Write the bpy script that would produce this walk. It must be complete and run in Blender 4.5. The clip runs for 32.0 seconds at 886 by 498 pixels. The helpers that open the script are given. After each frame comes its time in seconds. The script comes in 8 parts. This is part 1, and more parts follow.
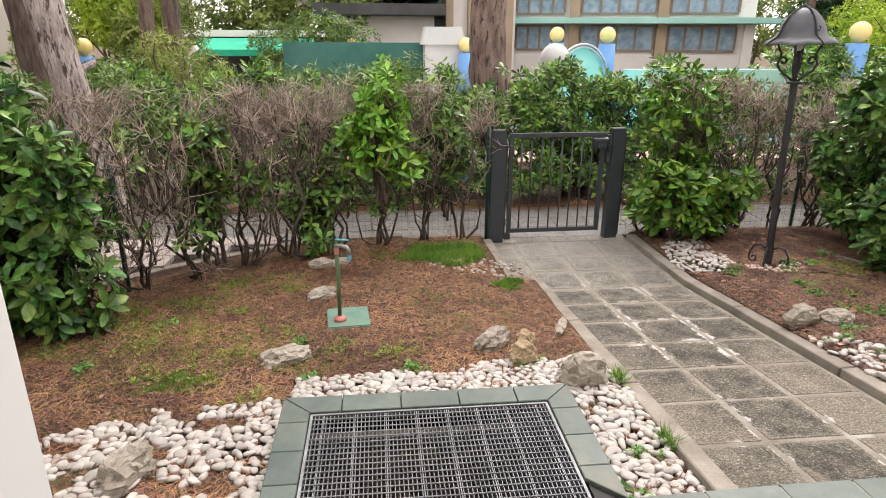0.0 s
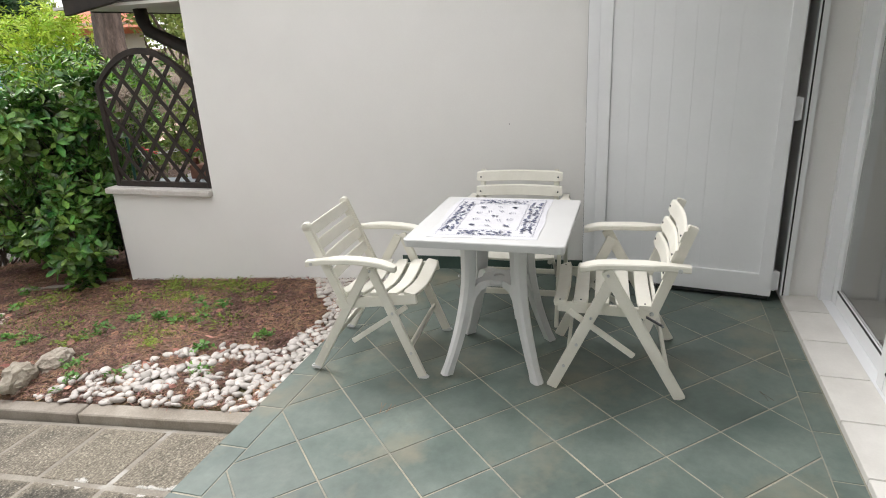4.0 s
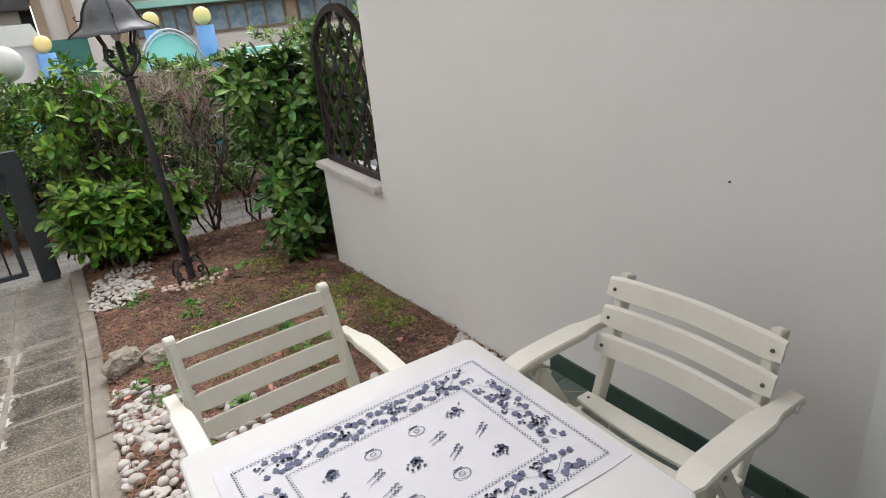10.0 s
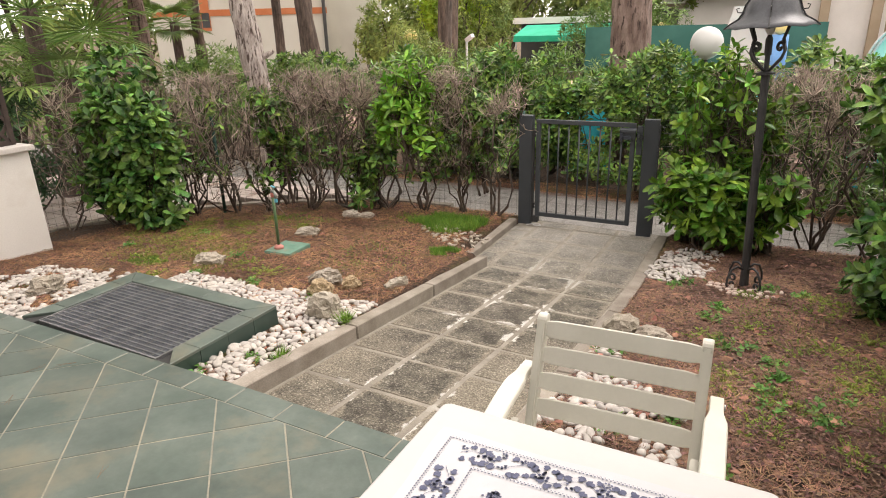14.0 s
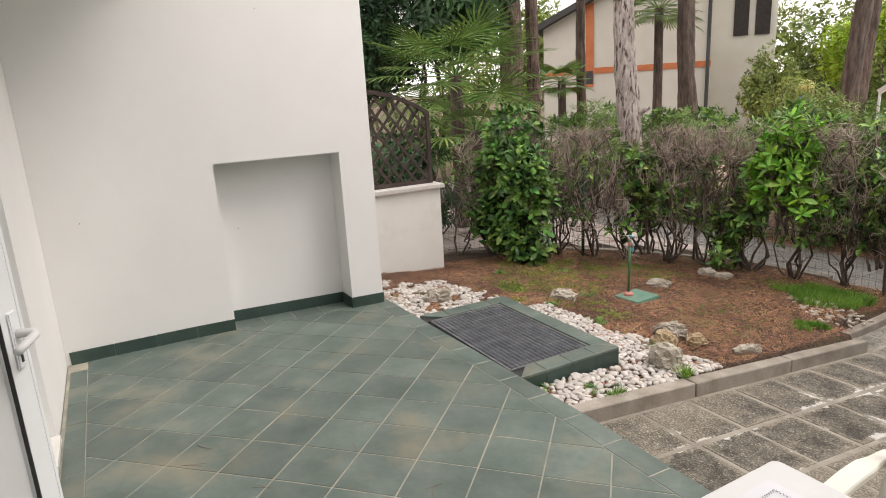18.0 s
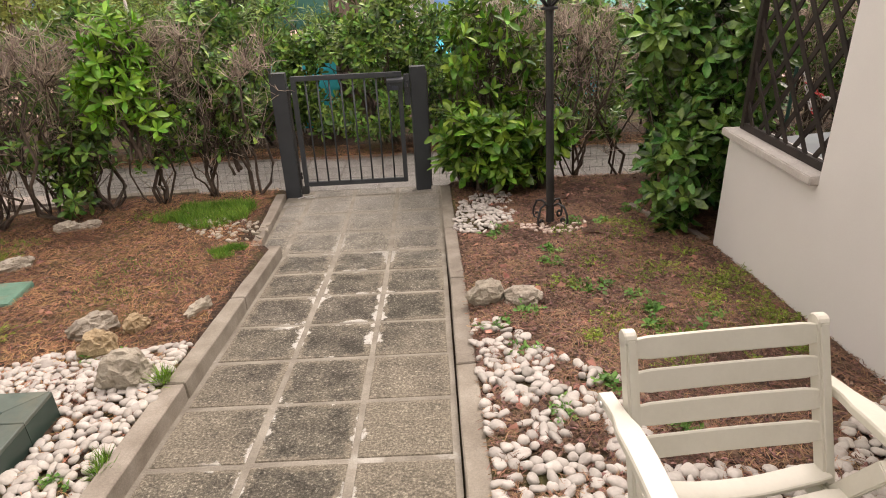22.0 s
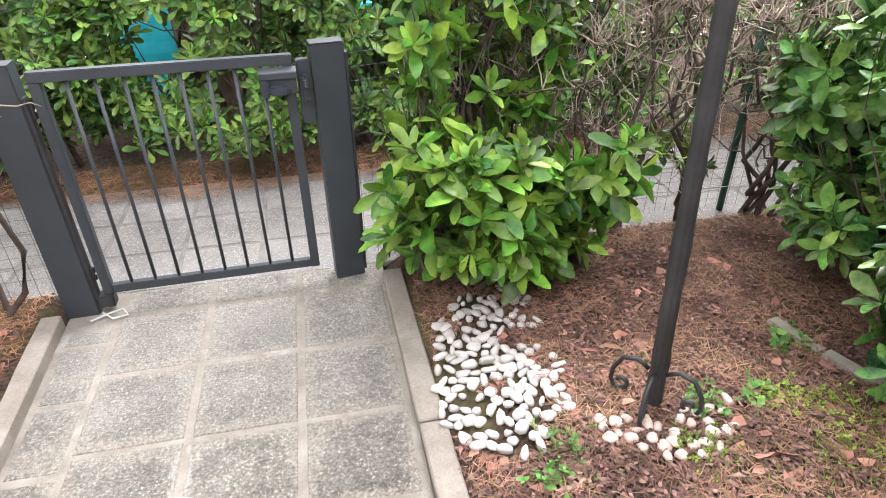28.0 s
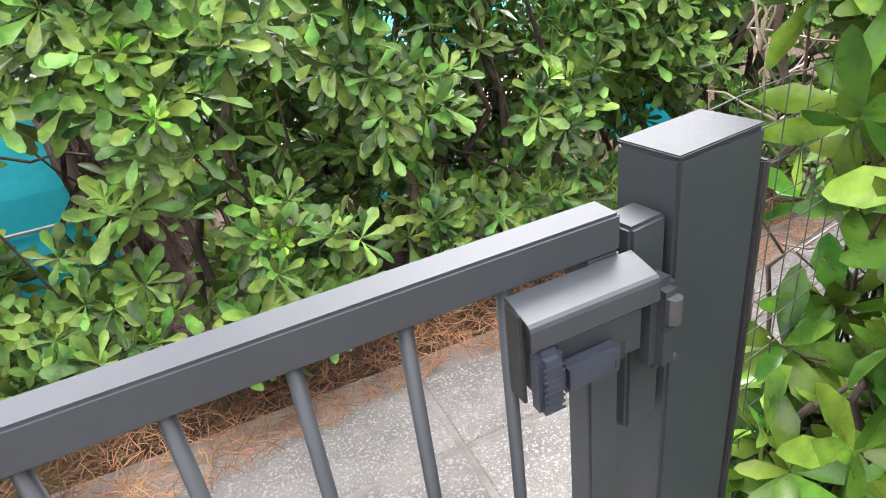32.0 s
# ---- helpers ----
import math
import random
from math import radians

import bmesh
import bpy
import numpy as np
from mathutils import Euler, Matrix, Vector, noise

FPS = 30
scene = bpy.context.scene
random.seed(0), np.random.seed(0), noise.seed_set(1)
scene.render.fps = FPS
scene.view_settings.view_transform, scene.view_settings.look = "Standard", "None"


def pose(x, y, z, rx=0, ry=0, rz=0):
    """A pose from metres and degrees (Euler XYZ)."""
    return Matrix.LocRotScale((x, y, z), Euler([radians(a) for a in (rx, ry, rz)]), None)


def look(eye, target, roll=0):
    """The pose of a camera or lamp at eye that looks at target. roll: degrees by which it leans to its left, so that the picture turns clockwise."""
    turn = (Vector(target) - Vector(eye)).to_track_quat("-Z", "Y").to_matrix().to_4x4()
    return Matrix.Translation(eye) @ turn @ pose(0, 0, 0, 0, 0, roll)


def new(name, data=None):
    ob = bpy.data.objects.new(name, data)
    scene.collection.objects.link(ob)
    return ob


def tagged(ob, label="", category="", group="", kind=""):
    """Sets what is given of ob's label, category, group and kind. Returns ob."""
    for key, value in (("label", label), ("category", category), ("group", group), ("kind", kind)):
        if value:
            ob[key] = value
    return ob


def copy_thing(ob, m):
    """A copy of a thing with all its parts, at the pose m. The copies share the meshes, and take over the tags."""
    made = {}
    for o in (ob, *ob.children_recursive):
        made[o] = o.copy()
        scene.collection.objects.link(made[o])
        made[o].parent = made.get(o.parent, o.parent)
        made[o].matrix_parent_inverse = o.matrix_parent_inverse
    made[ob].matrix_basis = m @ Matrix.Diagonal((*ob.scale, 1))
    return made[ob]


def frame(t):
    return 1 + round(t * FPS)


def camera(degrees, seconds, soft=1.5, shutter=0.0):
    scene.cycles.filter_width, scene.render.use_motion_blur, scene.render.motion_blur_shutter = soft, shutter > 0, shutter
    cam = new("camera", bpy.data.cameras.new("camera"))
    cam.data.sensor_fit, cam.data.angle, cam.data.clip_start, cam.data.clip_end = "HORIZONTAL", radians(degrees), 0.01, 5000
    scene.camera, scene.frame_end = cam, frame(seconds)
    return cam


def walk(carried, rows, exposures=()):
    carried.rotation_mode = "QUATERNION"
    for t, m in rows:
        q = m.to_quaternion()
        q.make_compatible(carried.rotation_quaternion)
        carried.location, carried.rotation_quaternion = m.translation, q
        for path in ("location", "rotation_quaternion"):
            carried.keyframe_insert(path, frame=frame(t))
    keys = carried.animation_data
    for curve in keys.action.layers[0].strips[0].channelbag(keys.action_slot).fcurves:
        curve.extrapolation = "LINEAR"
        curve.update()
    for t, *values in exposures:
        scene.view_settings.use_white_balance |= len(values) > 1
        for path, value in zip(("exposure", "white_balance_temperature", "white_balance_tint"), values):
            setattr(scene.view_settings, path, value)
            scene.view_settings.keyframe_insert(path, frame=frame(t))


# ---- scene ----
cam = camera(71.0, 32.0, soft=1.0)
PATH = [
    (0, (0.095, 0.024, 1.479), (0.292, 1.906, 0.829), 0.3),
    (0.5, (0.109, 0.023, 1.482), (0.382, 1.899, 0.844), 0.0),
    (1, (0.144, 0.014, 1.489), (0.558, 1.87, 0.87), -0.5),
    (1.5, (0.19, 0.027, 1.486), (0.815, 1.829, 0.885), -1.1),
    (2, (0.239, 0.047, 1.484), (1.153, 1.725, 0.894), -1.5),
    (2.5, (0.311, 0.115, 1.487), (1.541, 1.582, 0.907), -1.7),
    (3, (0.381, 0.18, 1.503), (1.888, 1.356, 0.913), -2.2),
    (3.5, (0.478, 0.189, 1.496), (2.169, 1.057, 0.874), -2.9),
    (4, (0.62, 0.16, 1.481), (2.412, 0.756, 0.822), -3.0),
    (4.5, (0.808, 0.106, 1.481), (2.648, 0.492, 0.798), -2.5),
    (6.5, (1.467, 0.035, 1.499), (3.341, 0.225, 0.825), -2.8),
    (7, (1.648, 0.014, 1.486), (3.472, 0.472, 0.803), -3.5),
    (7.5, (1.837, -0.018, 1.495), (3.554, 0.733, 0.796), -3.9),
    (8, (2.014, 0, 1.479), (3.603, 0.981, 0.764), -4.7),
    (8.5, (2.244, 0.028, 1.496), (3.705, 1.179, 0.761), -5.7),
    (9, (2.467, 0.012, 1.48), (3.763, 1.341, 0.734), -6.3),
    (9.5, (2.708, -0.054, 1.501), (3.811, 1.434, 0.745), -6.3),
    (10, (2.887, -0.051, 1.476), (3.808, 1.553, 0.718), -5.7),
    (10.5, (3.078, 0.021, 1.483), (3.805, 1.729, 0.739), -5.1),
    (10.7, (3.156, -0.022, 1.491), (3.704, 1.762, 0.77), -5.6),
    (11, (3.194, 0.05, 1.476), (3.658, 1.849, 0.736), -4.0),
    (11.5, (3.345, 0.034, 1.498), (3.457, 1.884, 0.746), -4.1),
    (12, (3.448, 0.026, 1.498), (3.253, 1.868, 0.743), -3.6),
    (12.5, (3.473, 0.024, 1.498), (3.084, 1.837, 0.749), -3.2),
    (13, (3.438, 0.009, 1.5), (2.921, 1.799, 0.774), -2.6),
    (13.5, (3.44, -0.001, 1.504), (2.732, 1.733, 0.802), -2.3),
    (14, (3.508, 0.004, 1.511), (2.594, 1.647, 0.829), -1.7),
    (14.5, (3.56, -0.026, 1.513), (2.454, 1.501, 0.845), -1.1),
    (15, (3.577, -0.063, 1.52), (2.317, 1.339, 0.85), -0.9),
    (15.5, (3.609, -0.11, 1.541), (2.232, 1.175, 0.869), -0.9),
    (17.5, (3.693, -0.201, 1.575), (2.01, 0.769, 1.096), -2.6),
    (18, (3.694, -0.21, 1.574), (1.985, 0.708, 1.088), -3.2),
    (18.5, (3.665, -0.216, 1.562), (1.975, 0.71, 1.026), -3.3),
    (19, (3.558, -0.205, 1.549), (1.961, 0.84, 0.951), -3.7),
    (19.5, (3.374, -0.195, 1.542), (1.978, 1.074, 0.879), -4.0),
    (20, (3.219, -0.188, 1.526), (2.059, 1.275, 0.809), -4.6),
    (20.5, (3.057, -0.108, 1.487), (2.168, 1.514, 0.725), -4.7),
    (21, (2.899, 0.035, 1.483), (2.293, 1.767, 0.687), -4.3),
    (21.5, (2.747, 0.19, 1.45), (2.452, 1.992, 0.632), -3.6),
    (22, (2.554, 0.419, 1.471), (2.566, 2.23, 0.622), -2.5),
    (22.5, (2.478, 0.647, 1.464), (2.694, 2.425, 0.574), -1.9),
    (23, (2.486, 0.936, 1.458), (2.825, 2.685, 0.549), -0.7),
    (23.5, (2.468, 1.193, 1.4), (2.886, 2.915, 0.472), 0.0),
    (24, (2.415, 1.531, 1.416), (2.91, 3.215, 0.459), 0.5),
    (24.5, (2.364, 1.716, 1.408), (2.855, 3.41, 0.464), 0.3),
    (25, (2.335, 1.872, 1.358), (2.803, 3.586, 0.439), 0.0),
    (25.5, (2.355, 2.104, 1.279), (2.868, 3.833, 0.416), 0.0),
    (27.5, (2.402, 3.124, 1.248), (2.911, 4.779, 0.248), -1.0),
    (28, (2.391, 3.355, 1.228), (2.722, 5.022, 0.173), -0.8),
    (28.5, (2.305, 3.616, 1.151), (2.498, 5.323, 0.127), -1.7),
    (29, (2.222, 3.881, 1.101), (2.306, 5.602, 0.086), -1.9),
    (29.5, (2.209, 4.183, 1.064), (2.238, 5.93, 0.091), -2.0),
    (30, (2.154, 4.462, 0.992), (2.168, 6.219, 0.036), -2.2),
    (30.5, (2.04, 4.766, 0.997), (2.068, 6.507, 0.013), -2.6),
    (31, (1.958, 4.978, 0.925), (2.11, 6.724, -0.038), -3.6),
    (31.5, (1.951, 5.253, 0.915), (2.297, 6.97, -0.05), -5.6),
    (32, (1.954, 5.463, 0.863), (2.576, 7.118, -0.071), -7.7),
]
walk(cam, [(t, look(eye, target, roll)) for t, eye, target, roll in PATH],
     exposures=[(0, 1.12, 6550, 16), (3, 1.05, 6350, 13), (4.5, 1.14, 6150, 11), (7, 1.0, 6050, 11), (9, 0.8, 6150, 12), (10, 0.78, 6200, 12), (11, 0.77, 6600, 13), (12, 0.94, 6750, 15), (14, 1.08, 6900, 15), (15, 1.0, 6650, 14), (18, 0.82, 6550, 14), (19, 0.85, 6600, 15), (21, 1.0, 7000, 16), (22, 0.95, 7150, 19), (23, 1.1, 6700, 17), (24, 1.42, 6450, 13), (25.5, 1.78, 6100, 14), (28, 2.05, 6050, 15), (30, 2.25, 5720, 18), (32, 2.45, 6150, 16)])

# ---- world, sun, exposure ----
world = bpy.data.worlds.new("overcast_sky")
scene.world = world
world.use_nodes = True
wn = world.node_tree.nodes
wl = world.node_tree.links
sky = wn.new("ShaderNodeTexSky")
sky.sky_type = "NISHITA"
sky.sun_disc = False
sky.sun_elevation = radians(54)
sky.sun_rotation = radians(32)
sky.air_density, sky.dust_density, sky.ozone_density = 1.0, 4.0, 1.0
soft = wn.new("ShaderNodeMixRGB")
soft.inputs[0].default_value = 0.9
soft.inputs[2].default_value = (9.6, 9.2, 8.7, 1)
wl.new(sky.outputs[0], soft.inputs[1])
wl.new(soft.outputs[0], wn["Background"].inputs[0])
wn["Background"].inputs[1].default_value = 0.115
sun_data = bpy.data.lights.new("sun", "SUN")
sun_data.energy, sun_data.angle, sun_data.color = 1.35, radians(30), (1.0, 0.97, 0.92)
sun = new("sun", sun_data)
sun.matrix_world = look((0, 0, 30), (-11.5, -18.5, 0))


# ---- materials ----
def mat(name, c1, c2, rough=0.7, scale=3.0, fine=60.0, bump=0.15, metal=0.0, rnd=0.0, island=0.0, contrast=0.3, spec=0.5, stain=None, depth=0.01, trans=0.0, g=0.55, zs=1.0):
    """A surface of two colours mixed by broad noise, with fine grain, relief and, if asked, random shift per piece."""
    m = bpy.data.materials.new(name)
    m.use_nodes = True
    n, l = m.node_tree.nodes, m.node_tree.links
    b = n["Principled BSDF"]
    b.inputs["Metallic"].default_value = metal
    b.inputs["Specular IOR Level"].default_value = spec
    geo = n.new("ShaderNodeNewGeometry")
    pos = geo.outputs["Position"]
    if zs != 1.0:
        sc = n.new("ShaderNodeVectorMath")
        sc.operation = "MULTIPLY"
        sc.inputs[1].default_value = (1.0, 1.0, zs)
        l.new(pos, sc.inputs[0])
        pos = sc.outputs[0]

    def noise_node(s, detail, rough_=0.6):
        t = n.new("ShaderNodeTexNoise")
        t.inputs["Scale"].default_value = s
        t.inputs["Detail"].default_value = detail
        t.inputs["Roughness"].default_value = rough_
        l.new(pos, t.inputs["Vector"])
        return t.outputs["Fac"]

    def ramp(fac, lo, hi, a=(0, 0, 0, 1), z=(1, 1, 1, 1)):
        r = n.new("ShaderNodeValToRGB")
        r.color_ramp.elements[0].position, r.color_ramp.elements[1].position = lo, hi
        r.color_ramp.elements[0].color, r.color_ramp.elements[1].color = a, z
        l.new(fac, r.inputs[0])
        return r.outputs[0]

    def mix(kind, fac, a, z):
        x = n.new("ShaderNodeMixRGB")
        x.blend_type = kind
        for slot, v in ((0, fac), (1, a), (2, z)):
            if isinstance(v, (int, float)):
                x.inputs[slot].default_value = v
            elif isinstance(v, tuple):
                x.inputs[slot].default_value = v
            else:
                l.new(v, x.inputs[slot])
        return x.outputs[0]

    broad = ramp(noise_node(scale, 5), 0.5 - contrast / 2, 0.5 + contrast / 2)
    col = mix("MIX", broad, (*c1, 1), (*c2, 1))
    grain = noise_node(fine, 4, 0.7)
    col = mix("MULTIPLY", g, col, ramp(grain, 0.25, 0.75, (0.55, 0.55, 0.55, 1), (1.25, 1.25, 1.25, 1)))
    if stain:
        c3, s3, lo, hi = stain
        col = mix("MIX", ramp(noise_node(s3, 6, 0.65), lo, hi), col, (*c3, 1))
    if rnd or island:
        h = n.new("ShaderNodeHueSaturation")
        if rnd:
            o = n.new("ShaderNodeObjectInfo").outputs["Random"]
        else:
            o = geo.outputs["Random Per Island"]
        mr = n.new("ShaderNodeMapRange")
        a = rnd or island
        mr.inputs["To Min"].default_value, mr.inputs["To Max"].default_value = 1 - a, 1 + a
        l.new(o, mr.inputs["Value"])
        l.new(mr.outputs[0], h.inputs["Value"])
        w = n.new("ShaderNodeMath")
        w.operation = "FRACT"
        w2 = n.new("ShaderNodeMath")
        w2.operation = "MULTIPLY"
        w2.inputs[1].default_value = 7.3
        l.new(o, w2.inputs[0])
        l.new(w2.outputs[0], w.inputs[0])
        mh = n.new("ShaderNodeMapRange")
        mh.inputs["To Min"].default_value, mh.inputs["To Max"].default_value = 0.5 - a * 0.05, 0.5 + a * 0.05
        l.new(w.outputs[0], mh.inputs["Value"])
        l.new(mh.outputs[0], h.inputs["Hue"])
        l.new(col, h.inputs["Color"])
        col = h.outputs[0]
    l.new(col, b.inputs["Base Color"])
    rr = n.new("ShaderNodeMapRange")
    rr.inputs["To Min"].default_value, rr.inputs["To Max"].default_value = max(0.02, rough - 0.12), min(1, rough + 0.12)
    l.new(grain, rr.inputs["Value"])
    l.new(rr.outputs[0], b.inputs["Roughness"])
    if bump:
        bp = n.new("ShaderNodeBump")
        bp.inputs["Strength"].default_value = bump
        bp.inputs["Distance"].default_value = depth
        l.new(grain, bp.inputs["Height"])
        l.new(bp.outputs[0], b.inputs["Normal"])
    if trans:
        t = n.new("ShaderNodeBsdfTranslucent")
        l.new(col, t.inputs[0])
        add = n.new("ShaderNodeMixShader")
        add.inputs[0].default_value = trans
        l.new(b.outputs[0], add.inputs[1])
        l.new(t.outputs[0], add.inputs[2])
        l.new(add.outputs[0], n["Material Output"].inputs[0])
    return m


PLASTER = mat("white_plaster", (0.74, 0.73, 0.71), (0.80, 0.79, 0.77), 0.85, 1.2, 140, 0.08, contrast=0.5, depth=0.004, g=0.06)
PLASTER_OLD = mat("weathered_plaster", (0.70, 0.68, 0.64), (0.78, 0.76, 0.72), 0.9, 2.0, 90, 0.15, contrast=0.5, stain=((0.55, 0.5, 0.43), 1.3, 0.55, 0.85), depth=0.005, g=0.2)
TILE = mat("green_tile", (0.058, 0.086, 0.074), (0.150, 0.182, 0.158), 0.48, 3.2, 22, 0.12, rnd=0.13, contrast=0.5, stain=((0.205, 0.19, 0.135), 1.7, 0.52, 0.74), depth=0.004, g=0.45)
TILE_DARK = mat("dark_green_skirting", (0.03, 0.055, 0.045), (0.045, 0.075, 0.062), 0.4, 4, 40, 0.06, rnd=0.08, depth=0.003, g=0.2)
GROUT = mat("tile_grout", (0.24, 0.235, 0.20), (0.37, 0.345, 0.27), 0.9, 5, 120, 0.2)
SLAB = mat("aggregate_slab", (0.088, 0.078, 0.062), (0.20, 0.18, 0.145), 0.92, 3.5, 150, 1.0, rnd=0.14, contrast=0.5, stain=((0.32, 0.30, 0.255), 95.0, 0.58, 0.68), depth=0.010, g=0.9)
SLAB_LIGHT = mat("pale_aggregate_slab", (0.21, 0.20, 0.188), (0.38, 0.362, 0.342), 0.92, 4.5, 190, 0.9, rnd=0.10, contrast=0.5, stain=((0.46, 0.44, 0.42), 110.0, 0.54, 0.60), depth=0.008, g=1.0)
MORTAR = mat("path_mortar", (0.225, 0.20, 0.165), (0.35, 0.32, 0.27), 0.95, 6, 120, 0.6, stain=((0.48, 0.46, 0.42), 3.4, 0.60, 0.74))
ALLEY_BED = mat("alley_mortar", (0.20, 0.188, 0.172), (0.32, 0.30, 0.28), 0.95, 6, 120, 0.6)
CONCRETE = mat("kerb_concrete", (0.22, 0.19, 0.155), (0.33, 0.295, 0.25), 0.92, 5, 110, 0.35, rnd=0.08, stain=((0.17, 0.14, 0.10), 3, 0.6, 0.85), depth=0.006)
MARBLE = mat("sill_stone", (0.52, 0.49, 0.46), (0.64, 0.61, 0.58), 0.6, 6, 90, 0.1, stain=((0.42, 0.36, 0.33), 12, 0.55, 0.85), depth=0.003, g=0.4)
THRESH = mat("threshold_marble", (0.62, 0.60, 0.56), (0.70, 0.68, 0.64), 0.45, 5, 90, 0.05, rnd=0.04, depth=0.002, g=0.1)
SOIL = mat("needle_litter", (0.032, 0.019, 0.013), (0.17, 0.098, 0.060), 0.95, 45, 150, 1.0, contrast=0.3, stain=((0.15, 0.145, 0.045), 1.5, 0.50, 0.68), depth=0.03, g=0.9)
CHIP = mat("bark_chip", (0.07, 0.038, 0.032), (0.29, 0.17, 0.135), 0.9, 30, 90, 0.3, island=0.6)
NEEDLE_DARK = mat("dark_pine_needle", (0.105, 0.052, 0.034), (0.38, 0.215, 0.13), 0.8, 3.0, 80, 0, island=0.6)
LEAF_YEW = mat("yew_foliage", (0.012, 0.045, 0.014), (0.06, 0.135, 0.045), 0.6, 1.5, 30, 0, island=0.45, trans=0.1)
NEEDLE = mat("pine_needle", (0.17, 0.080, 0.042), (0.50, 0.268, 0.135), 0.8, 1.8, 80, 0, island=0.6)
PEBBLE = mat("white_pebble", (0.36, 0.325, 0.29), (0.62, 0.585, 0.555), 0.6, 22, 90, 0.15, rnd=0.16, contrast=0.6, stain=((0.48, 0.38, 0.31), 30, 0.6, 0.85), depth=0.003, g=0.3)
PEBBLE_MANY = mat("white_pebble_mass", (0.34, 0.305, 0.265), (0.60, 0.565, 0.53), 0.6, 22, 90, 0.15, island=0.2, contrast=0.6, stain=((0.46, 0.36, 0.29), 30, 0.58, 0.85), depth=0.003, g=0.3)
PEBBLE_PINK = mat("pinkish_pebble", (0.42, 0.31, 0.25), (0.58, 0.49, 0.43), 0.6, 22, 90, 0.15, island=0.15)
ROCK = mat("garden_rock", (0.30, 0.255, 0.20), (0.60, 0.545, 0.46), 0.95, 9, 70, 1.0, rnd=0.12, contrast=0.5, stain=((0.2, 0.18, 0.13), 6, 0.55, 0.75), depth=0.012)
ROCK_OCHRE = mat("ochre_rock", (0.36, 0.26, 0.15), (0.58, 0.46, 0.30), 0.95, 9, 70, 1.0, contrast=0.5, stain=((0.25, 0.17, 0.09), 6, 0.55, 0.75), depth=0.012)
IRON = mat("anthracite_paint", (0.032, 0.038, 0.045), (0.044, 0.051, 0.060), 0.45, 3, 200, 0.06, depth=0.002, g=0.12)
IRON_BLACK = mat("black_iron", (0.022, 0.022, 0.024), (0.04, 0.04, 0.042), 0.55, 8, 60, 0.35, depth=0.004)
NAVY = mat("blue_black_plastic", (0.028, 0.034, 0.050), (0.042, 0.050, 0.070), 0.42, 5, 90, 0.1, g=0.15)
LEAD = mat("grey_metal_shade", (0.065, 0.068, 0.076), (0.10, 0.104, 0.112), 0.45, 8, 70, 0.1, metal=0.4)
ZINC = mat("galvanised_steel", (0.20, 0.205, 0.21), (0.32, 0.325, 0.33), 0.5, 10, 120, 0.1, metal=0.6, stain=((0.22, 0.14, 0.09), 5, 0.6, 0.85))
PVC = mat("white_plastic", (0.56, 0.56, 0.555), (0.61, 0.61, 0.605), 0.38, 2, 60, 0.02, g=0.03)
CREAM = mat("cream_painted_wood", (0.67, 0.65, 0.57), (0.73, 0.71, 0.635), 0.45, 6, 90, 0.06, rnd=0.05, depth=0.003, g=0.08)
ALU = mat("white_aluminium", (0.77, 0.78, 0.79), (0.82, 0.83, 0.84), 0.35, 1.5, 60, 0.01, g=0.03)
STEEL = mat("bright_steel", (0.5, 0.5, 0.5), (0.6, 0.6, 0.6), 0.3, 5, 60, 0, metal=0.9, g=0.1)
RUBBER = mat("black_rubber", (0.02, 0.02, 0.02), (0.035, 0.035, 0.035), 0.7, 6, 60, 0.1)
CLOTH = mat("white_cotton", (0.58, 0.58, 0.61), (0.64, 0.64, 0.67), 0.9, 4, 400, 0.25, depth=0.002, g=0.06)
PRINT = mat("slate_blue_print", (0.095, 0.105, 0.175), (0.15, 0.165, 0.25), 0.9, 40, 300, 0)
DARKWOOD = mat("dark_stained_wood", (0.014, 0.010, 0.009), (0.034, 0.024, 0.020), 0.6, 10, 60, 0.2, depth=0.003)
WOOD_BROWN = mat("brown_lattice_wood", (0.032, 0.021, 0.017), (0.062, 0.042, 0.034), 0.8, 10, 60, 0.2, depth=0.003)
LEAF = mat("laurel_leaf", (0.030, 0.098, 0.012), (0.215, 0.395, 0.050), 0.30, 7.0, 40, 0.05, island=0.6, trans=0.06, g=0.3, spec=0.35)
LEAF_LAUREL = mat("dark_laurel_leaf", (0.014, 0.058, 0.014), (0.18, 0.34, 0.070), 0.28, 6.0, 40, 0.05, island=0.6, trans=0.05, g=0.3, spec=0.35)
LEAF_DARK = mat("hedge_leaf", (0.017, 0.056, 0.012), (0.225, 0.385, 0.075), 0.32, 8.0, 40, 0.05, island=0.65, trans=0.03, g=0.3, spec=0.35)
LEAF_OLE = mat("oleander_leaf", (0.10, 0.185, 0.035), (0.21, 0.32, 0.075), 0.5, 2.0, 40, 0, island=0.35, trans=0.16)
LEAF_YOUNG = mat("young_evergreen_leaf", (0.11, 0.28, 0.022), (0.24, 0.47, 0.05), 0.32, 5.0, 40, 0.05, island=0.45, trans=0.12, g=0.3)
LEAF_LIME = mat("lime_leaf", (0.26, 0.42, 0.03), (0.44, 0.56, 0.05), 0.6, 1.0, 40, 0, island=0.3, trans=0.3, g=0.3)
LEAF_FAR = mat("far_foliage", (0.13, 0.20, 0.045), (0.30, 0.36, 0.09), 0.7, 0.5, 20, 0, island=0.4, trans=0.2)
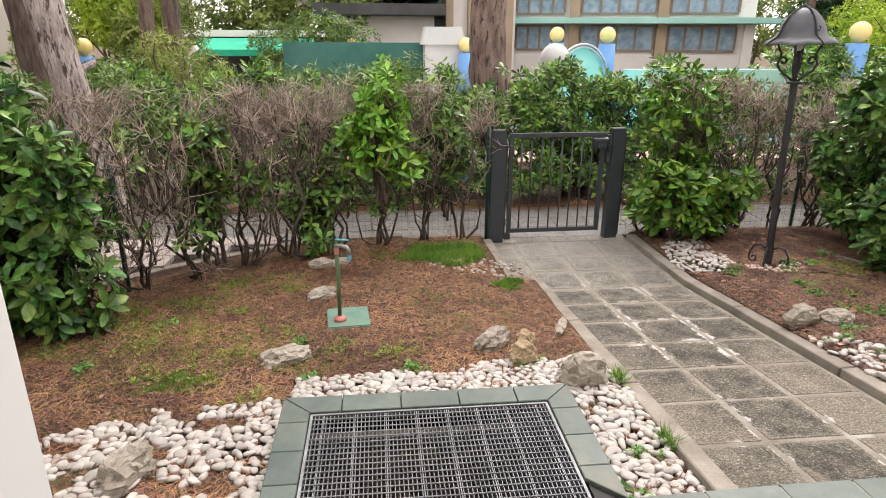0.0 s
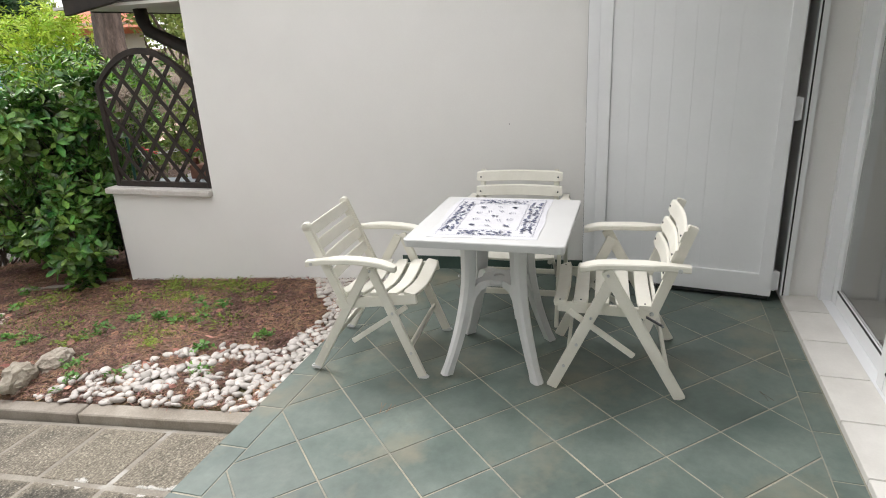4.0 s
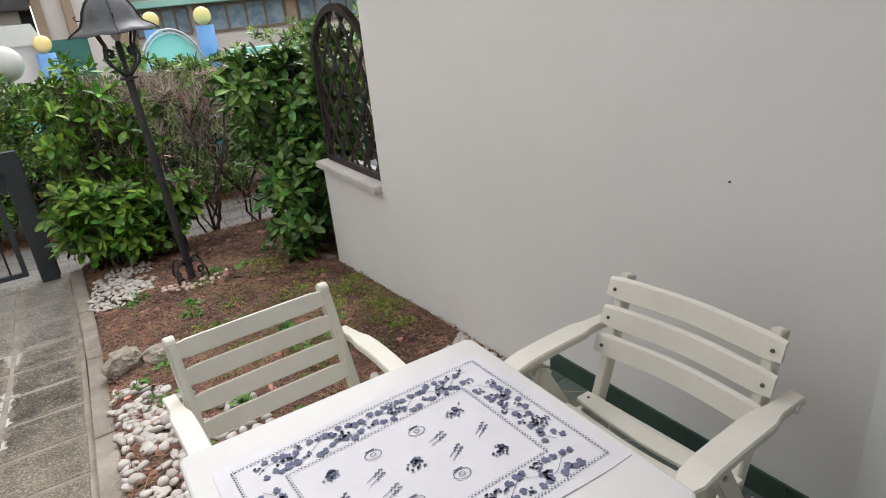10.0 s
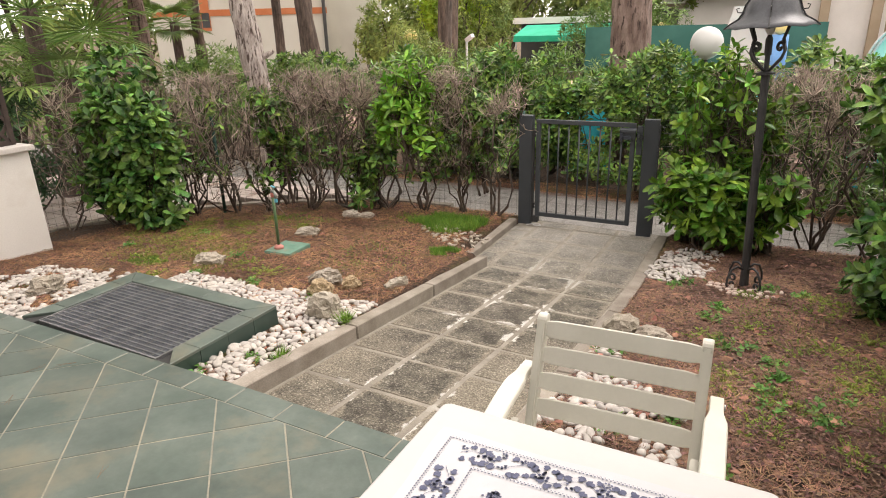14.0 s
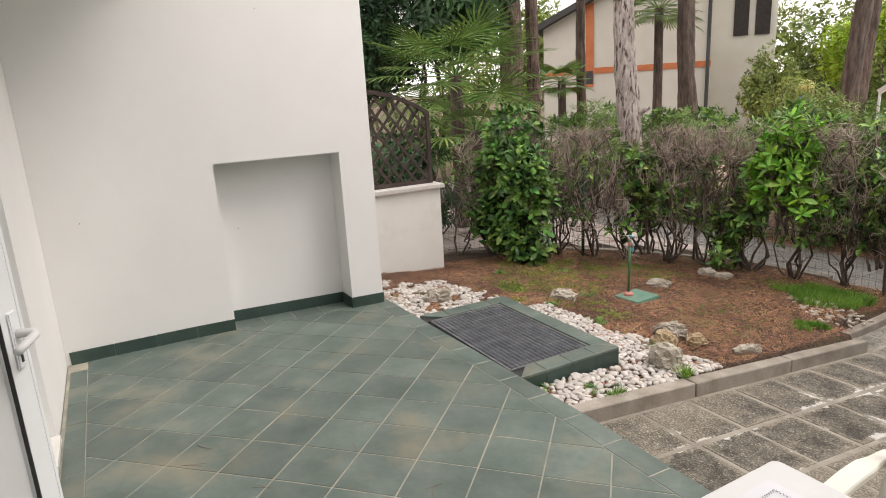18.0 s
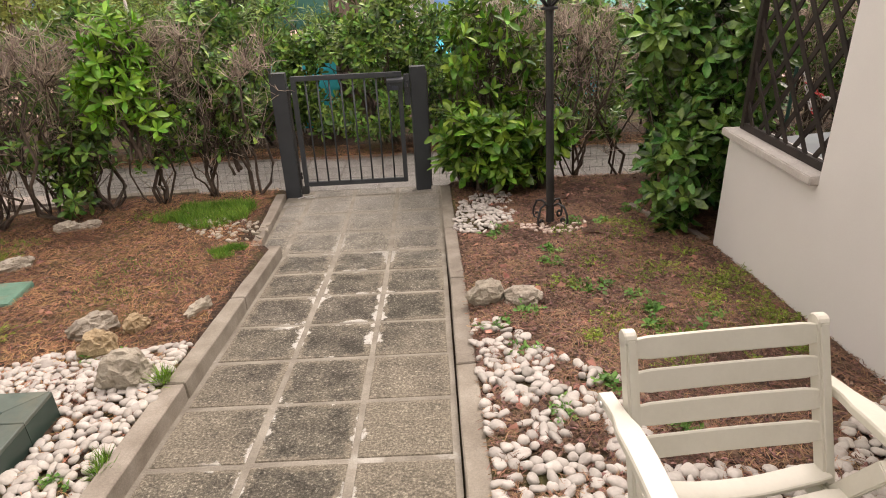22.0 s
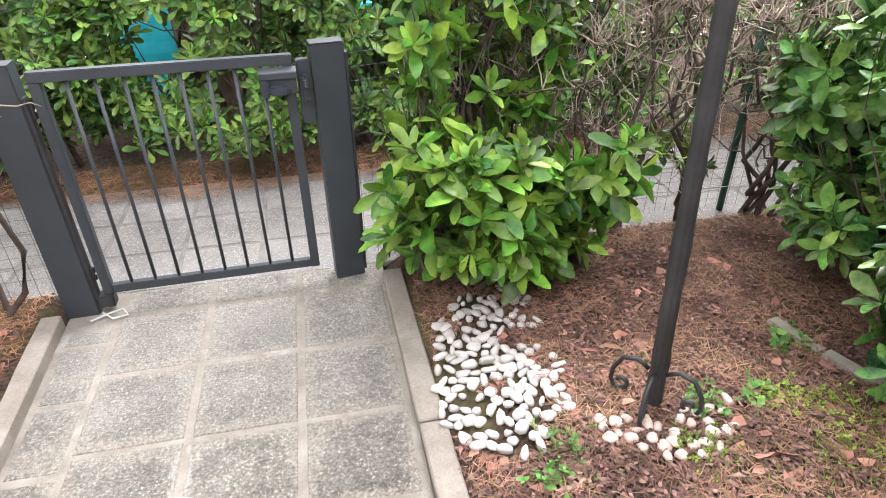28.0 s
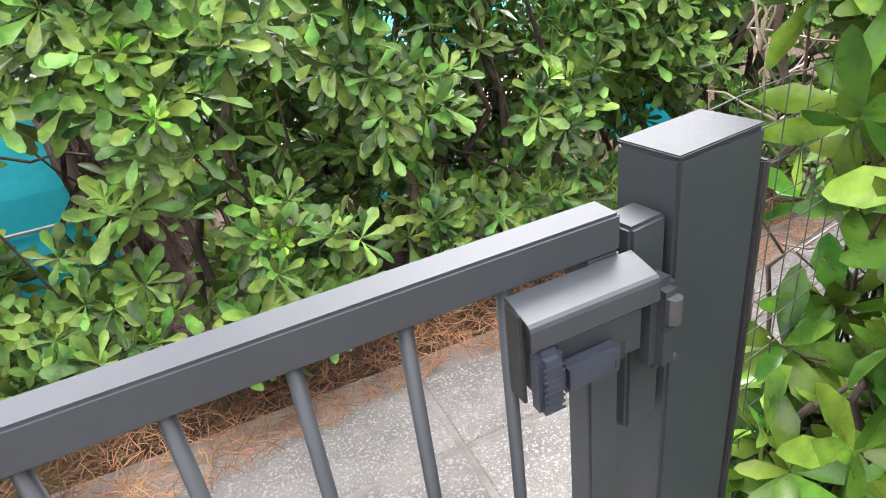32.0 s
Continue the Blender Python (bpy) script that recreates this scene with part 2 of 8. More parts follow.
WEED_YELLOW = mat("clover_leaf", (0.165, 0.24, 0.03), (0.32, 0.41, 0.06), 0.6, 3, 40, 0, island=0.35, trans=0.2)
WEED = mat("weed_leaf", (0.075, 0.20, 0.035), (0.19, 0.38, 0.08), 0.6, 3, 40, 0, island=0.35, trans=0.2)
GRASS = mat("grass_blade", (0.11, 0.25, 0.025), (0.24, 0.42, 0.06), 0.6, 3, 40, 0, island=0.35, trans=0.2)
DRYLEAF = mat("dry_leaf", (0.27, 0.11, 0.07), (0.48, 0.25, 0.18), 0.8, 8, 40, 0.1, island=0.3)
TWIG = mat("dry_twig", (0.24, 0.18, 0.145), (0.52, 0.43, 0.36), 0.9, 8, 90, 0.3, island=0.5, depth=0.004)
STEM = mat("brown_stem", (0.045, 0.032, 0.025), (0.15, 0.112, 0.09), 0.9, 9, 90, 0.5, island=0.2, depth=0.006)
BARK = mat("pine_bark", (0.33, 0.265, 0.24), (0.60, 0.53, 0.49), 0.95, 16, 45, 1.0, contrast=0.3, stain=((0.085, 0.058, 0.048), 26, 0.53, 0.60), depth=0.03, zs=0.22, g=0.8)
BARK_DARK = mat("far_bark", (0.07, 0.05, 0.042), (0.20, 0.145, 0.12), 0.95, 12, 40, 1.0, contrast=0.3, depth=0.03, zs=0.2, g=0.9)
WIRE = mat("fence_wire", (0.05, 0.07, 0.055), (0.10, 0.11, 0.10), 0.6, 6, 60, 0)
GREEN_POST = mat("green_fence_post", (0.012, 0.06, 0.045), (0.02, 0.085, 0.065), 0.5, 6, 60, 0)

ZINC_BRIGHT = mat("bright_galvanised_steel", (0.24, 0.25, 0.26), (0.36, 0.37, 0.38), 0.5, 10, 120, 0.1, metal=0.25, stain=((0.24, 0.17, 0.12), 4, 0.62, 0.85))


# Darker zinc for bar sides: the shade between bars is put into the colour.
ZINC_SIDE = mat("shaded_zinc_side", (0.15, 0.17, 0.20), (0.22, 0.245, 0.28), 0.5, 10, 80, 0.1, metal=0.3)
PAVE_PINK = mat("pale_pinkish_paving", (0.42, 0.35, 0.315), (0.60, 0.53, 0.49), 0.92, 3.0, 130, 0.5, rnd=0.1, contrast=0.5, stain=((0.22, 0.13, 0.09), 2.5, 0.55, 0.72), depth=0.006, g=0.7)


def worn_joints(m, x0, px, y0, py):
    """Adds cement wash and lime bloom that creeps from the joints of a slab grid over the slabs, more towards the gate."""
    n, l = m.node_tree.nodes, m.node_tree.links
    b = n["Principled BSDF"]
    old = b.inputs["Base Color"].links[0].from_socket
    geo = n.new("ShaderNodeNewGeometry")
    sep = n.new("ShaderNodeSeparateXYZ")
    l.new(geo.outputs["Position"], sep.inputs[0])

    def calc(op, a, c=0.0, clamp=False):
        q = n.new("ShaderNodeMath")
        q.operation, q.use_clamp = op, clamp
        for slot, v in ((0, a), (1, c)):
            if isinstance(v, (int, float)):
                q.inputs[slot].default_value = v
            else:
                l.new(v, q.inputs[slot])
        return q.outputs[0]

    def grain(scale, detail=5):
        t = n.new("ShaderNodeTexNoise")
        t.inputs["Scale"].default_value, t.inputs["Detail"].default_value, t.inputs["Roughness"].default_value = scale, detail, 0.68
        l.new(geo.outputs["Position"], t.inputs["Vector"])
        return t.outputs["Fac"]

    def span(v, lo, hi, a=0.0, z=1.0):
        r = n.new("ShaderNodeMapRange")
        for k, q in zip(("From Min", "From Max", "To Min", "To Max"), (lo, hi, a, z)):
            r.inputs[k].default_value = q
        l.new(v, r.inputs["Value"])
        return r.outputs[0]

    def near(axis, o, p):
        return calc("MULTIPLY", calc("PINGPONG", calc("DIVIDE", calc("SUBTRACT", sep.outputs[axis], o), p), 0.5), p)

    edge = calc("MINIMUM", near("X", x0, px), near("Y", y0, py))
    gate = span(sep.outputs["Y"], 3.7, 5.3)
    wash = calc("ADD", calc("ADD", calc("MULTIPLY", grain(5.0), 0.16), calc("MULTIPLY", grain(24.0), 0.12)), calc("MULTIPLY", gate, 0.018))
    mask = span(calc("SUBTRACT", edge, calc("SUBTRACT", wash, 0.118)), 0.026, 0.003, 0.0, 0.8)
    lime = calc("ADD", calc("MULTIPLY", grain(2.3, 3), 0.30), calc("MULTIPLY", grain(34.0, 6), 0.09))
    long_edge = calc("MINIMUM", near("X", x0, px), calc("ADD", near("Y", y0, py), 0.014))
    mask2 = span(calc("SUBTRACT", long_edge, calc("SUBTRACT", lime, 0.190)), 0.012, 0.003, 0.0, 0.9)
    col = old
    inner = span(calc("ABSOLUTE", calc("SUBTRACT", sep.outputs["X"], 1.992)), 0.40, 0.30)
    mask2 = calc("MULTIPLY", calc("MULTIPLY", mask2, inner), calc("SUBTRACT", 1.0, gate))
    pale = calc("MULTIPLY", span(calc("ADD", calc("MULTIPLY", gate, 0.75), calc("ADD", calc("MULTIPLY", grain(4.0), 0.7), calc("MULTIPLY", grain(40.0), 0.8))), 1.0, 1.6), 0.62)
    blotch = n.new("ShaderNodeMixRGB")
    blotch.blend_type, blotch.inputs[0].default_value = "MULTIPLY", 1.0
    l.new(col, blotch.inputs[1])
    l.new(span(calc("ADD", calc("MULTIPLY", grain(7.0, 8), 0.6), calc("MULTIPLY", grain(38.0, 4), 0.4)), 0.40, 0.62, 0.55, 1.5), blotch.inputs[2])
    col = blotch.outputs[0]
    sides = calc("MULTIPLY", calc("MAXIMUM", span(sep.outputs["X"], 2.12, 2.26), calc("MULTIPLY", span(sep.outputs["X"], 1.84, 1.66), 0.75)), span(sep.outputs["Y"], 3.6, 2.5))
    sand = calc("MULTIPLY", span(calc("ADD", calc("MULTIPLY", sides, 0.22), calc("ADD", calc("MULTIPLY", grain(3.2, 7), 0.7), calc("MULTIPLY", grain(60.0, 4), 0.45))), 0.57, 0.82, 0.0, 1.0), 0.74)
    for fac, colour in ((sand, (0.33, 0.29, 0.225, 1)), (mask, (0.285, 0.25, 0.195, 1)), (pale, (0.40, 0.382, 0.35, 1)), (mask2, (0.68, 0.66, 0.62, 1))):
        x = n.new("ShaderNodeMixRGB")
        l.new(fac, x.inputs[0])
        l.new(col, x.inputs[1])
        x.inputs[2].default_value = colour
        g = n.new("ShaderNodeMixRGB")
        g.blend_type, g.inputs[0].default_value = "MULTIPLY", 0.34
        l.new(x.outputs[0], g.inputs[1])
        l.new(span(grain(95.0, 4), 0.34, 0.66, 0.45, 1.36), g.inputs[2])
        col = g.outputs[0]
    l.new(col, b.inputs["Base Color"])


worn_joints(SLAB, 1.398, 0.396, 1.816, 0.40)


# ---- building blocks ----
def finish(name, bm, material, parent=None, label="", smooth=False):
    me = bpy.data.meshes.new(name)
    bmesh.ops.recalc_face_normals(bm, faces=bm.faces)
    bm.to_mesh(me)
    bm.free()
    me.materials.append(material)
    if smooth:
        me.polygons.foreach_set("use_smooth", [True] * len(me.polygons))
    ob = new(name, me)
    if parent:
        ob.parent = parent
    if label:
        ob["label"] = label
    return ob


def part(name, bm, material, parent, label="", smooth=False):
    return finish(name, bm, material, parent, label, smooth)


def thing(name, m, label, category, group="", kind=""):
    ob = new(name)
    ob.empty_display_size = 0.1
    ob.matrix_world = m
    return tagged(ob, label, category, group, kind)


def pymesh(name, verts, faces, material, parent=None, label="", smooth=False):
    me = bpy.data.meshes.new(name)
    me.from_pydata([tuple(v) for v in verts], [], faces)
    me.materials.append(material)
    if smooth:
        me.polygons.foreach_set("use_smooth", [True] * len(me.polygons))
    ob = new(name, me)
    if parent:
        ob.parent = parent
    if label:
        ob["label"] = label
    return ob


def npmesh(name, verts, faces, material, parent=None, label="", smooth=False):
    """A mesh from arrays: verts (n, 3) and faces (m, 3 or 4)."""
    verts, faces = np.asarray(verts, dtype=np.float32), np.asarray(faces, dtype=np.int32)
    me = bpy.data.meshes.new(name)
    k = faces.shape[1]
    me.vertices.add(len(verts))
    me.vertices.foreach_set("co", verts.ravel())
    me.loops.add(faces.size)
    me.loops.foreach_set("vertex_index", faces.ravel())
    me.polygons.add(len(faces))
    me.polygons.foreach_set("loop_start", np.arange(0, faces.size, k, dtype=np.int32))
    me.polygons.foreach_set("loop_total", np.full(len(faces), k, dtype=np.int32))
    me.update(calc_edges=True)
    if smooth:
        me.polygons.foreach_set("use_smooth", [True] * len(me.polygons))
    me.materials.append(material)
    ob = new(name, me)
    if parent:
        ob.parent = parent
    if label:
        ob["label"] = label
    return ob


def add_box(bm, lo, hi, bevel=0.0, m=None):
    r = bmesh.ops.create_cube(bm, size=1)
    vs = r["verts"]
    for v in vs:
        v.co = Vector([lo[i] + (v.co[i] + 0.5) * (hi[i] - lo[i]) for i in range(3)])
    if bevel:
        es = {e for v in vs for e in v.link_edges}
        out = bmesh.ops.bevel(bm, geom=list(es), offset=bevel, segments=2, affect="EDGES", clamp_overlap=True)
        vs = list({v for f in out["faces"] for v in f.verts} | {v for v in vs if v.is_valid})
    if m is not None:
        bmesh.ops.transform(bm, matrix=m, verts=vs)
    return vs


def box(lo, hi, bevel=0.0, m=None):
    bm = bmesh.new()
    add_box(bm, lo, hi, bevel, m)
    return bm


def add_bar(bm, p, q, w, t, side=(1, 0, 0), bevel=0.003):
    """A bar of width w along side and thickness t, from p to q."""
    p, q = Vector(p), Vector(q)
    d = (q - p).normalized()
    s = Vector(side)
    s = (s - d * s.dot(d)).normalized()
    n = d.cross(s)
    m = Matrix((s, n, d)).transposed().to_4x4()
    m.translation = p
    return add_box(bm, (-w / 2, -t / 2, 0), (w / 2, t / 2, (q - p).length), bevel, m)


def bar(p, q, w, t, side=(1, 0, 0), bevel=0.003):
    bm = bmesh.new()
    add_bar(bm, p, q, w, t, side, bevel)
    return bm


def add_tube(bm, pts, radii, n=8, caps=True):
    """A round tube along points; radii: one number or one for each point."""
    pts = [Vector(p) for p in pts]
    if not hasattr(radii, "__len__"):
        radii = [radii] * len(pts)
    rings = []
    ref = Vector((0.31, 0.87, 0.38))
    for i, p in enumerate(pts):
        d = (pts[min(i + 1, len(pts) - 1)] - pts[max(i - 1, 0)]).normalized()
        a = d.cross(ref)
        if a.length < 0.1:
            a = d.cross(Vector((1, 0, 0)))
        a.normalize()
        b = d.cross(a)
        rings.append([bm.verts.new(p + (a * math.cos(k * 2 * math.pi / n) + b * math.sin(k * 2 * math.pi / n)) * radii[i]) for k in range(n)])
    for r0, r1 in zip(rings, rings[1:]):
        for k in range(n):
            bm.faces.new((r0[k], r0[(k + 1) % n], r1[(k + 1) % n], r1[k]))
    if caps:
        bm.faces.new(rings[0][::-1])
        bm.faces.new(rings[-1])
    return bm


def tube(pts, radii, n=8):
    return add_tube(bmesh.new(), pts, radii, n)


def lathe(profile, n=20, centre=(0, 0)):
    """A body turned about the upright axis: profile rows of (radius, z)."""
    bm = bmesh.new()
    rings = []
    for r, z in profile:
        rings.append([bm.verts.new((centre[0] + r * math.cos(k * 2 * math.pi / n), centre[1] + r * math.sin(k * 2 * math.pi / n), z)) for k in range(n)])
    for r0, r1 in zip(rings, rings[1:]):
        for k in range(n):
            bm.faces.new((r0[k], r0[(k + 1) % n], r1[(k + 1) % n], r1[k]))
    bm.faces.new(rings[0][::-1])
    bm.faces.new(rings[-1])
    return bm


def ringed(bm, rings):
    """Skins a row of four-cornered rings and closes both ends."""
    for a, b in zip(rings, rings[1:]):
        for k in range(len(a)):
            bm.faces.new((a[k], a[(k + 1) % len(a)], b[(k + 1) % len(a)], b[k]))
    bm.faces.new(rings[0])
    bm.faces.new(rings[-1][::-1])
    return bm


def prism(poly, z0, z1, bevel=0.0):
    bm = bmesh.new()
    a = [bm.verts.new((x, y, z0)) for x, y in poly]
    b = [bm.verts.new((x, y, z1)) for x, y in poly]
    bm.faces.new(a[::-1])
    top = bm.faces.new(b)
    n = len(poly)
    for i in range(n):
        bm.faces.new((a[i], a[(i + 1) % n], b[(i + 1) % n], b[i]))
    if bevel:
        bmesh.ops.bevel(bm, geom=list(top.edges), offset=bevel, segments=1, affect="EDGES")
    return bm


def clip(poly, x0, x1, y0, y1):
    """The part of a convex polygon inside a rectangle."""
    for axis, val, keep in ((0, x0, 1), (0, x1, -1), (1, y0, 1), (1, y1, -1)):
        out = []
        for i, p in enumerate(poly):
            q = poly[(i + 1) % len(poly)]
            dp, dq = (p[axis] - val) * keep, (q[axis] - val) * keep
            if dp >= 0:
                out.append(p)
            if dp * dq < 0:
                f = dp / (dp - dq)
                out.append((p[0] + (q[0] - p[0]) * f, p[1] + (q[1] - p[1]) * f))
        poly = out
        if len(poly) < 3:
            return []
    return poly


def area(poly):
    return abs(sum(p[0] * q[1] - q[0] * p[1] for p, q in zip(poly, poly[1:] + poly[:1]))) / 2


# ---- plan ----
WALL_R, WALL_L, HOUSE, EDGE = 4.37, -0.92, -0.60, 1.73      # faces of the terrace's sides
PATH_L, PATH_R = 1.40, 2.60


def floor_z(x, y):
    """The terrace falls a little towards the garden and the west wall."""
    return -0.03 * max(0.0, y - 0.3) - 0.022 * max(0.0, 1.5 - x)


def path_z(y):
    return float(np.interp(y, [1.7, 2.63, 3.4, 3.9, 4.6, 5.1, 6.0, 9.0], [-0.185, -0.28, -0.365, -0.415, -0.487, -0.49, -0.48, -0.48]))


def garden_z(x, y):
    z = float(np.interp(y, [1.6, 2.6, 3.6, 4.5, 5.6, 6.2, 8.0], [-0.15, -0.20, -0.285, -0.355, -0.43, -0.46, -0.47]))
    if 2.5 < x < 3.4:
        z = min(z, path_z(y) + 0.045 + 0.3 * max(0.0, x - 2.7))
    if x < 0:
        z -= 0.045 * min(-x, 2.5) * float(np.interp(y, [1.7, 2.6, 4.5, 5.5], [0.3, 1, 0.6, 0]))
    return z


def ground_z(x, y):
    z = garden_z(x, y)
    if PATH_L - (0.2 if y > 4.55 else 0.06) < x < PATH_R + 0.03 and y < 6.2 or y > 6.05:
        z = min(z, path_z(y)) - 0.045
    if -2.2 < x < 4.9 and y < 1.9:
        z = min(z, -0.20)
    d = math.hypot(x - 1.5, y - 3)
    if d > 7.5:
        z = -0.53
    return z


# ---- ground ----
def build_ground():
    near = np.arange(-4.0, 7.01, 0.1)
    xs = np.concatenate([[-600, -200, -80, -40, -20, -10, -6], near, [9, 14, 24, 44, 90, 220, 600]])
    ys = np.concatenate([[-600, -150, -40, -12, -4, -1], np.arange(0.0, 9.01, 0.1), [11, 15, 24, 44, 90, 220, 600]])
    verts = []
    for y in ys:
        for x in xs:
            z = ground_z(x, y)
            if -4 < x < 7 and 1.5 < y < 8.5:
                z += 0.012 * noise.noise(Vector((x * 3, y * 3, 0))) + 0.006 * noise.noise(Vector((x * 11, y * 11, 5)))
            verts.append((x, y, z))
    n = len(xs)
    faces = [(j * n + i, j * n + i + 1, (j + 1) * n + i + 1, (j + 1) * n + i) for j in range(len(ys) - 1) for i in range(n - 1)]
    ob = npmesh("ground", verts, faces, SOIL, smooth=True)
    tagged(ob, "brown garden ground covered with dry pine needles", "ground", kind="structure")


build_ground()


# ---- house walls ----
def structure(name, bm, material, label, category="wall"):
    return tagged(finish(name, bm, material), label, category, kind="structure")


def side_wall_profile(name, x0, x1, y_end, low_end, low_top, eave, slope, label):
    """A wall in the yz plane with a sloping top, and a low part running on to low_end."""
    bm = bmesh.new()
    top_house = eave + (y_end + 1.15) * slope
    pts = [(-1.15, -0.6), (low_end, -0.6), (low_end, low_top), (y_end, low_top), (y_end, eave), (-1.15, top_house)]
    a = [bm.verts.new((x0, y, z)) for y, z in pts]
    b = [bm.verts.new((x1, y, z)) for y, z in pts]
    bm.faces.new(a)
    bm.faces.new(b[::-1])
    for i in range(len(pts)):
        j = (i + 1) % len(pts)
        bm.faces.new((a[i], b[i], b[j], a[j]))
    return structure(name, bm, PLASTER, label)


side_wall_profile("wall_east", WALL_R, WALL_R + 0.26, 3.18, 4.12, 0.415, 2.9, 0.0, "smooth white plastered terrace wall with a low end")

# the west wall carries a shallow niche: built from blocks that butt end to end
bm = bmesh.new()
WX0 = WALL_L - 0.42
NY0, NY1, NZ, ND = 0.475, 1.405, 1.178, 0.22
add_box(bm, (WX0, -0.624, -0.5), (WALL_L, NY0, NZ))
add_box(bm, (WX0, NY1, -0.5), (WALL_L, 1.675, NZ))
add_box(bm, (WX0, NY0, -0.5), (WALL_L - ND, NY1, NZ))
add_box(bm, (WX0, -0.624, NZ), (WALL_L, 1.675, 3.9))
structure("wall_west", bm, PLASTER, "smooth white plastered terrace wall with a square niche")
bm = bmesh.new()
add_box(bm, (-2.46, 1.2, -0.6), (-2.2, 2.96, 0.585))
structure("wall_low_west", bm, PLASTER_OLD, "low weathered cream garden wall")
bm = box((-2.2, 1.2, -0.6), (WX0, 1.45, 3.9))
structure("wall_west_return", bm, PLASTER, "white plastered wall beside the terrace")

# house front with the wide door opening, and the plain rooms' wall behind the camera
bm = bmesh.new()
add_box(bm, (WALL_L - 0.42, -1.15, -0.5), (0.3, -0.625, 3.9))
add_box(bm, (4.16, -1.15, -0.5), (WALL_R, -0.605, 3.9))
add_box(bm, (0.3, -1.15, 2.25), (4.16, -0.625, 3.9))
structure("wall_house", bm, PLASTER, "white plastered house front above the glass doors")
structure("ceiling", box((WALL_L + 0.002, -0.62, 2.75), (WALL_R - 0.002, 0.30, 2.95)), PLASTER, "plain white balcony underside over the doors", "ceiling")
structure("room_floor", box((0.2, -4.2, -0.06), (4.4, -1.15, 0.03)), THRESH, "pale floor of the room behind the glass", "floor")
bm = bmesh.new()
add_box(bm, (0.0, -4.4, -0.1), (4.6, -4.2, 2.6))
add_box(bm, (0.0, -4.2, -0.1), (0.2, -1.15, 2.6))
add_box(bm, (4.4, -4.2, -0.1), (4.6, -1.15, 2.6))
add_box(bm, (0.0, -4.4, 2.6), (4.6, -1.15, 2.75))
structure("room_walls", bm, PLASTER, "plain cream walls of the dim room behind the glass")

# skirting tiles
def skirting(name, p, q, n, label):
    ob = thing(name, Matrix(), label, "baseboard", kind="structure")
    p, q = Vector(p), Vector(q)
    d = (q - p) / n
    side = Vector((-d.y, d.x, 0)).normalized() * 0.009
    for i in range(n):
        a, b = p + d * (i + 0.004), p + d * (i + 0.996)
        poly = [a, b, b + side, a + side]
        bm = bmesh.new()
        lo = [bm.verts.new((v.x, v.y, floor_z(v.x, v.y) - 0.02)) for v in poly]
        hi = [bm.verts.new((v.x, v.y, floor_z(v.x, v.y) + 0.085)) for v in poly]
        bm.faces.new(lo[::-1])
        bm.faces.new(hi)
        for k in range(4):
            bm.faces.new((lo[k], lo[(k + 1) % 4], hi[(k + 1) % 4], hi[k]))
        part("tile", bm, TILE_DARK, ob)


skirting("baseboard_west", (WALL_L, NY0, 0), (WALL_L, -0.6, 0), 4, "dark green tile skirting along the white wall")
skirting("baseboard_niche", (WALL_L - ND, NY1, 0), (WALL_L - ND, NY0, 0), 4, "dark green tile skirting inside the niche")
skirting("baseboard_niche_side", (WALL_L, NY1, 0), (WALL_L - ND, NY1, 0), 1, "dark green tile skirting on the niche side")
skirting("baseboard_corner", (WALL_L, 1.675, 0), (WALL_L, NY1, 0), 1, "dark green tile skirting at the wall end")
skirting("baseboard_end", (WALL_L - 0.42, 1.675, 0), (WALL_L, 1.675, 0), 2, "dark green tile skirting round the wall end")
skirting("baseboard_east", (WALL_R, 0.42, 0), (WALL_R, 1.70, 0), 5, "dark green tile skirting along the white wall")
skirting("baseboard_east_door", (WALL_R, -0.6, 0), (WALL_R, 0.42, 0), 4, "dark green tile skirting behind the shutter")


# ---- terrace ----
def shear(bm):
    """Lets a piece follow the fall of the terrace."""
    for v in bm.verts:
        v.co.z += floor_z(v.co.x, v.co.y)
    return bm


bm = bmesh.new()
ys = [-0.62, 0.3, EDGE - 0.01]
for x0, x1 in ((WALL_L - 0.42, 1.5), (1.5, WALL_R)):
    for y0, y1 in zip(ys, ys[1:]):
        add_box(bm, (x0, y0, -0.5), (x1, y1, -0.0025))
for v in bm.verts:
    if v.co.z > -0.1:
        v.co.z += floor_z(v.co.x, v.co.y)
terrace = structure("terrace", bm, GROUT, "terrace floor of green diagonal tiles", "floor")
PITCH, U0, V0, GAP = 0.2815, 0.177, 0.149, 0.0034
R2 = math.sqrt(0.5)
BAND_IN, BAND_S = EDGE - 0.135, HOUSE + 0.095
h = PITCH / 2 - GAP
for iu in range(-10, 24):
    for iv in range(-12, 24):
        u, v = U0 + (iu + 0.5) * PITCH, V0 + (iv + 0.5) * PITCH
        poly = [((a + b) * R2, (a - b) * R2) for a, b in ((u - h, v - h), (u + h, v - h), (u + h, v + h), (u - h, v + h))]
        poly = clip(poly, WALL_L + 0.003, WALL_R - 0.003, BAND_S + 0.004, BAND_IN - 0.004)
        if len(poly) >= 3 and area(poly) > 0.0015:
            part("tile", shear(prism(poly, -0.02, 0.0, 0.0015)), TILE, terrace)
# niche floor
for i in range(4):
    y = NY0 + i * 0.231
    part("tile", shear(prism([(WALL_L - ND + 0.012, y + 0.004), (WALL_L - 0.002, y + 0.004), (WALL_L - 0.002, y + 0.227), (WALL_L - ND + 0.012, y + 0.227)], -0.02, 0.0, 0.0015)), TILE, terrace)
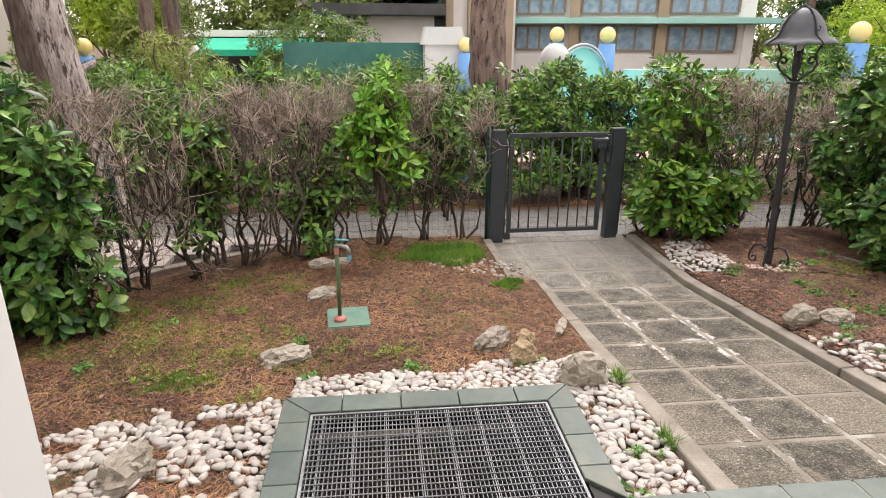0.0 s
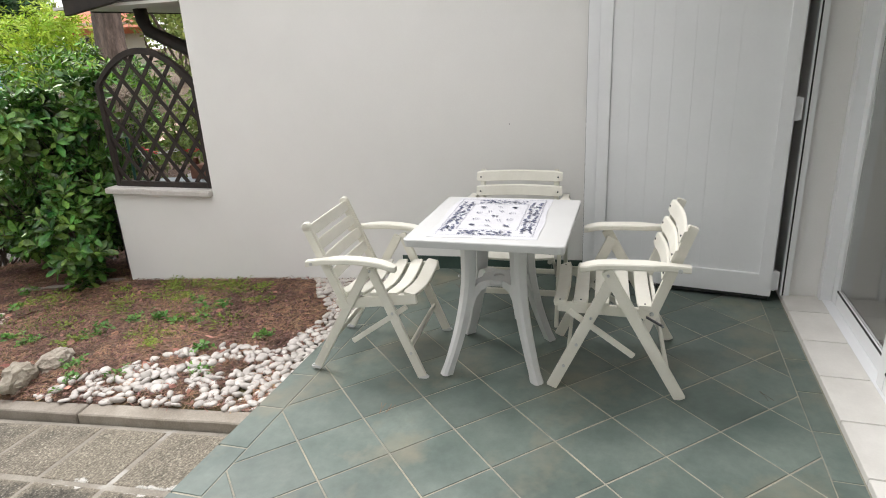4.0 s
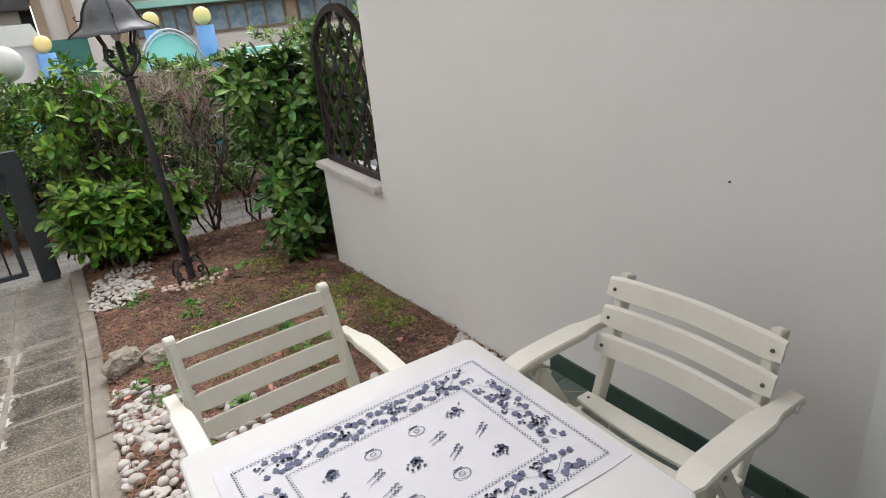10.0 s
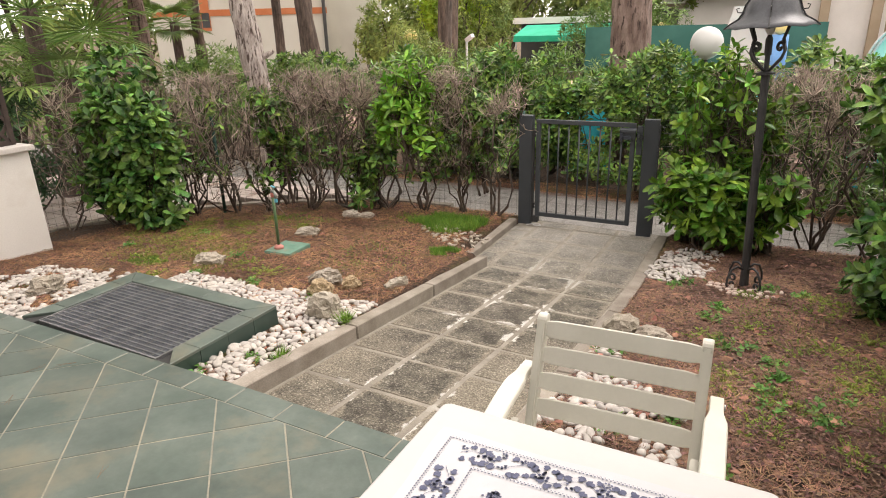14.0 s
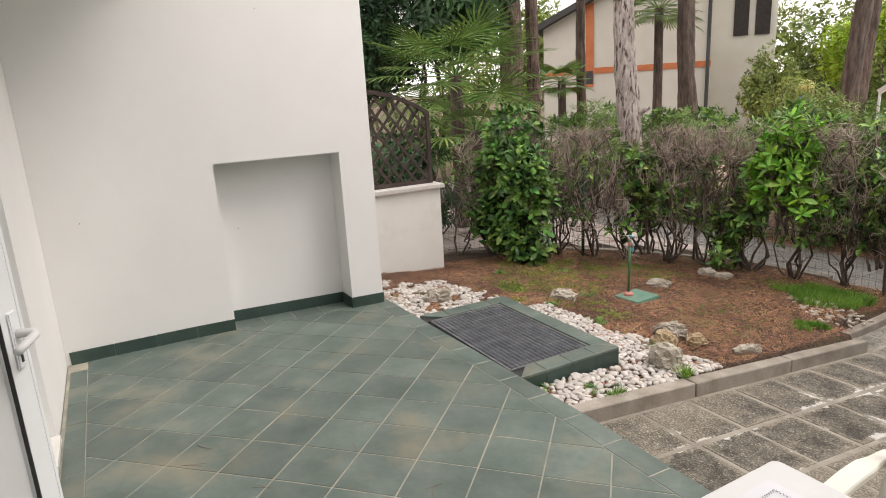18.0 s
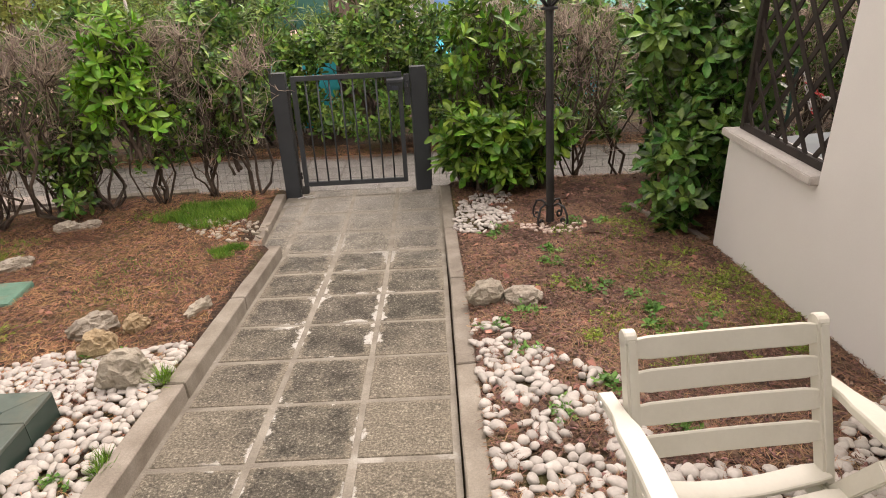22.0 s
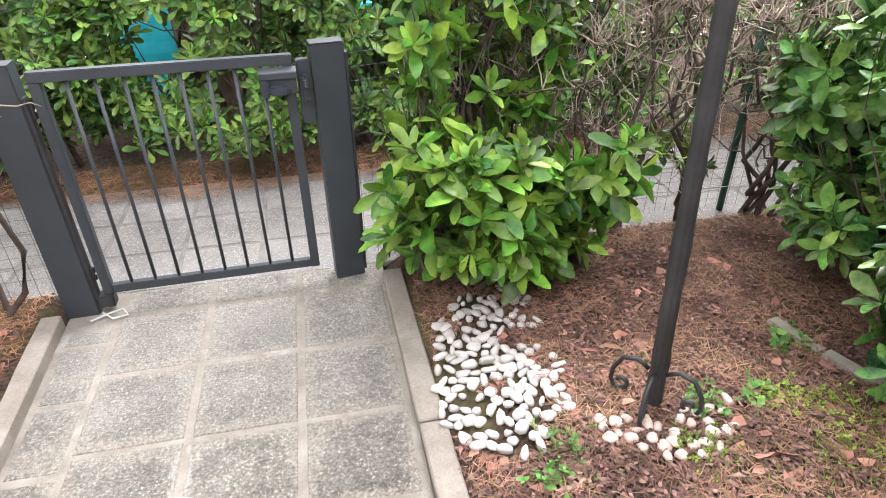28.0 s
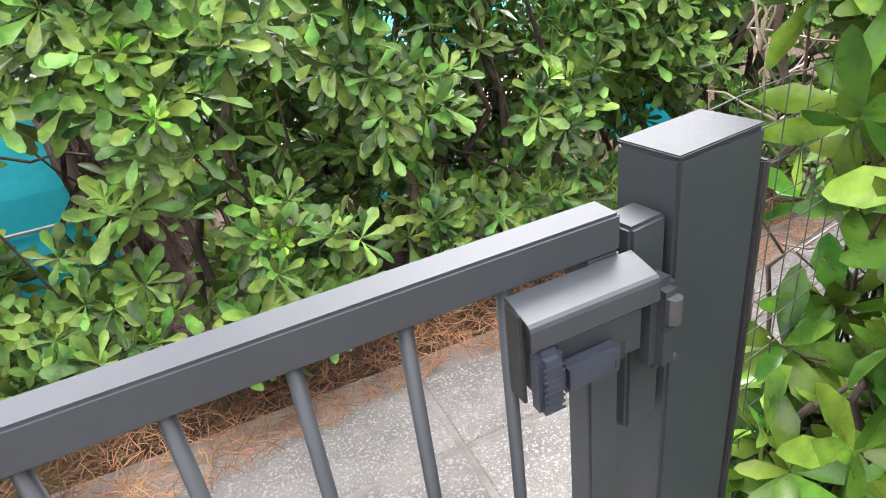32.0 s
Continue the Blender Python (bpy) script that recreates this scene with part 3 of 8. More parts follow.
# straight bands along the garden edge and the threshold
x = WALL_L - 0.40
while x < WALL_R - 0.01:
    x1 = min(x + 0.2815, WALL_R - 0.003)
    part("edge_tile", shear(prism([(x, BAND_IN), (x1 - 0.006, BAND_IN), (x1 - 0.006, EDGE), (x, EDGE)], -0.02, 0.0, 0.003)), TILE, terrace)
    bm = bmesh.new()
    add_box(bm, (x, EDGE - 0.012, -0.16), (x1 - 0.006, EDGE + 0.001, -0.021))
    for v in bm.verts:
        v.co.z += floor_z(v.co.x, EDGE) if v.co.z > -0.1 else 0
    part("riser_tile", bm, TILE, terrace)
    part("threshold_tile", shear(prism([(x, HOUSE), (x1 - 0.006, HOUSE), (x1 - 0.006, BAND_S), (x, BAND_S)], -0.02, 0.0, 0.0015)), TILE, terrace) if x > WALL_L else None
    x = x1

# threshold strip of pale stone in front of the glass doors
threshold = tagged(finish("threshold", box((0.3, -0.9, -0.2), (4.155, HOUSE - 0.023, 0.02)), MORTAR), "pale stone threshold under the glass doors", "threshold", kind="structure")
x = 0.305
while x < 4.1:
    part("stone_tile", box((x, -0.80, 0.0), (min(x + 0.33, 4.155) - 0.004, HOUSE - 0.004, 0.032), 0.002), THRESH, threshold)
    x += 0.33

# ---- window well with its grating ----
GX0, GX1, GY0, GY1 = -0.36, 0.945, EDGE + 0.004, 2.51
RIM = 0.125
gz = floor_z(0.6, EDGE) - 0.004
well = tagged(new("light_well"), "green tiled rim round a steel floor grating", "light well", kind="structure")
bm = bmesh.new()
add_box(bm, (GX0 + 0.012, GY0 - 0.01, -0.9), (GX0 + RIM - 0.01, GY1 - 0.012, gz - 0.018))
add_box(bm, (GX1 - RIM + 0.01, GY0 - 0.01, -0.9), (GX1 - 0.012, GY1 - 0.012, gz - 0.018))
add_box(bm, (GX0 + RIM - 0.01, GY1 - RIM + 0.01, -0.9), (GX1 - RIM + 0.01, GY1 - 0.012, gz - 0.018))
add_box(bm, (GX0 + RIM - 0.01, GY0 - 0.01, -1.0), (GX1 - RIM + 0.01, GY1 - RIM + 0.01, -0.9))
# Shade under the grating is painted: walls and floor are simply near-black.
part("well_wall", bm, RUBBER, well, "well walls coloured near-black for the shade below")


def rim_tiles(p, q, n, inward):
    p, q, inward = Vector(p), Vector(q), Vector(inward)
    d = (q - p) / n
    for i in range(n):
        a, b = p + d * (i + 0.008), p + d * (i + 0.992)
        ia = a + inward * RIM + (d.normalized() * RIM if i == 0 else Vector((0, 0)))
        ib = b + inward * RIM - (d.normalized() * RIM if i == n - 1 else Vector((0, 0)))
        part("rim_tile", prism([tuple(a), tuple(b), tuple(ib), tuple(ia)], gz - 0.018, gz, 0.003), TILE, well)
        out = -inward * 0.006
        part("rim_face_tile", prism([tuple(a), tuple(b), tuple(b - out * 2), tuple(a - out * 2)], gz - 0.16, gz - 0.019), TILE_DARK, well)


rim_tiles((GX0, GY1), (GX1, GY1), 5, (0, -1))
rim_tiles((GX1, GY1), (GX1, GY0), 4, (-1, 0))
rim_tiles((GX0, GY0), (GX0, GY1), 4, (1, 0))
ix0, ix1, iy0, iy1 = GX0 + RIM + 0.004, GX1 - RIM - 0.004, GY0 + 0.02, GY1 - RIM - 0.004
grate = thing("floor_grating", pose(0, 0, gz - 0.02), "galvanised steel bar grating over the window well", "grating")
bm = bmesh.new()
for lo, hi in (((ix0, iy0), (ix1, iy0 + 0.012)), ((ix0, iy1 - 0.012), (ix1, iy1)), ((ix0, iy0 + 0.012), (ix0 + 0.012, iy1 - 0.012)), ((ix1 - 0.012, iy0 + 0.012), (ix1, iy1 - 0.012))):
    add_box(bm, (*lo, -0.02), (*hi, 0.012), 0.001)
part("frame", bm, ZINC, grate, "rusty angle frame")
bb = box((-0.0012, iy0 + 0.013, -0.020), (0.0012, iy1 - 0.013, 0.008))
# Tops keep plain zinc; sides take the zinc darkened for shade.
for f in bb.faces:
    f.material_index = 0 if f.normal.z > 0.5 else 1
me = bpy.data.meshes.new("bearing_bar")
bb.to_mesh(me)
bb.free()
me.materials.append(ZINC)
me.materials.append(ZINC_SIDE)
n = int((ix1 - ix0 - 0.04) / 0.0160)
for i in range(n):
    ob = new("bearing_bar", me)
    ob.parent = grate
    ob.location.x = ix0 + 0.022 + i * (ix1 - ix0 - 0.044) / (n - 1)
bb = tube([(ix0 + 0.013, 0, 0), (ix1 - 0.013, 0, 0)], 0.0026, 5)
me = bpy.data.meshes.new("cross_rod")
bb.to_mesh(me)
bb.free()
me.materials.append(ZINC_BRIGHT)
for i in range(17):
    ob = new("cross_rod", me)
    ob.parent = grate
    ob.location = (0, iy0 + 0.04 + i * (iy1 - iy0 - 0.08) / 16, 0.0095)

for i in range(8):
    part("support_bar", box((-0.0016 + ix0 + 0.06 + i * (ix1 - ix0 - 0.12) / 7, iy0 + 0.013, -0.02), (0.0016 + ix0 + 0.06 + i * (ix1 - ix0 - 0.12) / 7, iy1 - 0.013, 0.0085)), ZINC, grate)
part("ledge", box((ix0, iy1 - 0.10, -0.10), (ix1, iy1 - 0.045, -0.055)), CONCRETE, grate, "pale ledge under the grating")

# ---- path ----
def bed(name, x0, x1, y0, y1, drop, material, label, category="path", zf=path_z, n=24):
    bm = bmesh.new()
    rows = []
    for i in range(n + 1):
        y = y0 + (y1 - y0) * i / n
        rows.append([bm.verts.new((x, y, zf(y) + dz)) for x, dz in ((x0, -0.12), (x0, -drop), (x1, -drop), (x1, -0.12))])
    for a, b in zip(rows, rows[1:]):
        for k in range(4):
            bm.faces.new((a[k], a[(k + 1) % 4], b[(k + 1) % 4], b[k]))
    bm.faces.new(rows[0][::-1])
    bm.faces.new(rows[-1])
    return tagged(finish(name, bm, material), label, category, kind="structure")


path = bed("garden_path", PATH_L - 0.055, PATH_R, EDGE + 0.002, 6.02, 0.0022, MORTAR, "garden path of stained aggregate concrete slabs")

bed("path_widening", PATH_L - 0.22, PATH_L - 0.056, 4.605, 6.02, 0.0022, MORTAR, "widened strip of the slab path by the gate")


def lay_slab(parent, poly, zf, material, thick=0.03, dz=0.0, tilt=0.0):
    bm = prism(poly, 0, thick, 0.004)
    for v in bm.verts:
        v.co.z += zf(v.co.y) - thick + dz + tilt * (v.co.x - poly[0][0])
    return part("slab", bm, material, parent)


rng = random.Random(4)
for r in range(11):
    y0 = 1.83 + r * 0.40
    for c in range(3):
        x0 = PATH_L + 0.015 + c * 0.396
        y1 = min(y0 + 0.372, 5.99)
        if y1 - y0 < 0.1:
            continue
        jx, jy = rng.uniform(-0.004, 0.004), rng.uniform(-0.004, 0.004)
        lay_slab(path, [(x0 + jx, y0 + jy), (x0 + 0.366 + jx, y0 + jy), (x0 + 0.366 + jx, y1 + jy), (x0 + jx, y1 + jy)], path_z, SLAB, dz=rng.uniform(0.0, 0.003), tilt=rng.uniform(-0.003, 0.003))
for r in range(4):
    y0 = 4.62 + r * 0.34
    lay_slab(path, [(1.215, y0), (1.385, y0), (1.385, min(y0 + 0.31, 5.72)), (1.215, min(y0 + 0.31, 5.72))], path_z, SLAB)


def kerb(name, pts, width, rise, label, parts_len=0.9):
    """A row of concrete kerb stones along points; rise above the path."""
    ob = thing(name, Matrix(), label, "kerb", kind="structure")
    for (xa, ya), (xb, yb) in zip(pts, pts[1:]):
        p, q = Vector((xa, ya)), Vector((xb, yb))
        n = max(1, round((q - p).length / parts_len))
        d = (q - p) / n
        s = Vector((-d.y, d.x)).normalized() * width / 2
        for i in range(n):
            a, b = p + d * i + d.normalized() * 0.004, p + d * (i + 1) - d.normalized() * 0.004
            bm = prism([tuple(a - s), tuple(b - s), tuple(b + s), tuple(a + s)], 0, 0.3)
            bmesh.ops.subdivide_edges(bm, edges=bm.edges[:], cuts=3, use_grid_fill=True)
            for v in bm.verts:
                top = v.co.z > 0.29
                v.co.z += path_z(v.co.y) + rise - 0.3
                v.co += Vector((noise.noise(v.co * 9), noise.noise(v.co * 9 + Vector((5, 0, 0))), noise.noise(v.co * 9 + Vector((0, 5, 0))) if top else 0)) * 0.004
            es = [e for e in bm.edges if e.calc_face_angle(0) > 1.0]
            bmesh.ops.bevel(bm, geom=es, offset=0.006, segments=1, affect="EDGES")
            part("kerb_stone", bm, CONCRETE, ob)
    return ob


kerb("kerb_west", [(1.345, 1.755), (1.345, 4.60)], 0.095, 0.09, "raised weathered concrete kerb beside the path")
kerb("kerb_west_gate", [(1.165, 4.55), (1.135, 5.80)], 0.085, 0.06, "concrete kerb along the widened path by the gate")
kerb("kerb_east", [(2.655, 1.755), (2.66, 3.9), (2.635, 5.86)], 0.095, 0.05, "low weathered concrete kerb beside the path")

# low stone edging round the bushes at the east wall's end
edging = thing("bed_edging", Matrix(), "low row of weathered edging stones beside the laurel", "edging", kind="structure")
for (xa, ya), (xb, yb) in zip(((4.10, 5.06), (4.15, 4.82), (4.22, 4.60), (4.33, 4.36)), ((4.15, 4.83), (4.22, 4.61), (4.33, 4.37), (4.36, 4.20))):
    part("edging_stone", bar((xa, ya, garden_z(xa, ya) + 0.005), (xb, yb, garden_z(xb, yb) - 0.005), 0.04, 0.06, (0, 0, 1), 0.006), CONCRETE, edging)

# ---- alley beyond the gate ----
alley = bed("alley", -9.0, 11.0, 6.02, 7.16, 0.004, ALLEY_BED, "narrow alley paved with pale aggregate slabs", "pavement", n=4)
rng = random.Random(9)
for r in range(3):
    x = -3.99
    while x < 6.4:
        y0 = 6.00 + r * 0.355
        lay_slab(alley, [(x, y0), (x + 0.378, y0), (x + 0.378, y0 + 0.332), (x, y0 + 0.332)], path_z, SLAB_LIGHT, dz=rng.uniform(0.0, 0.003), tilt=rng.uniform(-0.003, 0.003))
        x += 0.40

# the paving bends round the garden's west corner behind the hedge
WEST_EDGE = [(0.3, 6.02), (-0.6, 5.92), (-1.75, 5.14), (-2.5, 4.52), (-2.86, 3.5), (-2.9, 2.6)]
west_paving = thing("pavement_west", Matrix(), "pale pinkish paving bending round the hedge", "pavement", kind="structure")
rng = random.Random(19)
for r in range(12):
    for c in range(13):
        x0, y0 = -5.6 + c * 0.42 + 0.2 * (r % 2), 2.55 + r * 0.29
        limit = float(np.interp(y0, [2.6, 3.5, 4.52, 5.14, 5.92], [-2.9, -2.86, -2.5, -1.75, -0.6]))
        poly = clip([(x0, y0), (x0 + 0.405, y0), (x0 + 0.405, y0 + 0.275), (x0, y0 + 0.275)], -9, limit - 0.02, 0, 6.018)
        if len(poly) >= 3 and area(poly) > 0.004:
            bm = prism(poly, -0.05, 0.0, 0.003)
            for v in bm.verts:
                v.co.z += garden_z(v.co.x, v.co.y) + 0.045
            part("slab", bm, PAVE_PINK, west_paving)
kerb_w = thing("kerb_fence", Matrix(), "thin concrete kerb under the wire fence", "kerb", kind="structure")
for (xa, ya), (xb, yb) in zip(WEST_EDGE, WEST_EDGE[1:]):
    part("kerb_stone", bar((xa, ya, garden_z(xa, ya)), (xb, yb, garden_z(xb, yb)), 0.06, 0.10, (0, 0, 1), 0.006), CONCRETE, kerb_w)

# ---- gate ----
def post(name, x, y, turn, label):
    ob = thing(name, pose(x, y, -0.47, 0, 0, turn), label, "gate post")
    part("shaft", box((-0.068, -0.026, -0.05), (0.068, 0.058, 1.100), 0.004), IRON, ob)
    part("cap", box((-0.0675, -0.0255, 1.1005), (0.0675, 0.0575, 1.104), 0.0015), IRON, ob)
    return ob


pr = post("gate_post", 2.437, 5.935, 8.0, "dark grey square steel post carrying the gate lock")
part("side_strip", box((0.069, -0.03, 0.02), (0.079, 0.03, 1.06), 0.002), IRON_BLACK, pr, "black rubber fence profile")
part("striker", bar((-0.101, 0.002, 0.78), (-0.101, 0.002, 1.045), 0.052, 0.045, (1, 0, 0), 0.004), IRON, pr, "short striker bar")
kp = part("keeper", box((-0.124, -0.056, 0.880), (-0.088, -0.0205, 0.992), 0.010), IRON, pr, "worn dark lock keeper")
part("roller", tube([(-0.105, -0.058, 0.945), (-0.105, -0.058, 0.975)], 0.009, 10), LEAD, kp, "bare steel roller")
part("keeper_slot", box((-0.118, -0.0575, 0.935), (-0.092, -0.0555, 0.941)), RUBBER, kp)
part("rivet", tube([(-0.096, -0.058, 0.895), (-0.096, -0.0545, 0.895)], 0.004, 8), LEAD, kp)
pl = post("gate_post", 1.238, 5.875, 2.0, "dark grey square steel post carrying the gate hinges")
part("hinge_strip", box((0.069, -0.02, 0.06), (0.085, 0.02, 0.98), 0.002), IRON_BLACK, pl, "dark hinge strip")
gate = thing("garden_gate", pose(1.345, 5.885, -0.405, 0, 0, 1.6), "closed dark grey steel bar gate between two posts", "gate")
GW, GT = 0.953, 1.007
part("top_rail", bar((0, 0, GT - 0.022), (GW, 0, GT - 0.022), 0.04, 0.04, (0, 1, 0), 0.003), IRON, gate)
part("bottom_rail", bar((0.04, 0, 0.035), (GW - 0.04, 0, 0.035), 0.032, 0.04, (0, 1, 0), 0.003), IRON, gate)
part("side_stile", bar((0.02, 0, 0.015), (0.02, 0, GT - 0.043), 0.04, 0.04, (1, 0, 0), 0.003), IRON, gate)
part("side_stile", bar((GW - 0.02, 0, 0.015), (GW - 0.02, 0, GT - 0.043), 0.04, 0.04, (1, 0, 0), 0.003), IRON, gate)
for i in range(8):
    part("bar", tube([(0.122 + i * 0.1012, 0, 0.05), (0.122 + i * 0.1012, 0, GT - 0.043)], 0.0075, 10), IRON, gate, smooth=True)
LX = GW + 0.010
lock = part("lock_case", box((LX - 0.132, -0.046, GT - 0.150), (LX - 0.002, -0.021, GT - 0.058), 0.004), IRON, gate, "dark grey gate lock under a bent hood")
bm = bmesh.new()
rings = []
for y, z in ((-0.020, -0.046), (-0.040, -0.051), (-0.057, -0.0555), (-0.0605, -0.058), (-0.062, -0.062), (-0.0625, -0.082)):
    rings.append([bm.verts.new((x, y + d, GT + z + e)) for x, d, e in ((LX - 0.142, 0, 0), (LX + 0.002, 0, 0), (LX + 0.002, 0.0025, -0.003), (LX - 0.142, 0.0025, -0.003))])
part("hood", ringed(bm, rings), IRON, lock, "bent sheet hood over the lock")
part("end_plate", box((LX - 0.1445, -0.047, GT - 0.152), (LX - 0.1405, -0.0215, GT - 0.052), 0.001), IRON_BLACK, lock)
part("grip", box((LX - 0.139, -0.070, GT - 0.158), (LX - 0.112, -0.0465, GT - 0.086), 0.006), NAVY, lock, "ribbed blue-black grip")
for k in range(9):
    part("rib", box((LX - 0.137, -0.0712, GT - 0.152 + k * 0.0072), (LX - 0.114, -0.0695, GT - 0.1485 + k * 0.0072), 0.0008), NAVY, lock)
part("latch", box((LX - 0.111, -0.064, GT - 0.150), (LX - 0.040, -0.0465, GT - 0.112), 0.007), NAVY, lock, "blue-black latch plate")
part("cylinder", lathe([(0.0075, 0), (0.0075, 0.004), (0.005, 0.005)], 14), LEAD, lock)
bpy.data.objects[lock.children[-1].name].matrix_local = pose(LX - 0.054, -0.0635, GT - 0.130, 90)
part("keyhole", box((LX - 0.0553, -0.0692, GT - 0.134), (LX - 0.0527, -0.0680, GT - 0.126)), RUBBER, lock)
part("slot", box((LX - 0.036, -0.0475, GT - 0.149), (LX - 0.026, -0.0455, GT - 0.128)), RUBBER, lock)
part("rivet", box((LX - 0.040, -0.0475, GT - 0.084), (LX - 0.034, -0.0455, GT - 0.078), 0.001), STEEL, lock)
for z in (0.12, 0.86):
    part("hinge", tube([(-0.02, 0, z - 0.03), (-0.02, 0, z + 0.03)], 0.012, 10), IRON_BLACK, gate)
    part("hinge_bolt", tube([(-0.055, 0, z), (0.0, 0, z)], 0.007, 8), STEEL, gate)
part("cord", tube([(-0.02, -0.05, -0.058), (0.03, -0.10, -0.064), (0.09, -0.08, -0.066), (0.06, -0.03, -0.066), (0.0, -0.06, -0.062), (-0.06, -0.10, -0.062)], 0.004, 6), PVC, gate, "white cord lying at the hinge")
part("pivot_foot", box((-0.03, -0.03, -0.05), (0.035, 0.03, 0.012), 0.004), IRON_BLACK, gate)


# ---- doors ----
def shutter_leaf(name, p, q, z0, z1, label):
    """A panelled white metal shutter leaf standing from p (hinge) to q."""
    p, q = Vector((*p, 0)), Vector((*q, 0))
    w = (q - p).length
    ang = math.degrees(math.atan2(q.y - p.y, q.x - p.x))
    ob = thing(name, pose(p.x, p.y, z0, 0, 0, ang), label, "shutter")
    h = z1 - z0
    st = 0.066
    part("stile", box((0, -0.02, 0), (st, 0.02, h), 0.003), ALU, ob)
    part("stile", box((w - st, -0.02, 0), (w, 0.02, h), 0.003), ALU, ob)
    part("bottom_rail", box((st, -0.019, 0), (w - st, 0.019, 0.125), 0.003), ALU, ob)
    part("top_rail", box((st, -0.019, h - 0.1), (w - st, 0.019, h), 0.003), ALU, ob)
    n = 8
    pw = (w - 2 * st) / n
    for i in range(n):
        part("plank", box((st + i * pw + 0.0002, -0.006, 0.125), (st + (i + 1) * pw - 0.0002, 0.006, h - 0.1), 0.0006), ALU, ob)
    part("seal", box((0.01, -0.012, -0.018), (w - 0.01, 0.012, 0.0)), RUBBER, ob, "black rubber bottom seal")
    for z in (0.08, 1.0, 1.95):
        part("hinge", box((-0.035, -0.03, z - 0.055), (0.03, -0.0205, z + 0.055), 0.002), ALU, ob)
        part("hinge_pin", tube([(-0.012, -0.03, z - 0.06), (-0.012, -0.03, z + 0.06)], 0.009, 8), ALU, ob)
    return ob


leaf = shutter_leaf("shutter_leaf", (4.112, -0.545), (4.246, 0.408), 0.035, 2.24, "open white panelled aluminium shutter leaf beside the table")
part("foot_bolt", tube([(0.945, -0.028, 0.17), (0.945, -0.028, 0.42)], 0.007, 8), STEEL, leaf, "steel foot bolt")
part("bolt_bracket", box((0.930, -0.03, 0.36), (0.960, -0.0205, 0.40), 0.002), ALU, leaf)
back_leaf = shutter_leaf("shutter_leaf", (4.296, -0.46), (4.310, 0.478), 0.035, 2.24, "white aluminium shutter leaf folded flat on the wall")
# Black strip added to draw the dark gap line at this leaf's edge.
part("edge_seal", box((0.9385, -0.006, 0.01), (0.9405, 0.006, 2.19)), RUBBER, back_leaf, "thin black edge strip")
part("edge_seal", box((0.955, -0.021, 0.01), (0.9595, 0.019, 2.19), 0.001), RUBBER, leaf, "thin black edge strip")


def door_leaf(m, w, h):
    """A hinged white door with a glazed field and a lever handle near its free edge, hinged at w."""
    ob = thing("door_leaf", m, "open white glazed door leaf with a lever handle", "door")
    st = 0.095
    bm = bmesh.new()
    for lo, hi in (((0, 0), (st, h)), ((w - st, 0), (w, h)), ((st, 0), (w - st, 0.12)), ((st, h - st), (w - st, h))):
        add_box(bm, (lo[0], -0.03, lo[1]), (hi[0], 0.03, hi[1]), 0.004)
    part("frame", bm, ALU, ob)
    part("lip", box((-0.018, 0.012, 0.0), (0.0, 0.03, h), 0.002), ALU, ob)
    part("gasket", box((st, 0.022, 0.12), (st + 0.004, 0.031, h - st)), RUBBER, ob, "black rubber gasket")
    # Opaque white field: the glass's bright reflection is put into its colour.
    part("pane", box((st, -0.012, 0.12), (w - st, 0.012, h - st)), PVC, ob, "pane with its white reflection put in the colour")
    hd = part("handle", tube([(0.045, 0.03, 1.02), (0.045, 0.075, 1.02), (0.06, 0.085, 1.018), (0.16, 0.085, 1.012)], 0.011, 10), PVC, ob, "white lever handle", smooth=True)
    part("rose", box((0.025, 0.03, 0.93), (0.065, 0.038, 1.08), 0.003), ALU, hd)
    part("keyhole", box((0.040, 0.038, 0.945), (0.050, 0.0395, 0.965)), RUBBER, hd)
    return ob


door_leaf(pose(1.84, -0.485, 0.03, 0, 0, -17), 0.62, 2.1)

jamb = thing("shutter_jamb", Matrix(), "grey aluminium shutter jamb on the reveal", "door frame", kind="structure")
part("profile", box((4.128, -0.640, 0.03), (4.163, -0.596, 2.25), 0.003), ALU, jamb)
part("groove", box((4.1265, -0.612, 0.03), (4.1285, -0.604, 2.25)), RUBBER, jamb)
door = tagged(new("sliding_door"), "white aluminium sliding glass doors of the house", "door", kind="structure")
DY0, DY1 = -0.87, -0.80
part("outer_frame", box((4.10, DY0 - 0.06, 0.0), (4.157, DY1 + 0.02, 2.25), 0.004), ALU, door)
part("outer_frame", box((0.3, DY0 - 0.06, 0.0), (0.39, DY1 + 0.02, 2.25), 0.004), ALU, door)
part("track", box((0.39, DY0 - 0.06, 0.0), (4.10, DY1 + 0.01, 0.034), 0.003), ALU, door)
part("head", box((0.39, DY0 - 0.06, 2.18), (4.10, DY1 + 0.01, 2.25), 0.003), ALU, door)
glass = bpy.data.materials.new("window_glass")
glass.use_nodes = True
gb = glass.node_tree.nodes["Principled BSDF"]
gb.inputs["Transmission Weight"].default_value = 1.0
gb.inputs["Roughness"].default_value = 0.02
gb.inputs["IOR"].default_value = 1.5
gb.inputs["Base Color"].default_value = (0.86, 0.88, 0.86, 1)
MULLS = [0.39, 1.35, 2.31, 3.255, 4.10]
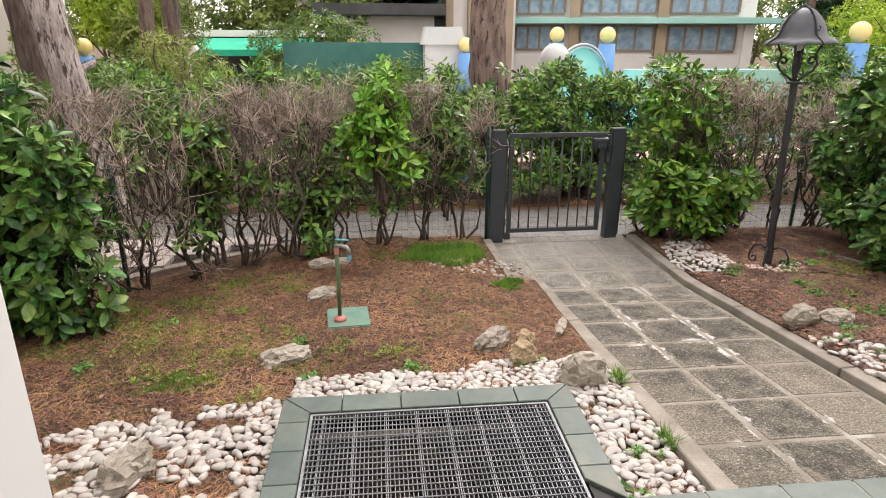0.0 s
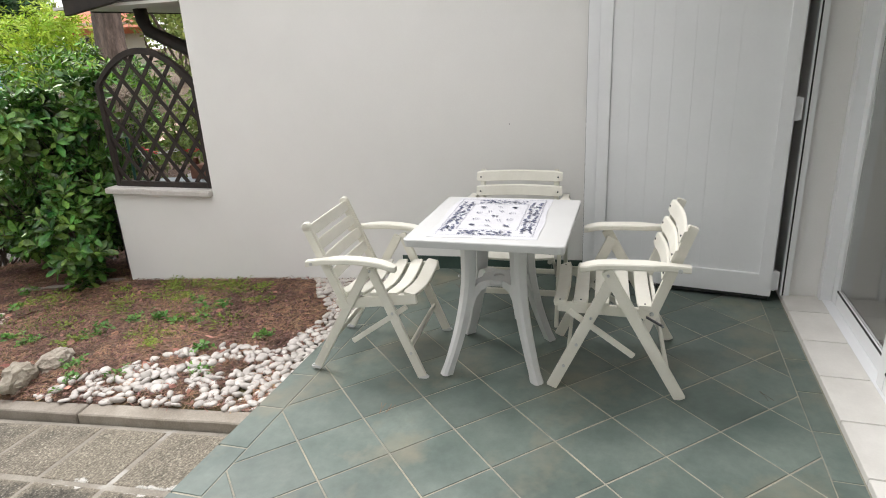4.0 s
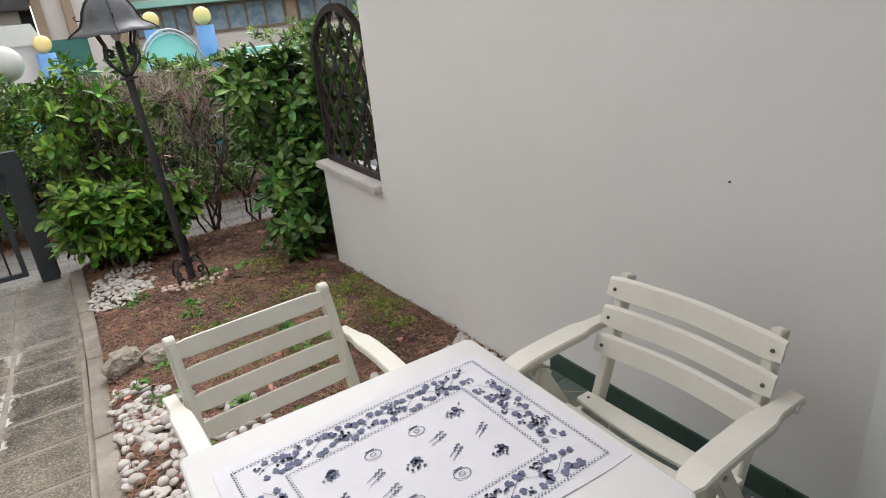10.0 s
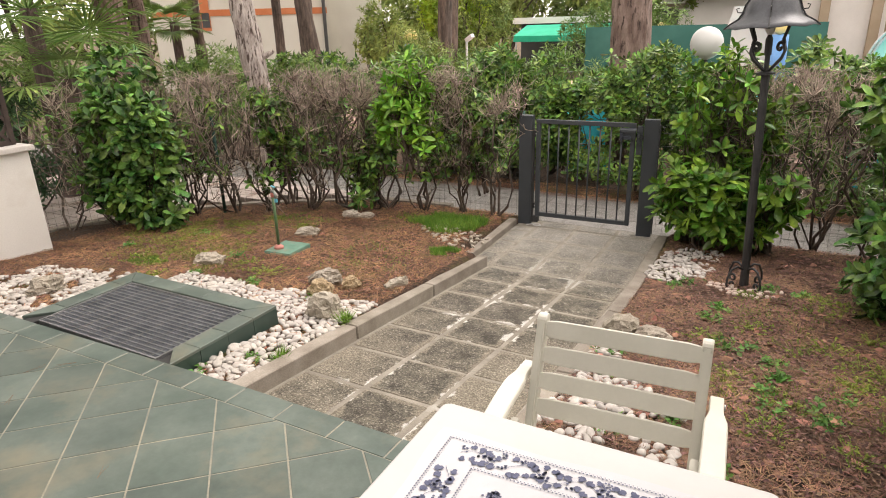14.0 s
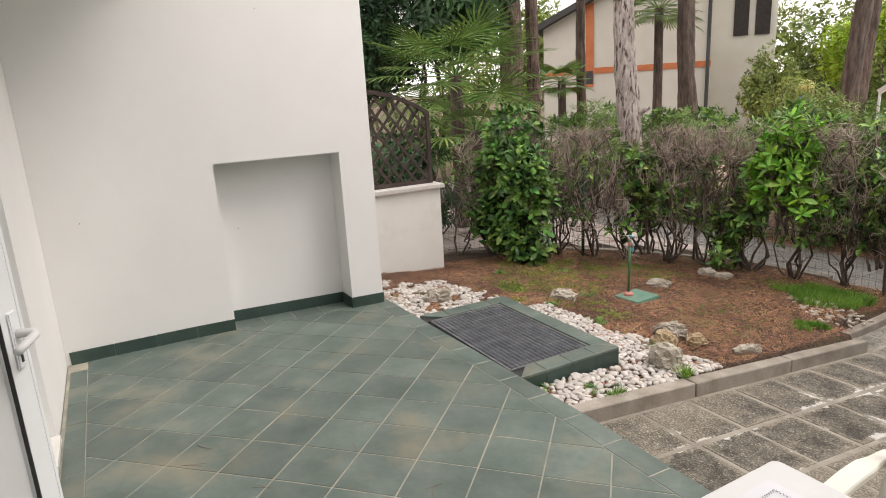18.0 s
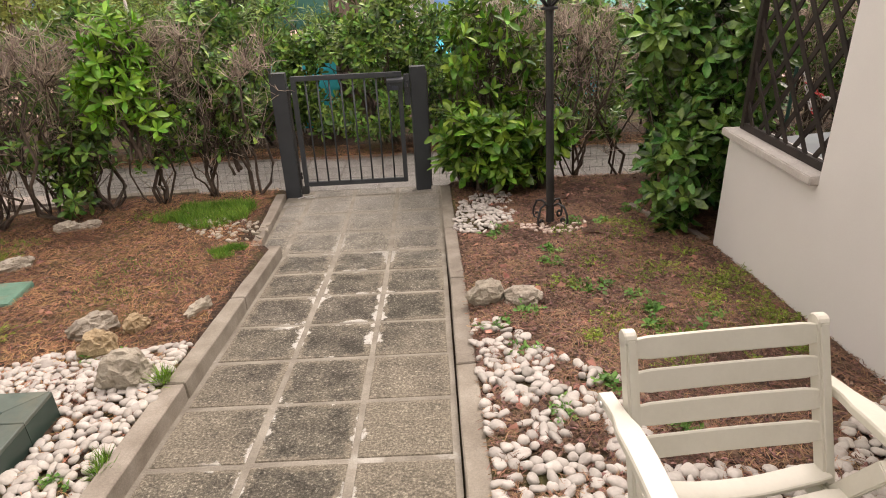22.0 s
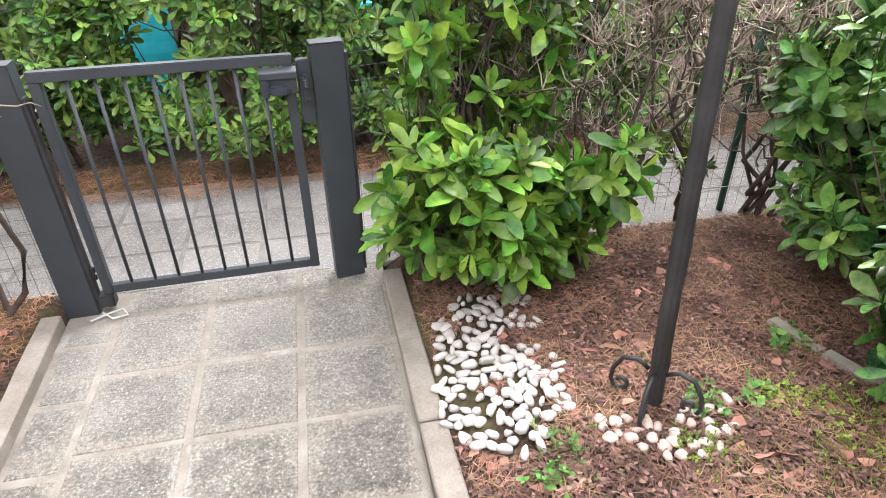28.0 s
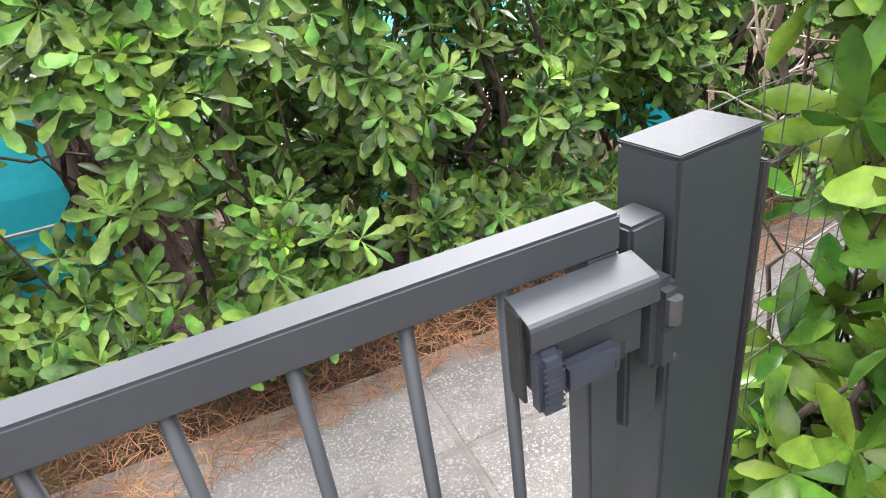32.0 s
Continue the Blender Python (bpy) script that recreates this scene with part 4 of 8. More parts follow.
for i, (x0, x1) in enumerate(zip(MULLS, MULLS[1:])):
    y0 = DY0 + (0.0 if i % 2 else 0.035)
    pane_frame = bmesh.new()
    for lo, hi in (((x0, 0.035), (x0 + 0.075, 2.18)), ((x1 - 0.075, 0.035), (x1, 2.18)), ((x0 + 0.075, 0.035), (x1 - 0.075, 0.12)), ((x0 + 0.075, 2.09), (x1 - 0.075, 2.18))):
        add_box(pane_frame, (lo[0], y0, lo[1]), (hi[0], y0 + 0.033, hi[1]), 0.003)
    fr = part("sash_frame", pane_frame, ALU, door)
    part("gasket", box((x0 + 0.07, y0 + 0.03, 0.112), (x1 - 0.07, y0 + 0.0335, 0.122)), RUBBER, fr)
    g = part("pane", box((x0 + 0.076, y0 + 0.012, 0.121), (x1 - 0.076, y0 + 0.02, 2.089)), glass, fr)
    g.visible_shadow = False
# curtain inside
bm = bmesh.new()
rows = []
for i in range(121):
    x = 3.15 + i * 0.0085
    y = -1.32 + 0.03 * math.sin(i * 0.55) + 0.01 * math.sin(i * 1.7)
    rows.append([bm.verts.new((x, y, 0.06)), bm.verts.new((x, y, 2.2))])
for a, b in zip(rows, rows[1:]):
    bm.faces.new((a[0], b[0], b[1], a[1]))
cur = finish("curtain", bm, mat("curtain_fabric", (0.33, 0.29, 0.24), (0.42, 0.38, 0.32), 0.9, 6, 200, 0.1), smooth=True)
cur.modifiers.new("thick", "SOLIDIFY").thickness = 0.004
tagged(cur, "beige curtain hanging inside the glass door", "curtain")

# ---- sills, lattices, eaves ----
def sill(name, x0, x1, y0, y1, z, label):
    return structure(name, box((x0, y0, z), (x1, y1, z + 0.045), 0.006), MARBLE, label, "sill")


sill("sill_east", WALL_R - 0.045, WALL_R + 0.135, 3.183, 4.15, 0.416, "rough pale stone sill on the low wall")
sill("sill_west", -2.50, -2.155, 1.66, 3.0, 0.586, "pale stone coping on the low garden wall")


def lattice(name, m, w, h_side, h_mid, wood, label, pitch=0.115):
    """An arched lattice panel in its own xz plane."""
    ob = thing(name, m, label, "lattice panel")
    fr = 0.042

    def top(x):
        return h_side + (h_mid - h_side) * (1 - ((x - w / 2) / (w / 2)) ** 2)

    part("side_post", box((0, -0.018, 0), (fr, 0.018, top(fr * 0.5)), 0.003), wood, ob)
    part("side_post", box((w - fr, -0.018, 0), (w, 0.018, top(fr * 0.5)), 0.003), wood, ob)
    part("bottom_rail", box((fr, -0.018, 0), (w - fr, 0.018, fr), 0.003), wood, ob)
    bm = bmesh.new()
    rings = []
    for i in range(25):
        x = w * i / 24
        z = top(x)
        rings.append([bm.verts.new((x, y, z + dz)) for y, dz in ((-0.02, -fr * 0.5), (0.02, -fr * 0.5), (0.02, fr * 0.5), (-0.02, fr * 0.5))])
    for a, b in zip(rings, rings[1:]):
        for k in range(4):
            bm.faces.new((a[k], a[(k + 1) % 4], b[(k + 1) % 4], b[k]))
    bm.faces.new(rings[0])
    bm.faces.new(rings[-1][::-1])
    part("arched_rail", bm, wood, ob)
    for side, yy in ((1, 0.005), (-1, -0.005)):
        k = -12
        while k < 24:
            # slat runs at 45 degrees-odd: x = x0 + side * s, z = s
            x_at0 = k * pitch * 1.25
            steps = [s * 0.01 for s in range(0, int(h_mid * 100) + 2)]
            ins = [s for s in steps if fr * 0.6 <= x_at0 + side * s * 0.80 <= w - fr * 0.6 and fr * 0.5 <= s <= top(min(max(x_at0 + side * s * 0.80, 0), w)) - fr * 0.3]
            if len(ins) > 4:
                s0, s1 = ins[0], ins[-1]
                part("slat", bar((x_at0 + side * s0 * 0.80, yy, s0), (x_at0 + side * s1 * 0.80, yy, s1), 0.028, 0.0085, (0, 0, 1), 0.0), wood, ob)
            k += 1
    return ob


lattice("lattice_panel", pose(WALL_R + 0.06, 3.205, 0.462, 0, 0, 90), 0.90, 0.74, 1.0, DARKWOOD, "dark brown arched wooden lattice panel on the stone sill", 0.148)
lattice("lattice_panel", pose(-2.33, 1.30, 0.632, 0, 0, 90), 1.64, 0.74, 1.0, WOOD_BROWN, "brown arched wooden lattice panel on the low wall", 0.118)

# neighbouring porch roof seen past the wall's end
roof = thing("porch_roof", Matrix(), "dark edged porch roof of the next house with a white soffit", "roof", kind="structure")
part("soffit", box((4.37, 3.19, 1.765), (8.2, 4.28, 1.785)), PLASTER, roof, "white boarded soffit")
part("porch_soffit", box((4.72, -0.9, 1.765), (8.2, 3.185, 1.785)), PLASTER, roof, "white boarded soffit")
for name, lo, hi in (("verge_board", (4.318, -0.55, 1.752), (4.364, 4.13, 1.862)), ("verge_lip", (4.296, -0.55, 1.866), (4.366, 4.17, 1.905)), ("verge_capping", (4.285, -0.55, 1.909), (4.366, 4.20, 1.955))):
    bm = box(lo, hi, 0.004)
    for v in bm.verts:
        v.co.z += 0.148 * (3.9 - v.co.y)
    part(name, bm, DARKWOOD, roof, "dark brown sloping verge board")
part("end_fascia", box((4.72, 4.282, 1.755), (8.2, 4.30, 1.885), 0.003), DARKWOOD, roof, "dark brown fascia board")
bm = box((4.72, -0.9, 1.786), (8.2, 4.28, 1.88))
for v in bm.verts:
    if v.co.z > 1.8 and v.co.x > 6:
        v.co.z += 0.05
part("covering", bm, DARKWOOD, roof, "dark sheet covering")
part("downpipe", tube([(4.80, 3.90, 1.765), (4.80, 3.89, 1.68), (4.80, 3.85, 1.60), (4.80, 3.72, 1.54), (4.80, 3.48, 1.44), (4.78, 3.34, 1.38), (4.76, 3.27, 1.30), (4.75, 3.25, 1.15), (4.75, 3.25, -0.4)], 0.05, 14), DARKWOOD, roof, "dark brown downpipe with an elbow", smooth=True)
part("porch_wall", box((4.72, -1.1, -0.6), (8.2, -0.9, 1.765)), PLASTER, roof, "white porch wall")

# ---- table ----
def garden_table(m):
    ob = thing("garden_table", m, "square white plastic garden table with splayed legs", "table")
    bm = bmesh.new()
    rings = []
    for inset, z in ((0.012, 0.652), (0.006, 0.655), (0.001, 0.676), (0.0, 0.684), (0.002, 0.688), (0.006, 0.690)):
        ring = []
        for k in range(4):
            sx, sy = ((1, 1), (-1, 1), (-1, -1), (1, -1))[k]
            for i in range(6):
                a = math.radians(90 * k + 18 * i)
                ring.append(bm.verts.new((sx * (0.352 - 0.022) + (0.022 - inset) * math.cos(a), sy * (0.336 - 0.022) + (0.022 - inset) * math.sin(a), z)))
        rings.append(ring)
    ringed(bm, rings)
    part("tabletop", bm, PVC, ob)
    part("underframe", box((-0.19, -0.19, 0.632), (0.15, 0.19, 0.6515), 0.006), PVC, ob)
    cx = -0.02
    for sx in (-1, 1):
        for sy in (-1, 1):
            d = Vector((sx, sy, 0)).normalized()
            n = Vector((-d.y, d.x, 0))
            bm = bmesh.new()
            rings = []
            for i in range(15):
                s = i / 14
                z = 0.65 * (1 - s)
                off = 0.115 + 0.006 * s + 0.092 * max(0.0, s - 0.25) ** 1.7 / 0.75 ** 1.7
                wdt = 0.070 - 0.026 * s + (0.008 if s > 0.93 else 0)
                thk = 0.052 - 0.012 * s + (0.006 if s > 0.93 else 0)
                c = Vector((cx + sx * off, sy * off, z))
                rings.append([bm.verts.new(c + n * a * wdt / 2 + d * b * thk / 2) for a, b in ((-1, -1), (-1, 0.4), (-0.55, 1), (0.55, 1), (1, 0.4), (1, -1))])
            part("leg", ringed(bm, rings), PVC, ob)
            sp = [d * r + Vector((cx, 0, z)) for r, z in ((0.050, 0.408), (0.085, 0.408), (0.120, 0.398), (0.148, 0.374), (0.165, 0.335), (0.172, 0.29))]
            bm = bmesh.new()
            rings = [[bm.verts.new(p + n * a * w + Vector((0, 0, b * h)) + d * c) for a, b, c in ((-1, -1, -0.006), (1, -1, -0.006), (0.8, 1, 0.004), (-0.8, 1, 0.004))] for p, w, h in zip(sp, (0.044, 0.030, 0.024, 0.026, 0.028, 0.026), (0.014, 0.015, 0.019, 0.022, 0.024, 0.020))]
            part("spoke", ringed(bm, rings), PVC, ob)
    ring = lathe([(0.024, 0.395), (0.075, 0.395), (0.080, 0.408), (0.075, 0.420), (0.026, 0.420), (0.024, 0.412)], 24, (cx, 0))
    part("ring", ring, PVC, ob)
    return ob


TBL = pose(3.250, 0.762, -0.012, 0, 0, 0.5)
garden_table(TBL)


# ---- table cloth ----
def flat_leaf(verts, faces, x, y, s, a, z):
    shape = [(0, -0.9), (0.5, -0.75), (0.95, -0.1), (0.5, 0.1), (0.55, 0.6), (0, 1.0), (-0.55, 0.6), (-0.5, 0.1), (-0.95, -0.1), (-0.5, -0.75)]
    b = len(verts)
    ca, sa = math.cos(a), math.sin(a)
    for px, py in shape:
        verts.append((x + (px * ca - py * sa) * s, y + (px * sa + py * ca) * s, z))
    faces.append(tuple(range(b, b + len(shape))))


def flat_dot(verts, faces, x, y, r, z, n=7):
    b = len(verts)
    for k in range(n):
        verts.append((x + r * math.cos(k * 6.2832 / n), y + r * math.sin(k * 6.2832 / n), z))
    faces.append(tuple(range(b, b + n)))


def flat_stroke(verts, faces, pts, w, z):
    for (xa, ya), (xb, yb) in zip(pts, pts[1:]):
        d = math.hypot(xb - xa, yb - ya) or 1
        nx, ny = -(yb - ya) / d * w / 2, (xb - xa) / d * w / 2
        b = len(verts)
        verts.extend([(xa - nx, ya - ny, z), (xb - nx, yb - ny, z), (xb + nx, yb + ny, z), (xa + nx, ya + ny, z)])
        faces.append((b, b + 1, b + 2, b + 3))


CW, CH = 0.622, 0.462
cloth = thing("table_cloth", TBL @ pose(0.015, 0.022, 0.691, 0, 0, 2.2), "white cotton table cloth with slate-blue vine print", "table cloth")
bm = bmesh.new()
nx, ny = 40, 30
grid = []
for j in range(ny + 1):
    row = []
    for i in range(nx + 1):
        x, y = -CW / 2 + CW * i / nx, -CH / 2 + CH * j / ny
        ex = 0.004 * math.sin(y * 21 + 1) * (abs(x) / (CW / 2)) ** 4
        ey = 0.004 * math.sin(x * 17) * (abs(y) / (CH / 2)) ** 4
        z = 0.0006 + 0.0005 * noise.noise(Vector((x * 14, y * 14, 0))) + 0.0012 * max(0, noise.noise(Vector((x * 6, y * 6, 3))))
        row.append(bm.verts.new((x + ex, y + ey, z)))
    grid.append(row)
for j in range(ny):
    for i in range(nx):
        bm.faces.new((grid[j][i], grid[j][i + 1], grid[j + 1][i + 1], grid[j + 1][i]))
r = bmesh.ops.extrude_face_region(bm, geom=bm.faces[:])
for v in r["geom"]:
    if isinstance(v, bmesh.types.BMVert):
        v.co.z -= 0.0015
part("fabric", bm, CLOTH, cloth)
V, F = [], []
Z = 0.0030
rng = random.Random(12)
ox, oy = CW / 2 - 0.028, CH / 2 - 0.026
ixx, iyy = CW / 2 - 0.108, CH / 2 - 0.100
for hx, hy in ((ox, oy), (ixx, iyy)):
    step = 0.0075
    for ya in (-hy, hy):
        x = -hx
        while x < hx:
            flat_dot(V, F, x, ya, 0.0021, Z, 5)
            flat_dot(V, F, x + step / 2, ya + 0.004, 0.0015, Z, 4)
            x += step
    for xa in (-hx, hx):
        y = -hy
        while y < hy:
            flat_dot(V, F, xa, y, 0.0021, Z, 5)
            flat_dot(V, F, xa + 0.004, y + step / 2, 0.0015, Z, 4)
            y += step


def vine(x0, y0, x1, y1):
    n = int(math.hypot(x1 - x0, y1 - y0) / 0.0165)
    d = Vector((x1 - x0, y1 - y0)).normalized()
    s = Vector((-d.y, d.x))
    pts = []
    for i in range(n * 3 + 1):
        f = i / (n * 3)
        p = Vector((x0, y0)) + Vector((x1 - x0, y1 - y0)) * f + s * 0.014 * math.sin(f * n * 0.95)
        pts.append(tuple(p))
    flat_stroke(V, F, pts, 0.0011, Z)
    for i in range(n):
        f = (i + 0.5) / n
        c = Vector((x0, y0)) + Vector((x1 - x0, y1 - y0)) * f
        for k in (-1, 1):
            p = c + s * k * rng.uniform(0.008, 0.026) + d * rng.uniform(-0.006, 0.006)
            if rng.random() < 0.80:
                flat_leaf(V, F, p.x, p.y, rng.uniform(0.0078, 0.0108), rng.uniform(0, 6.28), Z)
            else:
                for a in range(8):
                    flat_dot(V, F, p.x + rng.uniform(-0.008, 0.008), p.y + rng.uniform(-0.008, 0.008), 0.0027, Z, 6)
        if i % 7 == 3:
            for a in range(16):
                flat_dot(V, F, c.x + rng.gauss(0, 0.008), c.y + rng.gauss(0, 0.008), 0.0034, Z, 6)


mx, my = (ox + ixx) / 2, (oy + iyy) / 2
vine(-mx, my, mx, my)
vine(-mx, -my, mx, -my)
vine(-mx, -my + 0.05, -mx, my - 0.05)
vine(mx, -my + 0.05, mx, my - 0.05)
# small motifs inside: grapes, jars, ears of wheat
for gx, gy, kind in ((-0.14, 0.075, 0), (0.14, 0.075, 0), (0, 0, 0), (-0.14, -0.075, 0), (0.14, -0.075, 0), (-0.05, 0.075, 1), (0.05, 0.078, 1), (0.05, -0.075, 1), (-0.05, -0.078, 1), (-0.075, 0.02, 2), (0.075, -0.02, 2), (-0.07, -0.03, 2), (0.07, 0.035, 2), (0.15, 0.0, 2), (-0.15, 0.005, 2)):
    if kind == 0:
        for a in range(30):
            flat_dot(V, F, gx + rng.gauss(0, 0.0095), gy + rng.gauss(0, 0.0072), 0.0027, Z, 6)
        flat_leaf(V, F, gx + 0.008, gy + 0.010, 0.0085, 0.6, Z)
    elif kind == 1:
        ring = [(gx + 0.017 * math.cos(k * 0.5236), gy + 0.013 * math.sin(k * 0.5236)) for k in range(13)]
        flat_stroke(V, F, ring, 0.0016, Z)
        ring = [(gx + 0.006 * math.cos(k * 0.7854), gy + 0.005 * math.sin(k * 0.7854)) for k in range(9)]
        flat_stroke(V, F, ring, 0.0014, Z)
        flat_stroke(V, F, [(gx - 0.010, gy + 0.014), (gx + 0.010, gy + 0.014)], 0.003, Z)
    else:
        a = rng.uniform(0.2, 0.7)
        for t_ in (-0.007, 0.004):
            flat_stroke(V, F, [(gx - 0.021 * math.cos(a), gy - 0.021 * math.sin(a) + t_), (gx + 0.019 * math.cos(a), gy + 0.019 * math.sin(a) + t_)], 0.0014, Z)
            for k in range(5):
                f = k / 4 * 0.019
                flat_dot(V, F, gx + f * math.cos(a), gy + f * math.sin(a) + t_ + (0.0018 if k % 2 else -0.0018), 0.0024, Z, 5)
pymesh("print", V, F, PRINT, cloth, "slate-blue printed vines, grapes and jars")


# ---- folding chairs ----
def bowed_slat(length, wide, thick, bow, centre, across, out):
    """A slat along x, wide along across, bowed by bow against out."""
    bm = bmesh.new()
    rings = []
    across, out = Vector(across).normalized(), Vector(out).normalized()
    for k in range(13):
        f = k / 12
        c = Vector(centre) + Vector((length * (f - 0.5), 0, 0)) - out * bow * math.sin(f * math.pi) ** 1.4
        e = 0.82 if k in (0, 12) else 1.0
        rings.append([bm.verts.new(c + across * a * wide / 2 * e + out * b * thick / 2) for a, b in ((-1, -0.6), (-0.9, -1), (0.9, -1), (1, -0.6), (1, 0.6), (0.9, 1), (-0.9, 1), (-1, 0.6))])
    return ringed(bm, rings)


def armrest(x, wide, rear, y0, y1, z, rise):
    """A shaped armrest, broad in front and necked towards the back post."""
    bm = bmesh.new()
    rings = []
    for i in range(19):
        f = i / 18
        y = y0 + (y1 - y0) * f
        neck = min(1.0, max(0.0, (f - 0.22) / 0.14))
        neck = neck * neck * (3 - 2 * neck)
        w = rear + (wide - rear) * neck
        if f > 0.93:
            w *= 1 - 0.35 * ((f - 0.93) / 0.07) ** 2
        zz = z + rise * math.sin(f * math.pi) - 0.012 * max(0, f - 0.85) / 0.15
        rings.append([bm.verts.new((x + a * w / 2, y, zz + b * 0.0125)) for a, b in ((-1, -0.6), (-0.88, -1), (0.88, -1), (1, -0.6), (1, 0.6), (0.88, 1), (-0.88, 1), (-1, 0.6))])
    return ringed(bm, rings)


def bolt(parent, x, y, z, s, r=0.0065):
    part("bolt", tube([(x, y, z), (x + 0.004 * s, y, z)], r, 9), STEEL, parent)


def three_slat_chair(m, label):
    """A folding chair whose three bowed back slats are bolted on the front of the posts."""
    ob = thing("folding_chair", m, label, "chair", "folding chairs round the table")
    lean = Vector((0, 0.34, 1)).normalized()
    face = Vector((0, 1, -0.34)).normalized()
    for s in (-1, 1):
        x = 0.245 * s
        part("front_leg", bar((x, 0.040, 0.530), (x, 0.283, 0.0), 0.046, 0.02, (0, 1, 0.4)), CREAM, ob)
        part("rear_leg", bar((x + 0.021 * s, 0.070, 0.560), (x + 0.021 * s, -0.245, 0.0), 0.046, 0.02, (0, 1, -0.4)), CREAM, ob)
        part("back_post", bar((0.205 * s, -0.090, 0.270), (0.205 * s, -0.250, 0.730), 0.026, 0.040, (1, 0, 0)), CREAM, ob)
        part("armrest", armrest(0.258 * s, 0.064, 0.040, -0.245, 0.172, 0.574, 0.008), CREAM, ob)
        part("seat_rail", bar((0.207 * s, -0.13, 0.352), (0.207 * s, 0.262, 0.368), 0.02, 0.044, (1, 0, 0)), CREAM, ob)
        part("strut", bar((0.222 * s, 0.215, 0.355), (0.222 * s, -0.055, 0.16), 0.026, 0.012, (0, 1, 0)), CREAM, ob)
        for y, z in ((0.062, 0.540), (0.180, 0.225)):
            bolt(ob, 0.277 * s, y, z, s)
        for y, z in ((0.042, 0.520), (0.125, 0.340), (0.232, 0.110)):
            bolt(ob, 0.256 * s, y, z, s)
        bolt(ob, 0.279 * s, -0.205, 0.572, s, 0.009)
        part("catch", bar((0.224 * s, -0.165, 0.305), (0.224 * s, -0.095, 0.345), 0.016, 0.006, (1, 0, 0), 0.001), LEAD, ob, "grey steel folding catch")
        bolt(ob, 0.228 * s, -0.160, 0.308, s)
        bolt(ob, 0.219 * s, -0.115, 0.358, s, 0.009)
    for i in range(5):
        yc = -0.088 + i * 0.085
        zc = 0.388 + 0.008 * i / 4 - (0.006 if i == 4 else 0)
        tip = -0.34 if i == 4 else 0.02
        part("seat_slat", bowed_slat(0.456, 0.060, 0.015, 0.014, (0, yc, zc), (0, 1, tip), (0, -tip, 1)), CREAM, ob)
        for s in (-1, 1):
            part("seat_screw", tube([(0.207 * s, yc, zc + 0.004), (0.207 * s, yc, zc + 0.0086)], 0.0042, 7), LEAD, ob)
    for i in range(3):
        z = 0.697 - i * 0.078
        y = -0.250 + (0.730 - z) * 0.348 + 0.028
        part("back_slat", bowed_slat(0.474, 0.058, 0.014, 0.015, (0, y, z), lean * Vector((1, -1, 1)), face), CREAM, ob)
        for s in (-1, 1):
            c = Vector((0.214 * s, y, z)) + face * 0.005
            part("screw", tube([c, c + face * 0.0055], 0.0048, 8), LEAD, ob)
    part("rear_bar", bar((-0.255, -0.185, 0.13), (0.255, -0.185, 0.13), 0.03, 0.014, (0, 0, 1)), CREAM, ob)
    part("front_bar", bar((-0.235, 0.215, 0.165), (0.235, 0.215, 0.165), 0.032, 0.014, (0, 0, 1)), CREAM, ob)
    part("seat_back_bar", bar((-0.2, -0.135, 0.352), (0.2, -0.135, 0.352), 0.03, 0.016, (0, 0, 1)), CREAM, ob)
    return ob


